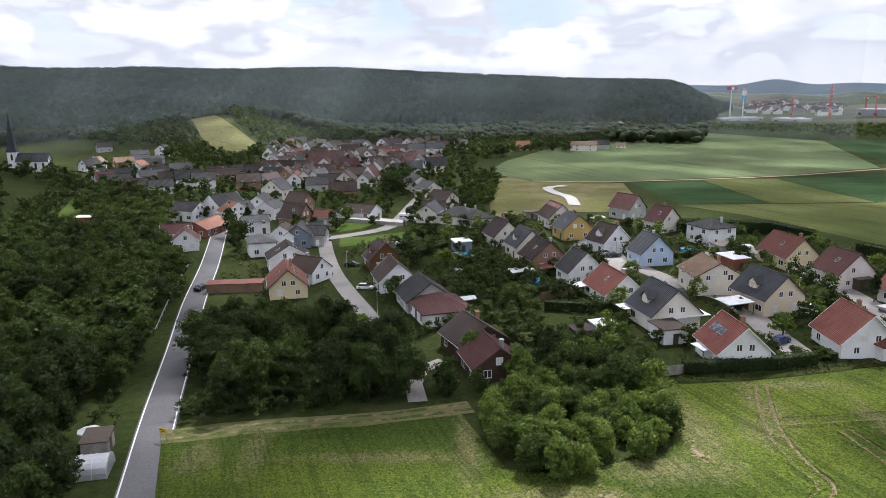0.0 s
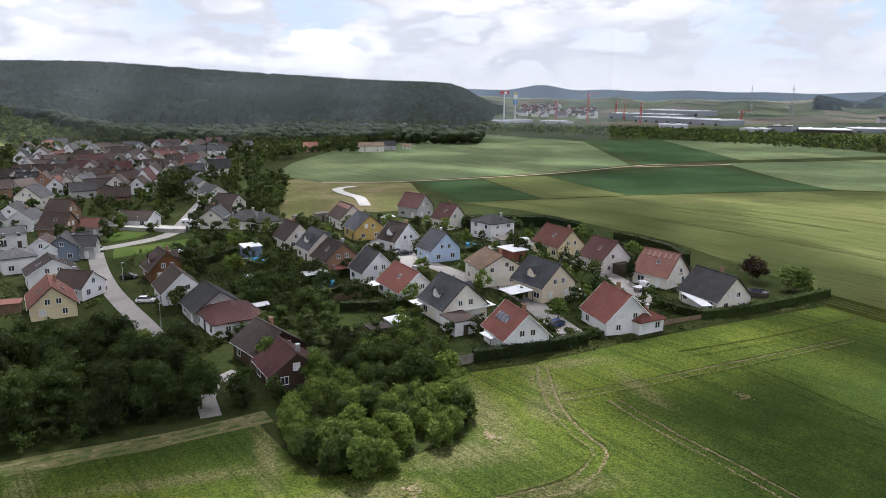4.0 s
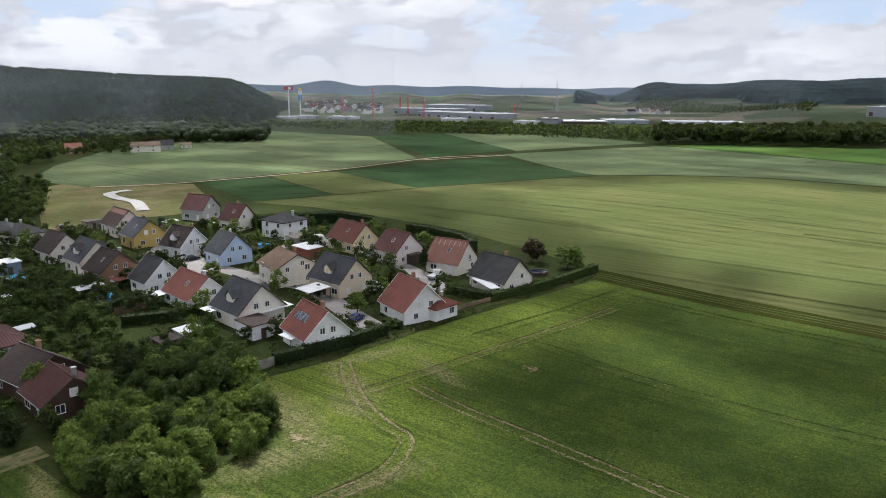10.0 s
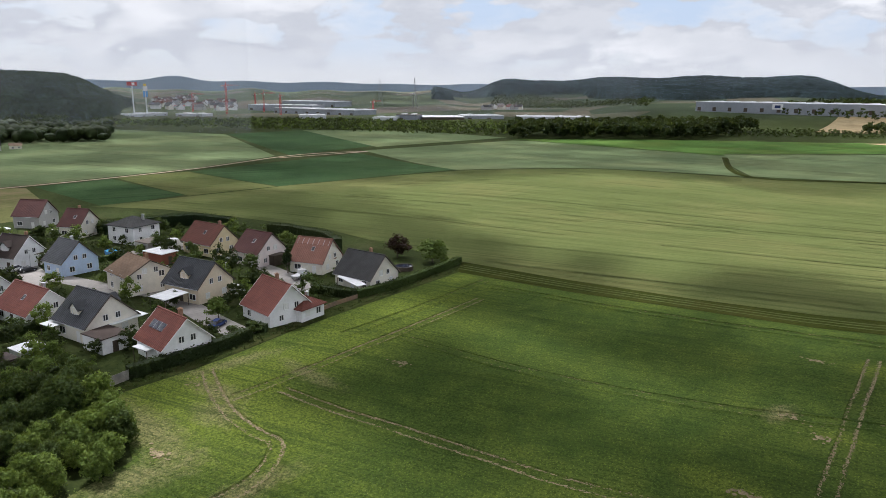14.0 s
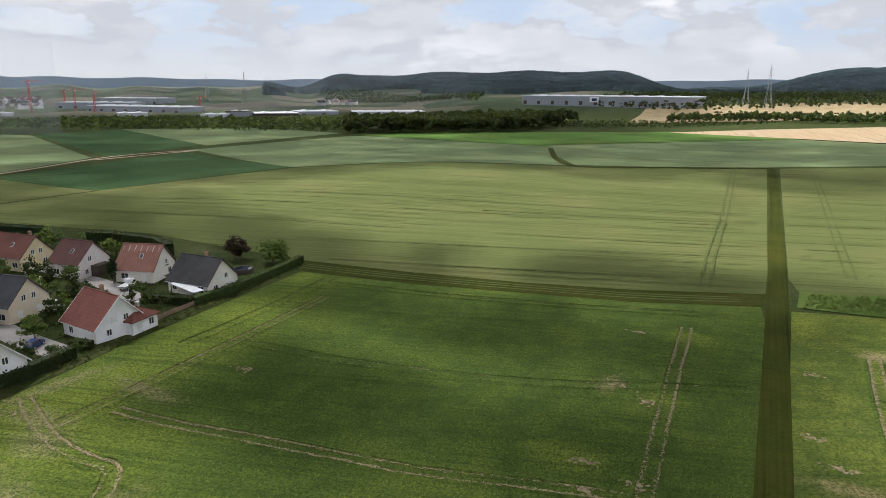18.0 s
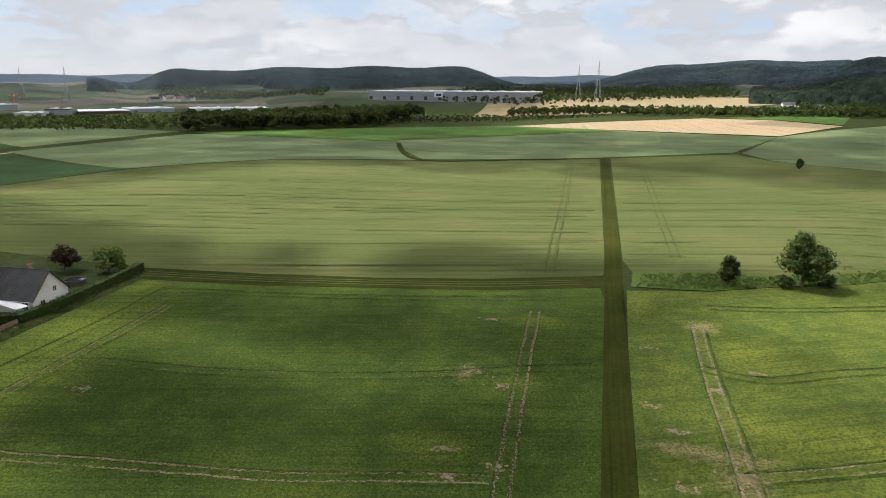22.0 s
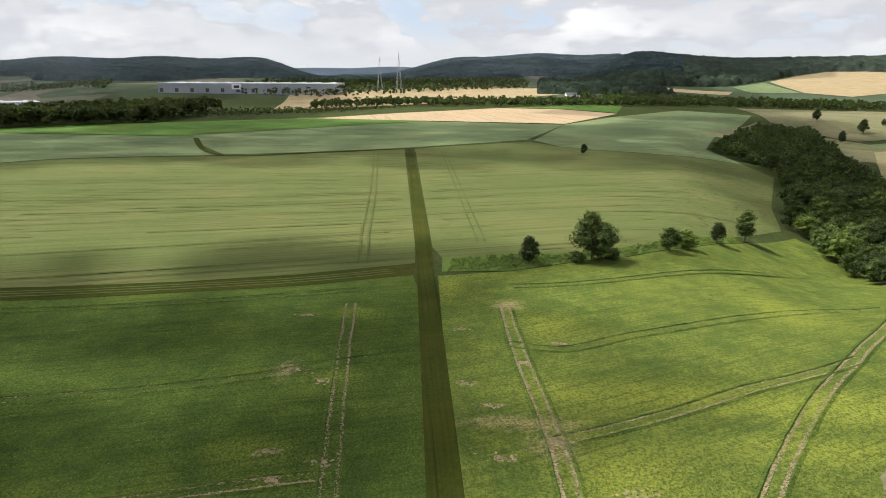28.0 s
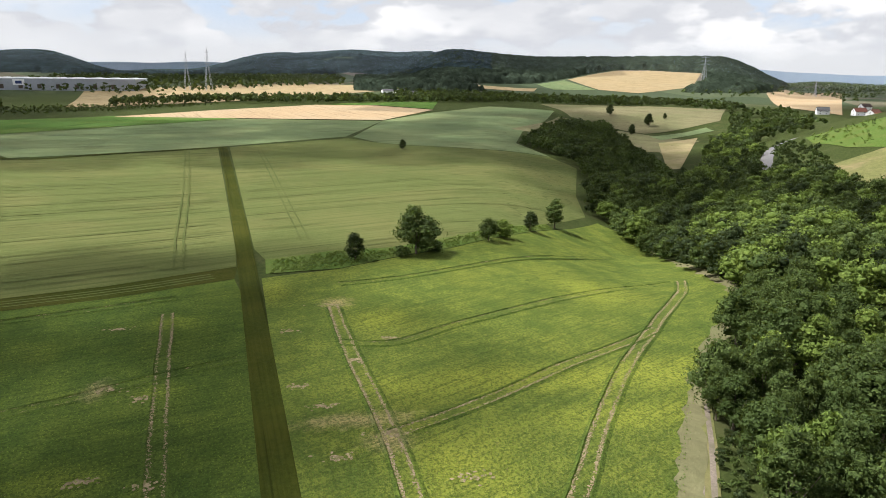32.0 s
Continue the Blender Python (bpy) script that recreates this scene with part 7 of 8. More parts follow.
stand("scrub", [(57, -39), (79, -52), (81, -56), (56, -43)], 1.9, ('dark', 'broad'), 0.8, 2.2, 50, "low bushes at the foot of the woods", sprays=220, clumps=6, size=0.9, rad=0.6, base=0.0, road_gap=0.0)


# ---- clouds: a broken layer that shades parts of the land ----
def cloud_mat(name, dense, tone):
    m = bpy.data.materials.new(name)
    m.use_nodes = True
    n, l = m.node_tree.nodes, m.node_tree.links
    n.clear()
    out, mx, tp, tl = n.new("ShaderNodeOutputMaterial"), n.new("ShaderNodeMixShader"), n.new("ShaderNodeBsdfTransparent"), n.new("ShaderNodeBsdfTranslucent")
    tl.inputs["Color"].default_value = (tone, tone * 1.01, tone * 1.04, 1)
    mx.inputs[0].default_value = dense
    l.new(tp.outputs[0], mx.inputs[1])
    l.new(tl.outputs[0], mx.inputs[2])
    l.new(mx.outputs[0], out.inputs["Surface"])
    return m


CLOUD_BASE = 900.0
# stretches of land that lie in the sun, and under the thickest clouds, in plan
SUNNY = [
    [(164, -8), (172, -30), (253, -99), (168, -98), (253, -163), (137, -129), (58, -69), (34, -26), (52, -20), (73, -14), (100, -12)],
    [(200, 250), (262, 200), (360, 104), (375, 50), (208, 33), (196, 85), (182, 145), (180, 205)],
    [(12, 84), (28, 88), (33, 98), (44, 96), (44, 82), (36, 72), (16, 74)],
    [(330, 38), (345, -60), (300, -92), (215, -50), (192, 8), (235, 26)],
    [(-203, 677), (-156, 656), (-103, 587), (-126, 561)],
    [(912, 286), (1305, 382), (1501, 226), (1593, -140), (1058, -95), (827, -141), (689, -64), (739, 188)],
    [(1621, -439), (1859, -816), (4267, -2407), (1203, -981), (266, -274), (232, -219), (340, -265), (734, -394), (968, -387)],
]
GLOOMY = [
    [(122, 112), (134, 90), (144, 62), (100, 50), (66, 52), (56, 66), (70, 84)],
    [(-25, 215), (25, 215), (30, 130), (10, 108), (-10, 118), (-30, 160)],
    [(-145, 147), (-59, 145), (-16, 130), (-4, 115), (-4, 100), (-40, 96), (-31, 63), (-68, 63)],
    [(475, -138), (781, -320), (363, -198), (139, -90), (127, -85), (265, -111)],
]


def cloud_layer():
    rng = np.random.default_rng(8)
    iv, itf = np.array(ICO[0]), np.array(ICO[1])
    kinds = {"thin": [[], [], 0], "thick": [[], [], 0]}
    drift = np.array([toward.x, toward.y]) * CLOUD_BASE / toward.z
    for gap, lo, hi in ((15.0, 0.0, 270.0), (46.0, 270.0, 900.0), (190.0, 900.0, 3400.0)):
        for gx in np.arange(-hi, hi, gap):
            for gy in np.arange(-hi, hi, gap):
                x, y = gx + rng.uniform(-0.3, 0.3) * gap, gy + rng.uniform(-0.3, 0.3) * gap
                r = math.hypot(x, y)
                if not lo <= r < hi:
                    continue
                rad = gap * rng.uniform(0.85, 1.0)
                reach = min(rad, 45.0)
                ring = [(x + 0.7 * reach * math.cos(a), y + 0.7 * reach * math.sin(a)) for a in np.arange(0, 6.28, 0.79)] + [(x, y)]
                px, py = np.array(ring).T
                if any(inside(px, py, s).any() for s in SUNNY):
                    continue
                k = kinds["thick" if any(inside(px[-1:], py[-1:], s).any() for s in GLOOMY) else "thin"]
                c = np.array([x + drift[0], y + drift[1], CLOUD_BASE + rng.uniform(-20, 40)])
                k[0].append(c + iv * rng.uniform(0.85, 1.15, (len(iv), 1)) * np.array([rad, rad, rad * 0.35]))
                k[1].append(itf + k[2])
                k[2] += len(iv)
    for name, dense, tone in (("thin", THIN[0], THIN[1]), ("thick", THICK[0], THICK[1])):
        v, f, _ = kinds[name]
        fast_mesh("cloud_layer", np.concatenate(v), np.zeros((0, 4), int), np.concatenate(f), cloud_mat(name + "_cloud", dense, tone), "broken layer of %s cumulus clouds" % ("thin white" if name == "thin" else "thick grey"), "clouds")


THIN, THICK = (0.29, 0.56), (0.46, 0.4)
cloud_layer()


# ---- summer haze: thin banks of moist air over the valley, denser near the ground ----
def haze_bank(r, a0, a1, top, dense):
    m = bpy.data.materials.new("summer_haze")
    m.use_nodes = True
    n, l = m.node_tree.nodes, m.node_tree.links
    n.clear()
    out, mx, tp, tl, df, two = (n.new("ShaderNode" + k) for k in ("OutputMaterial", "MixShader", "BsdfTransparent", "BsdfTranslucent", "BsdfDiffuse", "MixShader"))
    for sh in (tl, df):
        sh.inputs["Color"].default_value = (0.76, 0.84, 0.95, 1)
    sep = n.new("ShaderNodeSeparateXYZ")
    l.new(world_pos(n), sep.inputs[0])
    l.new(span(n, l, sep.outputs["Z"], top, 0.3 * top, dense), mx.inputs[0])
    l.new(tl.outputs[0], two.inputs[1])
    l.new(df.outputs[0], two.inputs[2])
    l.new(tp.outputs[0], mx.inputs[1])
    l.new(two.outputs[0], mx.inputs[2])
    l.new(mx.outputs[0], out.inputs["Surface"])
    az = np.radians(np.linspace(a0, a1, 40))
    vs = [((r + 40 * math.sin(7 * a)) * math.sin(a), (r + 40 * math.sin(7 * a)) * math.cos(a), z) for z in (-25.0, 0.5 * top, top) for a in az]
    fs = [(k * 40 + i, k * 40 + i + 1, k * 40 + 41 + i, k * 40 + 40 + i) for k in range(2) for i in range(39)]
    tagged(new("haze_bank", mesh_of("haze_bank", vs, fs, m, smooth=True)), "thin bluish summer haze hanging over the valley", "haze", kind="stuff")


for r, a0, a1, top, dense in ((640, -75, 12, 120, 0.03), (800, -75, 30, 170, 0.06), (1180, -75, 60, 190, 0.03), (1900, -75, 150, 230, 0.03), (2900, -75, 150, 280, 0.04)):
    haze_bank(r, a0, a1, top, dense)


# ---- cars and garden things ----
PAINTS = {
    "white": surface("car_white", (0.75, 0.75, 0.74), (0.7, 0.7, 0.7), 1, rough=0.25, spec=0.5, bump_h=0), "black": surface("car_black", (0.02, 0.02, 0.022), (0.03, 0.03, 0.03), 1, rough=0.2, spec=0.5, bump_h=0),
    "silver": surface("car_silver", (0.4, 0.41, 0.42), (0.36, 0.37, 0.38), 1, rough=0.3, metal=0.5, bump_h=0), "darkred": surface("car_red", (0.16, 0.02, 0.025), (0.2, 0.03, 0.03), 1, rough=0.25, bump_h=0),
    "navy": surface("car_blue", (0.03, 0.05, 0.14), (0.04, 0.06, 0.16), 1, rough=0.25, bump_h=0),
}
RUBBER = surface("tyre_rubber", (0.02, 0.02, 0.02), (0.03, 0.03, 0.03), 4, rough=0.9, bump_h=0.004)


def loft(sections, mat, name):
    """A body from cross-sections along x: (x, half width at the bottom, half width at the top, z bottom, z top)."""
    vs, fs = [], []
    for x, wb, wt, z0, z1 in sections:
        vs += [(x, -wb * 0.95, z0), (x, -wb, z0 + (z1 - z0) * 0.35), (x, -wt, z1 - 0.04), (x, -wt * 0.85, z1), (x, wt * 0.85, z1), (x, wt, z1 - 0.04), (x, wb, z0 + (z1 - z0) * 0.35), (x, wb * 0.95, z0)]
    for k in range(len(sections) - 1):
        fs += [(8 * k + i, 8 * k + (i + 1) % 8, 8 * k + 8 + (i + 1) % 8, 8 * k + 8 + i) for i in range(8)]
    n = 8 * (len(sections) - 1)
    return mesh_of(name, vs, fs + [tuple(range(7, -1, -1)), tuple(range(n, n + 8))], mat, smooth=False)


TYRE = Shape().tube((0, -0.11, 0), (0, 0.11, 0), 0.32, 0.32, RUBBER, 14).mesh("tyre")
RIM = Shape().tube((0, -0.12, 0), (0, 0.12, 0), 0.19, 0.19, METAL, 10).mesh("rim")


def wheels(root, fx, rx, half):
    for x in (fx, rx):
        for s in (-1, 1):
            w = part("wheel", TYRE, root, m=pose(x, s * half, 0.32))
            part("rim", RIM, w)


def car(x, y, turn, paint):
    root = thing("car", pose(x, y, ground_z(x, y) + 0.1, 0, 0, turn), f"parked {paint.replace('darkred', 'dark red').replace('navy', 'dark blue')} passenger car on the pavement", "car", "parked cars")
    part("body", loft([(-2.1, 0.75, 0.7, 0.35, 0.75), (-2.0, 0.86, 0.8, 0.25, 0.88), (-1.0, 0.88, 0.82, 0.22, 0.95), (0.9, 0.88, 0.82, 0.22, 0.92), (1.9, 0.84, 0.76, 0.25, 0.78), (2.1, 0.72, 0.66, 0.35, 0.66)], PAINTS[paint], "body"), root)
    part("windows", loft([(-1.85, 0.76, 0.66, 0.84, 0.95), (-1.4, 0.79, 0.62, 0.86, 1.4), (0.35, 0.79, 0.62, 0.86, 1.44), (1.15, 0.76, 0.68, 0.84, 0.96)], GLASS, "windows"), root, "dark tinted windows")
    part("roof_panel", loft([(-1.35, 0.58, 0.5, 1.4, 1.46), (0.3, 0.58, 0.5, 1.43, 1.49)], PAINTS[paint], "roof_panel"), root)
    wheels(root, 1.3, -1.3, 0.78)
    return root


def camper(x, y, turn):
    root = thing("camper_van", pose(x, y, ground_z(x, y) + 0.1, 0, 0, turn), "parked white camper van with dark windows", "camper van")
    part("body", loft([(-3.2, 1.1, 1.08, 0.5, 2.7), (-3.0, 1.14, 1.12, 0.4, 2.85), (1.2, 1.14, 1.12, 0.4, 2.85), (2.0, 1.12, 1.0, 0.4, 2.6), (2.6, 1.02, 0.9, 0.4, 1.5), (3.3, 0.95, 0.85, 0.45, 1.1)], PAINTS["white"], "body"), root)
    for s in (-1, 1):
        for u in (-2.2, -0.6):
            part("window", stack_mesh("window", [(0.5, 0.02, 0), (0.5, 0.02, 0.5)], GLASS), root, m=pose(u, s * 1.145, 1.5))
    part("windscreen", loft([(2.02, 0.95, 0.88, 1.55, 2.45), (2.58, 0.9, 0.8, 1.45, 1.56)], GLASS, "windscreen"), root, "dark windscreen", pose(0.06, 0, 0.02))
    wheels(root, 2.1, -2.0, 0.95)
    return root


def pickup(x, y, turn):
    root = thing("flatbed_van", pose(x, y, ground_z(x, y) + 0.1, 0, 0, turn), "parked white flatbed van with a ladder rack", "van")
    part("cab", loft([(0.2, 0.95, 0.9, 0.4, 1.9), (0.4, 0.98, 0.9, 0.35, 2.1), (1.5, 0.98, 0.88, 0.35, 2.05), (2.2, 0.94, 0.85, 0.4, 1.2), (2.8, 0.86, 0.8, 0.45, 1.0)], PAINTS["white"], "cab"), root)
    part("bed", Shape().box(-2.9, -1.0, 0.65, 0.15, 1.0, 1.1, METAL).mesh("bed"), root)
    part("rack", Shape().tube((-2.8, -0.6, 2.2), (2.4, -0.6, 2.35), 0.05, 0.05, METAL).tube((-2.8, 0.6, 2.2), (2.4, 0.6, 2.35), 0.05, 0.05, METAL).mesh("rack"), root)
    part("side_window", loft([(0.55, 0.985, 0.915, 1.25, 1.85), (1.55, 0.985, 0.9, 1.2, 1.8)], GLASS, "side_window"), root, "dark cab windows")
    wheels(root, 1.8, -1.8, 0.85)
    return root


def trailer(x, y, turn):
    root = thing("box_trailer", pose(x, y, ground_z(x, y) + 0.05, 0, 0, turn), "white box trailer parked beside the hedge", "trailer")
    part("box", Shape().box(-1.9, -0.95, 0.5, 1.9, 0.95, 2.2, PAINTS["white"]).mesh("box"), root)
    for s in (-1, 1):
        part("wheel", TYRE, root, m=pose(0, s * 1.0, 0.32))
    return root


def shelter(x, y, turn, L, W, h, mat, label):
    root = thing("patio_roof", pose(x, y, ground_z(x, y), 0, 0, turn), label, "patio roof")
    part("roof", mesh_of("roof", [(-L / 2, -W / 2, h - 0.15), (L / 2, -W / 2, h - 0.15), (L / 2, W / 2, h + 0.2), (-L / 2, W / 2, h + 0.2), (-L / 2, -W / 2, h - 0.03), (L / 2, -W / 2, h - 0.03), (L / 2, W / 2, h + 0.32), (-L / 2, W / 2, h + 0.32)], BOX_F, mat), root)
    leg = stack_mesh("post", [(0.06, 0.06, 0), (0.06, 0.06, h - 0.1)], DARKTRIM)
    for sx in (-1, 1):
        for sy in (-1, 1):
            part("post", leg, root, m=pose(sx * (L / 2 - 0.15), sy * (W / 2 - 0.15), 0))
    return root


def shed(x, y, turn, L, W, h, wall, roof, label):
    SPOTS.append((x, y, radians(turn), L / 2 + 0.5, W / 2 + 0.5))
    root = thing("shed", pose(x, y, ground_z(x, y), 0, 0, turn), label, "shed")
    part("wall", stack_mesh("wall", [(L / 2, W / 2, -0.5), (L / 2, W / 2, h)], wall), root)
    part("roof", mesh_of("roof", [(-L / 2 - 0.2, -W / 2 - 0.2, h), (L / 2 + 0.2, -W / 2 - 0.2, h), (L / 2 + 0.2, W / 2 + 0.2, h + 0.15), (-L / 2 - 0.2, W / 2 + 0.2, h + 0.15), (-L / 2 - 0.2, -W / 2 - 0.2, h + 0.15), (L / 2 + 0.2, -W / 2 - 0.2, h + 0.15), (L / 2 + 0.2, W / 2 + 0.2, h + 0.35), (-L / 2 - 0.2, W / 2 + 0.2, h + 0.35)], BOX_F, roof), root)
    part("door", DOORD, root, m=pose(L / 2 - 0.02, 0, 0, 0, 0, 90))
    return root


def pool(x, y, r, h, dark=False):
    root = thing("pool", pose(x, y, ground_z(x, y)), "round above-ground garden pool with %s" % ("a dark cover" if dark else "blue water"), "pool")
    n = 28
    ring = lambda q, z: [(q * math.cos(math.tau * i / n), q * math.sin(math.tau * i / n), z) for i in range(n)]
    vs = ring(r, 0) + ring(r, h) + ring(r - 0.14, h) + ring(r - 0.14, h - 0.4)
    fs = [(k * n + i, k * n + (i + 1) % n, k * n + n + (i + 1) % n, k * n + n + i) for k in range(3) for i in range(n)]
    part("pool_wall", mesh_of("pool_wall", vs, fs, DARKTRIM if dark else LAKE), root)
    part("water", mesh_of("water", ring(r - 0.13, h - 0.15), [tuple(range(n))], SOLAR if dark else POOLBLUE), root, "dark pool cover" if dark else "clear blue pool water")


def basin(x, y, turn, L, W):
    root = thing("swimming_pool", pose(x, y, ground_z(x, y) + 0.02, 0, 0, turn), "rectangular in-ground pool with blue water", "pool")
    part("rim", ring_mesh("rim", L, W, 0.5, 0.12, CONCRETE), root, m=pose(0, -W / 2, 0.02, 90, 0, 0) @ pose(0, 0, 0, 0, 0, 0))
    part("water", Shape().box(-L / 2 + 0.4, -W / 2 + 0.4, 0.0, L / 2 - 0.4, W / 2 - 0.4, 0.07, POOLBLUE).mesh("water"), root, "clear blue pool water")


def parasol(x, y):
    root = thing("parasol", pose(x, y, ground_z(x, y)), "open cream garden parasol on a pole", "parasol")
    part("pole", Shape().tube((0, 0, 0), (0, 0, 2.5), 0.03, 0.03, METAL).mesh("pole"), root)
    n = 8
    rim = [(1.6 * math.cos(math.tau * i / n), 1.6 * math.sin(math.tau * i / n), 2.05) for i in range(n)]
    part("canopy", mesh_of("canopy", rim + [(0, 0, 2.55)] + [(a, b, c - 0.12) for a, b, c in rim], [(i, (i + 1) % n, n) for i in range(n)] + [(n + 1 + i, n + 1 + (i + 1) % n, (i + 1) % n, i) for i in range(n)], PALE), root)


def tunnel(x, y, turn):
    root = thing("polytunnel", pose(x, y, ground_z(x, y), 0, 0, turn), "small grey polytunnel greenhouse in a garden", "greenhouse")
    n, L, r = 10, 7.0, 2.2
    arc = [(math.cos(math.pi * i / n) * r, math.sin(math.pi * i / n) * r) for i in range(n + 1)]
    vs = [(xx, b, c + 0.5 * 0) for xx in (-L / 2, L / 2) for b, c in arc]
    part("cover", mesh_of("cover", vs, [(i, i + 1, n + 2 + i, n + 1 + i) for i in range(n)] + [tuple(range(n, -1, -1)), tuple(range(n + 1, 2 * n + 2))], METAL), root)
    for k in range(5):
        hoop = Shape()
        xx = -L / 2 + k * L / 4
        for (b0, c0), (b1, c1) in zip(arc, arc[1:]):
            hoop.tube((xx, b0 * 1.02, c0 * 1.02), (xx, b1 * 1.02, c1 * 1.02), 0.04, 0.04, PALE, 5)
        part("hoop", hoop.mesh("hoop"), root)


def lamp(x, y):
    root = thing("street_lamp", pose(x, y, ground_z(x, y), 0, 0, 40), "slim grey street lamp beside the road", "street lamp", "street lamps")
    part("pole", Shape().tube((0, 0, -0.2), (0, 0, 5.0), 0.08, 0.05, METAL).mesh("pole"), root)
    part("lamp_head", stack_mesh("lamp_head", [(0.12, 0.1, 4.95), (0.32, 0.14, 5.0), (0.3, 0.1, 5.1)], METAL), root, m=pose(0.2, 0, 0))


def town_sign(x, y, turn, tone):
    root = thing("road_sign", pose(x, y, ground_z(x, y), 0, 0, turn), f"{tone} roadside sign on two posts", "road sign")
    for s in (-0.45, 0.45):
        part("post", Shape().tube((s, 0, 0), (s, 0, 1.9), 0.04, 0.04, METAL).mesh("post"), root)
    part("panel", stack_mesh("panel", [(0.6, 0.025, 1.2), (0.6, 0.025, 1.95)], YELLOW if tone == "yellow" else PALE), root)
    for k, w in enumerate((0.42, 0.3)):
        part("lettering", stack_mesh("lettering", [(w, 0.03, 1.66 - 0.25 * k), (w, 0.03, 1.76 - 0.25 * k)], DARKTRIM), root)


YELLOW = surface("sign_yellow", (0.75, 0.5, 0.04), (0.7, 0.46, 0.04), 1, rough=0.5, bump_h=0)


def rail(line):
    root = thing("guard_rail", pose(0, 0, 0), "grey steel guard rail along the country road", "guard rail")
    for (x0, y0), (x1, y1) in zip(line, line[1:]):
        n = max(1, int(math.hypot(x1 - x0, y1 - y0) / 4))
        off = Vector((y0 - y1, x1 - x0, 0)).normalized() * 3.2
        a, b = Vector((x0, y0, 0.7)) + off, Vector((x1, y1, 0.7)) + off
        d = (b - a).normalized()
        s = Vector((-d.y, d.x, 0)) * 0.05
        part("beam", mesh_of("beam", [a - s - Vector((0, 0, 0.15)), a + s - Vector((0, 0, 0.15)), a + s + Vector((0, 0, 0.15)), a - s + Vector((0, 0, 0.15)), b - s - Vector((0, 0, 0.15)), b + s - Vector((0, 0, 0.15)), b + s + Vector((0, 0, 0.15)), b - s + Vector((0, 0, 0.15))],
                             [(0, 1, 2, 3), (4, 7, 6, 5), (0, 4, 5, 1), (1, 5, 6, 2), (2, 6, 7, 3), (3, 7, 4, 0)], METAL), root)
        for k in range(n):
            p = a.lerp(b, k / n)
            part("post", POST, root, m=pose(p.x, p.y, 0))


POST = stack_mesh("post", [(0.06, 0.06, -0.3), (0.06, 0.06, 0.85)], METAL)


def plank_fence(line, tall=1.7, mat=None):
    mat = mat or GREYWOOD
    root = thing("fence", pose(0, 0, 0), "weathered board fence along the garden", "fence")
    board = stack_mesh("board", [(0.95, 0.03, 0.05), (0.95, 0.03, tall)], mat)
    post = stack_mesh("post", [(0.07, 0.07, -0.3), (0.07, 0.07, tall + 0.1)], mat)
    for (x0, y0), (x1, y1) in zip(line, line[1:]):
        L = math.hypot(x1 - x0, y1 - y0)
        n = max(1, round(L / 2))
        a = math.degrees(math.atan2(y1 - y0, x1 - x0))
        for k in range(n):
            u = (k + 0.5) / n
            x, y = x0 + (x1 - x0) * u, y0 + (y1 - y0) * u
            part("board", board, root, m=pose(x, y, ground_z(x, y), 0, 0, a))
            u = k / n
            part("post", post, root, m=pose(x0 + (x1 - x0) * u, y0 + (y1 - y0) * u, ground_z(x, y)))


def church(x, y, turn):
    root = thing("church", pose(x, y, ground_z(x, y), 0, 0, turn), "white village church with a slate roof and pointed spire", "church")
    L, W, he, hr = 16.0, 9.0, 6.0, 10.0
    a, b = L / 2, W / 2
    part("nave", mesh_of("nave", [(-a, -b, -2), (a, -b, -2), (a, b, -2), (-a, b, -2), (-a, -b, he), (a, -b, he), (a, b, he), (-a, b, he), (-a, 0, hr), (a, 0, hr)], [(0, 1, 5, 4), (2, 3, 7, 6), (1, 2, 6, 9, 5), (3, 0, 4, 8, 7), (4, 5, 9, 8), (6, 7, 8, 9)], WALL["white"]), root)
    rv, rf, ru = roof_slabs(L, W, he, hr)
    part("roof", mesh_of("roof", rv, rf, ROOF["slate"], uvs=ru), root)
    part("tower", stack_mesh("tower", [(2.3, 2.3, -2), (2.3, 2.3, 10.5), (2.55, 2.55, 10.5), (2.55, 2.55, 11)], WALL["white"]), root, m=pose(-a - 2.5, 0, 0))
    part("spire", stack_mesh("spire", [(2.9, 2.9, 11), (2.0, 2.0, 14), (1.3, 1.3, 20), (0.06, 0.06, 34)], ROOF["slate"]), root, m=pose(-a - 2.5, 0, 0))
    arch = mesh_of("window", [(-0.6, 0, 0), (0.6, 0, 0), (0.6, 0, 2.6), (0.3, 0, 3.3), (0, 0, 3.6), (-0.3, 0, 3.3), (-0.6, 0, 2.6)] + [(-0.6, 0.06, 0), (0.6, 0.06, 0), (0.6, 0.06, 2.6), (0.3, 0.06, 3.3), (0, 0.06, 3.6), (-0.3, 0.06, 3.3), (-0.6, 0.06, 2.6)],
                   [tuple(range(6, -1, -1)), tuple(range(7, 14))] + [(i, (i + 1) % 7, 7 + (i + 1) % 7, 7 + i) for i in range(7)], GLASS)
    for s in (-1, 1):
        for k in range(4):
            part("window", arch, root, m=pose(-a + 2 + k * 4.0, s * (b + 0.01), 1.6, 0, 0, 0 if s > 0 else 180))
    for z in (3.0,):
        for u in (-2.6, 2.6):
            part("window", arch, root, m=pose(a + 0.01, u, z, 0, 0, -90))
    part("window", arch, root, m=pose(a + 0.01, 0, 6.0, 0, 0, -90))
    part("window", arch, root, m=pose(-a - 2.5, -2.32, 6.5, 0, 0, 180))


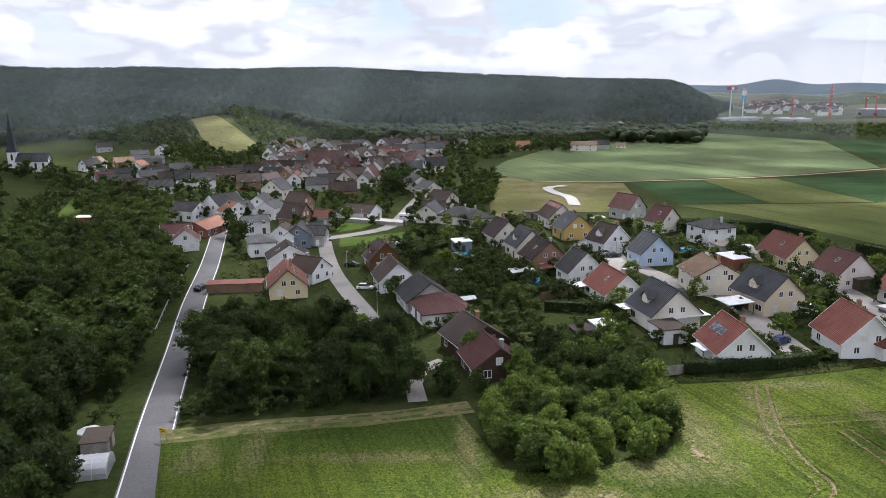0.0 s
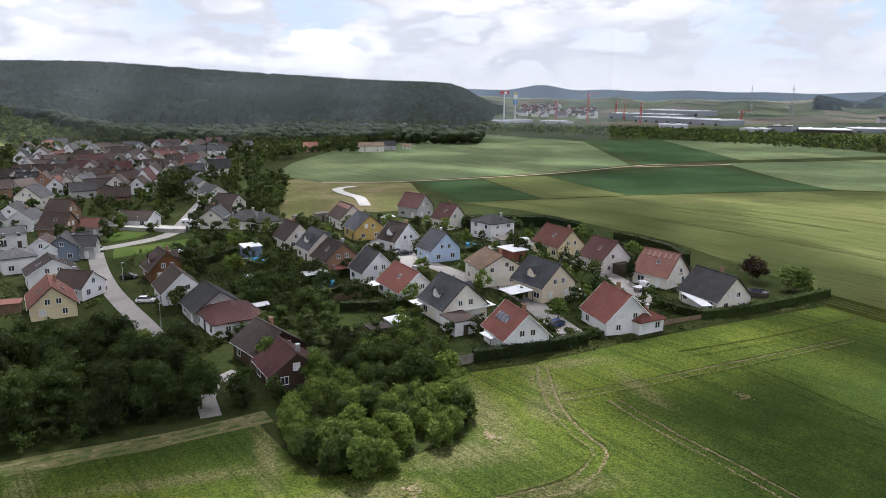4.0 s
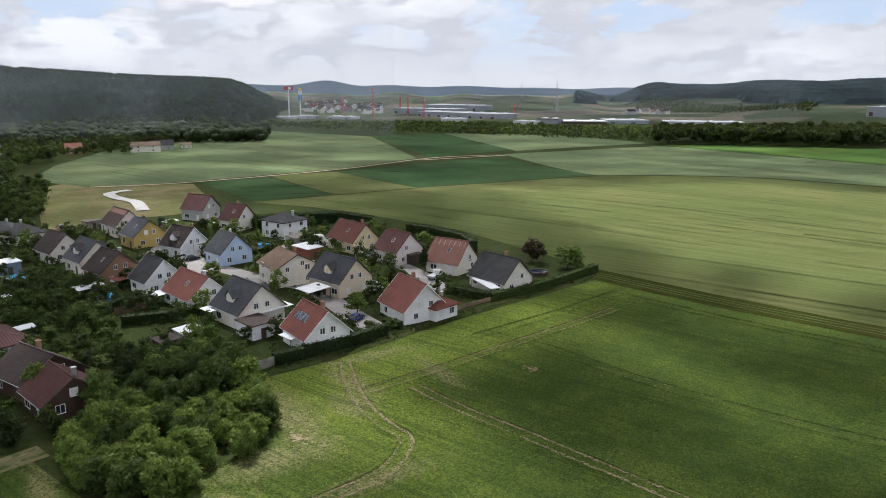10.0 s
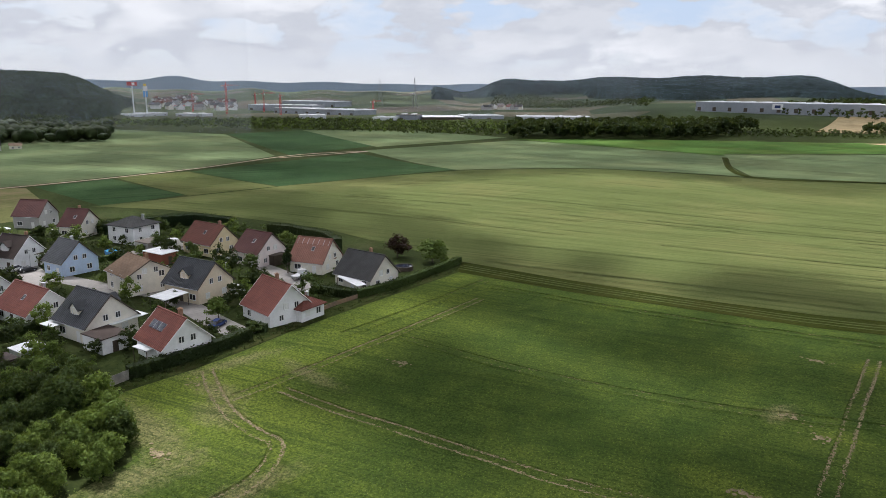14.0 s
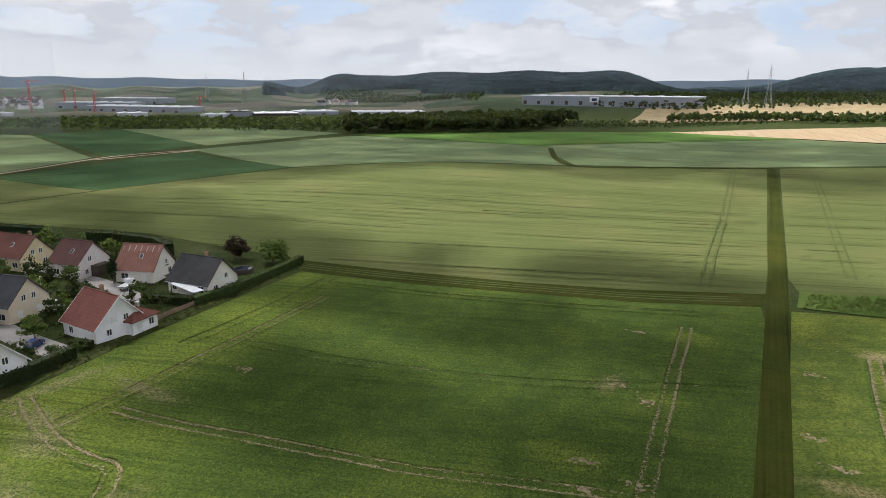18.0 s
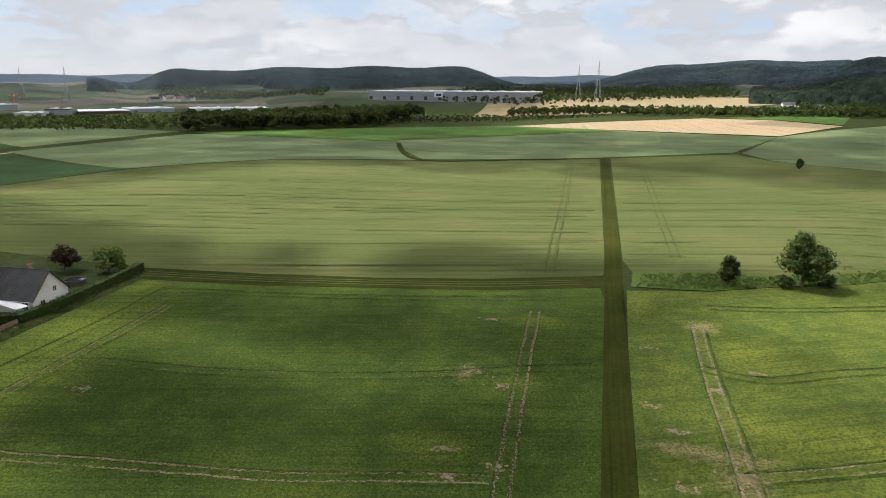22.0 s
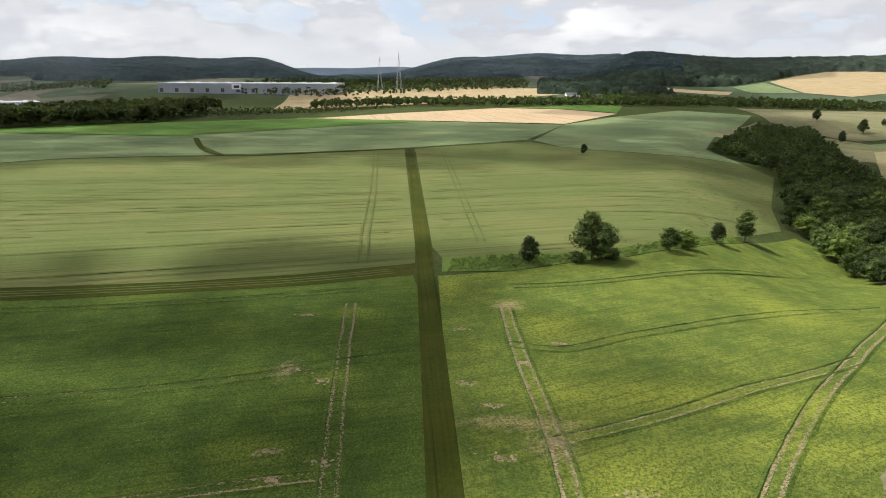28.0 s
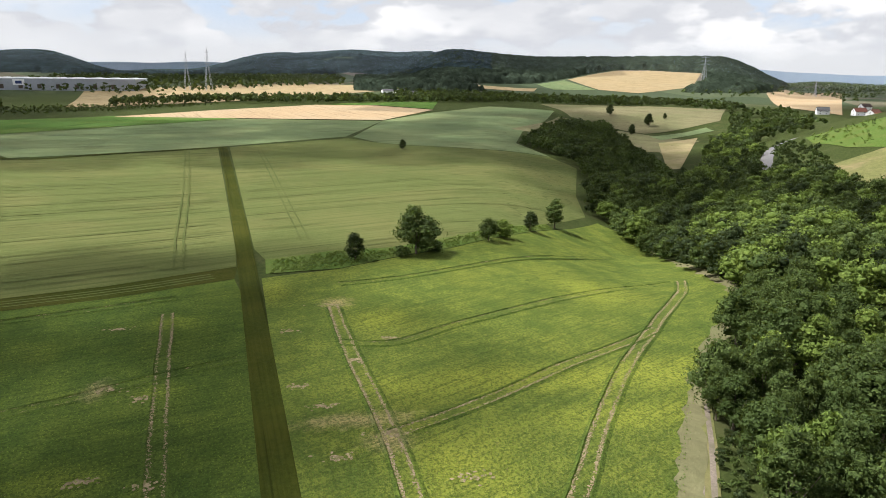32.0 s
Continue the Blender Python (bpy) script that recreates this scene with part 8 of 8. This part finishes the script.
# ---- far works, masts and lines ----
HALLGREY = surface("hall_cladding", (0.26, 0.28, 0.31), (0.3, 0.32, 0.35), 0.2, (0.23, 0.25, 0.28), 0.02, rough=0.5, bump_h=0)
HALLROOF = surface("hall_pale_cladding", (0.55, 0.57, 0.6), (0.48, 0.5, 0.53), 0.2, (0.42, 0.44, 0.47), 0.02, rough=0.5, bump_h=0)
LATTICE = surface("lattice_steel", (0.2, 0.21, 0.22), (0.26, 0.27, 0.28), 1, rough=0.5, bump_h=0)


def hall(x, y, turn, L, W, h, wall, roof, label, sign=False):
    root = thing("industrial_hall", pose(x, y, ground_z(x, y), 0, 0, turn), label, "hall", "industrial halls")
    part("wall", stack_mesh("wall", [(L / 2, W / 2, -4), (L / 2, W / 2, h)], wall), root)
    part("roof", stack_mesh("roof", [(L / 2 + 0.5, W / 2 + 0.5, h), (L / 2 + 0.5, W / 2 + 0.5, h + 1.0)], roof), root)
    n = int(L / 14)
    bay = stack_mesh("gate", [(3.2, 0.2, 0.3), (3.2, 0.2, h * 0.45)], DARKTRIM)
    for i in range(n):
        if i % 2 == 0:
            part("gate", bay, root, m=pose(-L / 2 + (i + 0.5) * L / n, -W / 2 - 0.1, 0))
            part("gate", bay, root, m=pose(-L / 2 + (i + 0.5) * L / n, W / 2 + 0.1, 0))
    for i in range(max(2, n // 2)):
        part("roof_light", stack_mesh("roof_light", [(2.5, W * 0.35, h + 1.0), (2.2, W * 0.33, h + 2.2)], PALE), root, m=pose(-L / 2 + (i + 0.5) * L / max(2, n // 2), 0, 0))
    if sign:
        for yy in (-W / 2 - 0.6, W / 2 + 0.6):
            part("sign_panel", stack_mesh("sign_panel", [(9, 0.4, h * 0.35), (9, 0.4, h * 0.95)], PAINTS["white"]), root, "white sign panel with a blue block", pose(-L * 0.05, yy, 0))
            part("sign_block", stack_mesh("sign_block", [(5, 0.6, h * 0.5), (5, 0.6, h * 0.8)], PAINTS["navy"]), root, "plain blue block", pose(-L * 0.05, yy, 0))


def sign_mast(x, y, h, tone=None):
    root = thing("sign_mast", pose(x, y, ground_z(x, y), 0, 0, -20), "tall advertising mast with a plain %s panel" % ("blue" if tone else "red"), "sign mast", "advertising masts")
    part("pole", Shape().tube((0, 0, 0), (0, 0, h - 3), 1.3, 0.9, PALE, 10).mesh("pole"), root)
    if tone:
        part("panel", stack_mesh("panel", [(3.6, 0.8, h - 9), (3.6, 0.8, h - 1)], PAINTS["white"]), root)
        part("panel", stack_mesh("panel", [(3.8, 0.8, h - 19), (3.8, 0.8, h - 9.5)], LAKE), root, "plain blue panel")
        part("panel", stack_mesh("panel", [(2.2, 0.8, h - 0.5), (2.2, 0.8, h + 3)], YELLOW), root, "plain yellow panel")
    else:
        part("panel", stack_mesh("panel", [(8, 0.9, h - 6), (8, 0.9, h)], REDPAINT), root, "plain red panel")
        part("panel", stack_mesh("panel", [(2.2, 1.0, h - 5), (2.2, 1.0, h - 1)], PAINTS["white"]), root, "plain white block", pose(2.0, 0, 0))


def sign_mast_blue(x, y, h):
    sign_mast(x, y, h, True)


def crane(x, y, h):
    rng = random.Random(int(x + y))
    root = thing("tower_crane", pose(x, y, ground_z(x, y), 0, 0, rng.uniform(-40, 40)), "red lattice tower crane on a building site", "crane", "tower cranes")
    m = Shape()
    for s in (-1, 1):
        for t in (-1, 1):
            m.tube((s * 1.1, t * 1.1, 0), (s * 1.1, t * 1.1, h * 0.86), 0.35, 0.35, REDPAINT, 4)
    for k in range(int(h / 5)):
        z = k * 4.3
        m.tube((-1.1, -1.1, z), (1.1, -1.1, z + 4.3), 0.22, 0.22, REDPAINT, 4).tube((-1.1, 1.1, z), (1.1, 1.1, z + 4.3), 0.22, 0.22, REDPAINT, 4)
    part("mast", m.mesh("mast"), root)
    j = Shape()
    z, reach = h * 0.86, h * 0.55
    j.tube((0, -0.7, z), (reach, -0.7, z), 0.3, 0.2, REDPAINT, 4).tube((0, 0.7, z), (reach, 0.7, z), 0.3, 0.2, REDPAINT, 4).tube((0, 0, z + 1.8), (reach, 0, z + 1.4), 0.3, 0.2, REDPAINT, 4)
    part("jib", j.mesh("jib"), root)
    part("counter_jib", Shape().box(-reach * 0.35, -0.8, z - 0.2, 0, 0.8, z + 0.4, REDPAINT).mesh("counter_jib"), root)
    part("counterweight", Shape().box(-reach * 0.35, -1.0, z - 2.5, -reach * 0.25, 1.0, z, CONCRETE).mesh("counterweight"), root)
    part("tower_top", Shape().tube((0, 0, z), (0, 0, h), 0.9, 0.25, REDPAINT, 4).mesh("tower_top"), root)
    part("cab", Shape().box(0.8, -1.8, z - 2.6, 2.6, -0.4, z - 0.4, PALE).mesh("cab"), root)


def pylon(x, y, h):
    root = thing("pylon", pose(x, y, ground_z(x, y) - 0.5, 0, 0, 25), "tall grey lattice power pylon", "pylon", "power pylons")
    m = Shape()
    w = h * 0.075
    for s in (-1, 1):
        for t in (-1, 1):
            m.tube((s * w, t * w, 0), (s * w * 0.3, t * w * 0.3, h * 0.6), 0.32, 0.24, LATTICE, 4)
            m.tube((s * w * 0.3, t * w * 0.3, h * 0.6), (0, 0, h), 0.24, 0.12, LATTICE, 4)
    for k in range(6):
        z0, z1 = h * 0.1 * k, h * 0.1 * (k + 1)
        a, b = w * (1 - 0.7 * z0 / (h * 0.6)), w * (1 - 0.7 * z1 / (h * 0.6))
        for t in (-1, 1):
            m.tube((-a, t * a, z0), (b, t * b, z1), 0.16, 0.16, LATTICE, 4).tube((a, t * a, z0), (-b, t * b, z1), 0.16, 0.16, LATTICE, 4)
    part("tower", m.mesh("tower"), root)
    for z, r in ((0.62, 0.17), (0.74, 0.22), (0.86, 0.15)):
        part("crossarm", Shape().tube((-h * r, 0, h * z), (h * r, 0, h * z), 0.25, 0.25, LATTICE, 4).tube((-h * r, 0, h * z), (0, 0, h * (z + 0.05)), 0.15, 0.15, LATTICE, 4).tube((h * r, 0, h * z), (0, 0, h * (z + 0.05)), 0.15, 0.15, LATTICE, 4).mesh("crossarm"), root)


def far_town(poly, count, seed):
    """A distant settlement: small gabled houses, joined."""
    rng = random.Random(seed)
    lo, hi = np.min(poly, 0), np.max(poly, 0)
    s = Shape()
    made = 0
    while made < count:
        x, y = rng.uniform(lo[0], hi[0]), rng.uniform(lo[1], hi[1])
        if not inside([x], [y], poly)[0]:
            continue
        made += 1
        a, b, he, hr = rng.uniform(6, 11), rng.uniform(5, 8), rng.uniform(5, 8), 0
        hr = he + b * 0.8
        t = rng.uniform(0, 3.14)
        c, d, z = math.cos(t), math.sin(t), ground_z(x, y)
        pt = lambda u, v, w: (x + u * c - v * d, y + u * d + v * c, z + w)
        s.add([pt(-a, -b, -2), pt(a, -b, -2), pt(a, b, -2), pt(-a, b, -2), pt(-a, -b, he), pt(a, -b, he), pt(a, b, he), pt(-a, b, he), pt(-a, 0, hr), pt(a, 0, hr)],
              [(0, 1, 5, 4), (2, 3, 7, 6), (1, 2, 6, 9, 5), (3, 0, 4, 8, 7)], WALL[rng.choice(("white", "white", "cream", "grey"))])
        s.add([pt(-a - 0.5, -b - 0.6, he - 0.5), pt(a + 0.5, -b - 0.6, he - 0.5), pt(a + 0.5, 0, hr + 0.2), pt(-a - 0.5, 0, hr + 0.2), pt(-a - 0.5, b + 0.6, he - 0.5), pt(a + 0.5, b + 0.6, he - 0.5)], [(0, 1, 2, 3), (3, 2, 5, 4)], ROOF[rng.choice(("redbrown", "brown", "darkgrey", "grey", "maroon"))])
    tagged(new("far_town", s.mesh("far_town")), "distant town of small pale houses with red roofs", "town", kind="stuff")


def far_hills():
    """Plain hills on the horizon, behind everything else; the blue of haze is painted into their colour."""
    m = surface("hazed_hills", (0.2, 0.26, 0.34), (0.23, 0.29, 0.37), 0.004, bump_h=0)
    az = np.radians(np.arange(-60, 150, 0.5))
    deg = np.degrees(az)
    top = 84 - 34 * bump(deg, 106, 118) + 5 * np.sin(deg * 0.4) + 3 * np.sin(deg * 1.1) + 36 * np.exp(-(((deg - 24.8) / 1.9) ** 2)) + 12 * np.exp(-(((deg - 29) / 2) ** 2)) + 40 * np.exp(-(((deg - 122.5) / 3.4) ** 2))
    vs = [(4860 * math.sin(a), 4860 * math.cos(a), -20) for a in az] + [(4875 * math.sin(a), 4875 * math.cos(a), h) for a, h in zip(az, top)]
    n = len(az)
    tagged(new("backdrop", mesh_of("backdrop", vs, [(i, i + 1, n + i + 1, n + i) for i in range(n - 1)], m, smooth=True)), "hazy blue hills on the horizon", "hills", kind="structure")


def crop_tufts(poly, seed):
    """Single plants standing in the pea crop, none in the wheel tracks."""
    pts, rng = scatter(poly, 0.5, seed)
    worn = {(round(x / 0.6), round(y / 0.6)) for x, y in TRACK_POINTS}
    cell = np.round(pts / 0.6).astype(int)
    keep = (np.hypot(pts[:, 0], pts[:, 1]) < 75 + 90 * rng.random(len(pts)) ** 2) & np.array([(i, j) not in worn for i, j in map(tuple, cell)])
    pts = pts[keep]
    n = len(pts)
    vs, fs = [], []
    for k in range(2):
        a = rng.uniform(0, math.tau, n)
        s = rng.uniform(0.06, 0.12, n)
        lean = rng.uniform(0.16, 0.32, n)
        hgt = rng.uniform(0.06, 0.18, n)
        dx, dy = np.cos(a), np.sin(a)
        root_ = np.stack([pts[:, 0] - dx * lean * 0.5, pts[:, 1] - dy * lean * 0.5, np.full(n, 0.17 if seed > 1 else 0.115)], 1)
        tip = root_ + np.stack([dx * lean, dy * lean, hgt * 0.6], 1)
        side = np.stack([-dy * s, dx * s, 0 * s], 1)
        mid = root_ + np.stack([dx * lean * 0.5, dy * lean * 0.5, hgt], 1)
        vs.append(np.stack([root_, mid - side, tip, mid + side], 1).reshape(-1, 3))
        fs.append(np.arange(4 * n).reshape(-1, 4) + 4 * n * k)
    fast_mesh("pea_plants", np.concatenate(vs), np.concatenate(fs), np.zeros((0, 3), int), CROP["peaplant"], "low green pea plants covering the field", "crop")


car(-18.8, 165.4, -10, "white")
car(-2.4, 143.5, 5, "black")
car(47.0, 201.0, 20, "white")
car(45.3, 206.7, 20, "silver")
car(48.8, 198.0, 10, "black")
car(33.1, 243.5, 30, "darkred")
car(69.4, 243.4, -60, "white")
car(90.3, 175.6, -15, "silver")
car(-37.3, 225.9, -70, "silver")
car(-30.7, 178.4, 0, "black")
car(-31.3, 179.6, 5, "black")
car(63.0, 125.7, 30, "navy")
car(-25.1, 189.1, 5, "black")
car(-63.2, 323.9, 10, "silver")
car(-105.9, 290.1, 0, "silver")
car(24.5, 267.7, 10, "black")
car(-12.4, 167.9, 5, "silver")
car(-58.9, 166.2, 80, "black")
camper(87.1, 199.5, -12)
camper(-12.9, 259.4, -20)
pickup(95.5, 145.5, 25)
trailer(76.8, 143.1, -78)
shelter(61.8, 144.7, -78, 5.5, 6.0, 2.7, PALE, "pale sheet carport roof on slender posts")
shelter(47.2, 118.1, -78, 4.0, 6.0, 2.5, PALE, "white patio roof on slender posts")
shelter(47.8, 135.3, -78, 5.0, 9.0, 2.8, PALE, "cream sheet roof over a terrace")
shelter(39.5, 141.9, -78, 4.0, 6.0, 2.6, METAL, "grey glazed patio roof on posts")
shelter(98.2, 128.3, -8, 2.6, 9.5, 2.3, PALE, "white awning roof along the house")
shelter(97.0, 188.4, -78, 4.0, 5.5, 2.6, PALE, "pale carport roof beside the house")
shelter(19.8, 174.1, -78, 4.5, 6.0, 2.4, PALE, "white canopy over a terrace")
shelter(28.1, 178.4, -78, 4.5, 5.5, 2.4, ROOF["red"], "red-roofed wooden pergola beside the buildings")
shelter(33.8, 160.3, -78, 4.0, 7.0, 2.4, METAL, "grey glazed conservatory roof")
shelter(37.5, 154.5, -78, 3.0, 5.0, 2.3, DARKTRIM, "dark awning over a terrace")
shelter(99.9, 154.0, -78, 3.0, 4.0, 2.4, WALL["grey"], "grey flat porch roof")
shelter(-13.9, 209.0, -78, 4.0, 5.0, 2.4, PALE, "white canopy beside the house")
shelter(3.7, 148.3, -78, 3.0, 7.0, 2.4, PALE, "pale terrace canopy beside the buildings")
shed(81.4, 200.0, -78, 6.0, 6.0, 3.0, WALL["grey"], DARKTRIM, "grey flat-roofed garage beside the buildings")
shed(42.7, 128.5, -78, 6.0, 5.0, 2.8, WALL["white"], ROOF["brown"], "white flat-roofed outbuilding beside the buildings")
shed(31.0, 132.0, -78, 4.0, 4.0, 2.2, METAL, PALE, "small grey garden shed")
shed(26.1, 128.0, -78, 4.0, 3.4, 2.4, DARKTRIM, ROOF["darkbrown"], "dark wooden garden shed")
shed(77.9, 185.6, -78, 8.0, 5.0, 2.9, WALL["redplank"], PALE, "red-walled flat-roofed garage beside the buildings")
shed(52.0, 207.4, -78, 8.0, 6.0, 3.0, WALL["white"], DARKTRIM, "white flat-roofed annex beside the buildings")
shed(5.5, 208.7, -78, 6.0, 5.0, 3.0, WALL["bluegrey"], PALE, "pale garden house with a flat roof")
shed(99.1, 163.0, -78, 4.0, 4.0, 2.6, DARKTRIM, DARKTRIM, "dark flat-roofed carport shed")
shed(104.3, 149.8, -78, 7.0, 5.0, 2.8, WALL["cream"], ROOF["salmon"], "cream garage with a red roof")
shed(33.0, 263.5, -78, 4.0, 5.0, 2.6, GREYWOOD, DARKTRIM, "grey garden shed beside the buildings")
shed(54.8, 249.2, -78, 4.0, 5.0, 2.6, GREYWOOD, PALE, "small flat-roofed garden shed")
shed(-50.0, 165.0, 6, 13.0, 3.4, 2.1, WOOD, ROOF["redbrown"], "long low red-roofed shed")
shed(-6.6, 160.7, -78, 4.0, 5.0, 2.4, WALL["white"], PALE, "small white garage beside the buildings")
shed(-45.9, 86.3, 12, 3.2, 4.0, 2.2, GREYWOOD, DARKTRIM, "grey garden hut with roof windows")
shed(-88.5, 174.2, -60, 7.0, 5.0, 3.0, DARKTRIM, DARKTRIM, "dark wooden hut among the trees")
shed(-132.3, 242.2, 0, 6.0, 4.0, 2.5, WALL["grey"], PALE, "low pale hut with a flat roof")
shed(-132.5, 259.8, 0, 7.0, 4.0, 2.5, WALL["redplank"], PALE, "low hut with a pale roof")
shed(-55.8, 252.1, 0, 5.0, 4.0, 2.6, WALL["grey"], DARKTRIM, "grey outbuilding beside the buildings")
shed(-25.6, 256.4, -25, 26.0, 4.0, 1.2, CONCRETE, CONCRETE, "low concrete enclosure wall")
pool(21.9, 169.0, 3.0, 1.2)
pool(120.1, 134.4, 2.4, 1.1, True)
pool(72.3, 204.3, 2.2, 1.0)
basin(7.0, 202.5, -70, 7, 3.6)
parasol(3.9, 176.3)
parasol(-47.9, 88.3)
tunnel(-45.5, 80.8, 12)
lamp(-39.8, 225.9)
lamp(-25.9, 185.4)
lamp(-14.2, 146.0)
lamp(-29.8, 256.5)
lamp(50.1, 200.0)
lamp(80.2, 154.1)
town_sign(-38.3, 89.0, -20, "yellow")
town_sign(-39.0, 95.8, -20, "white")
rail([(-54, 134), (-60, 158), (-66, 185), (-68, 197)])
plank_fence([(35, 110), (39, 111), (42, 112)])
plank_fence([(84, 120), (88, 121), (95, 122)], 1.0, WOOD)
plank_fence([(22, 155), (27, 157), (31, 159)], 1.8, WOOD)
church(-234.4, 408.7, 12)
hall(820, 1148, -81, 217, 60, 9, HALLGREY, HALLROOF, "long grey industrial hall with a pale roof edge")
hall(870, 1354, -61, 152, 60, 11, HALLGREY, HALLROOF, "long grey industrial hall with a pale roof edge")
hall(1063, 1516, -73, 163, 70, 12, HALLGREY, HALLROOF, "long grey industrial hall with a pale roof edge")
hall(668, 966, -26, 39, 30, 5, HALLROOF, PALE, "low white commercial hall")
hall(714, 838, -58, 33, 30, 4, HALLROOF, PALE, "low white commercial hall")
hall(762, 839, -60, 33, 30, 7, HALLGREY, DARKTRIM, "grey commercial block beside the buildings")
hall(811, 816, -38, 65, 60, 4, DARKTRIM, PALE, "low dark hall with a pale roof")
hall(895, 808, -36, 65, 60, 5, HALLGREY, PALE, "low hall with a broad white roof")
hall(989, 730, -51, 121, 60, 4, HALLROOF, PALE, "long low greenhouse roofs")
hall(500, 1223, 34, 109, 30, 4, HALLROOF, PALE, "low white service station")
hall(577, 1188, -62, 53, 30, 4, HALLROOF, PALE, "low white commercial hall")
hall(741, 1596, -12, 22, 12, 4, HALLROOF, REDPAINT, "low red-roofed shop beside the buildings")
hall(1374, 471, -88, 332, 110, 16, HALLGREY, HALLROOF, "huge grey logistics hall", True)
sign_mast(493, 1235, 56)
sign_mast_blue(519, 1245, 51)
crane(684, 1272, 62)
crane(790, 1314, 44)
crane(732, 1160, 40)
crane(873, 1062, 28)
crane(866, 1476, 38)
crane(682, 1408, 41)
pylon(1368, 225, 70)
pylon(1351, 186, 78)
pylon(1207, 1440, 73)
pylon(1163, 1261, 72)
pylon(1563, -891, 69)
pylon(1533, -1162, 41)
far_town([(655, 1554), (696, 1461), (783, 1421), (1086, 1971), (996, 2173), (903, 2107)], 90, 3)
far_town([(2856, 132), (2812, -31), (2918, -52), (2982, 117)], 22, 4)
far_town([(1225, 1093), (1307, 1055), (1501, 1212), (1473, 1305)], 12, 5)

far_hills()
crop_tufts([(-37, 86), (2, 97), (8, 80), (30, 85), (35, 105), (104, 118), (127, 121), (148, 43), (158, 19), (59, 6), (-4, 55), (-28, 63)], 1)
crop_tufts([(158, 12), (165, -6), (200, -58), (190, -106), (133, -87), (85, -52), (54, -33), (59, 1)], 2)
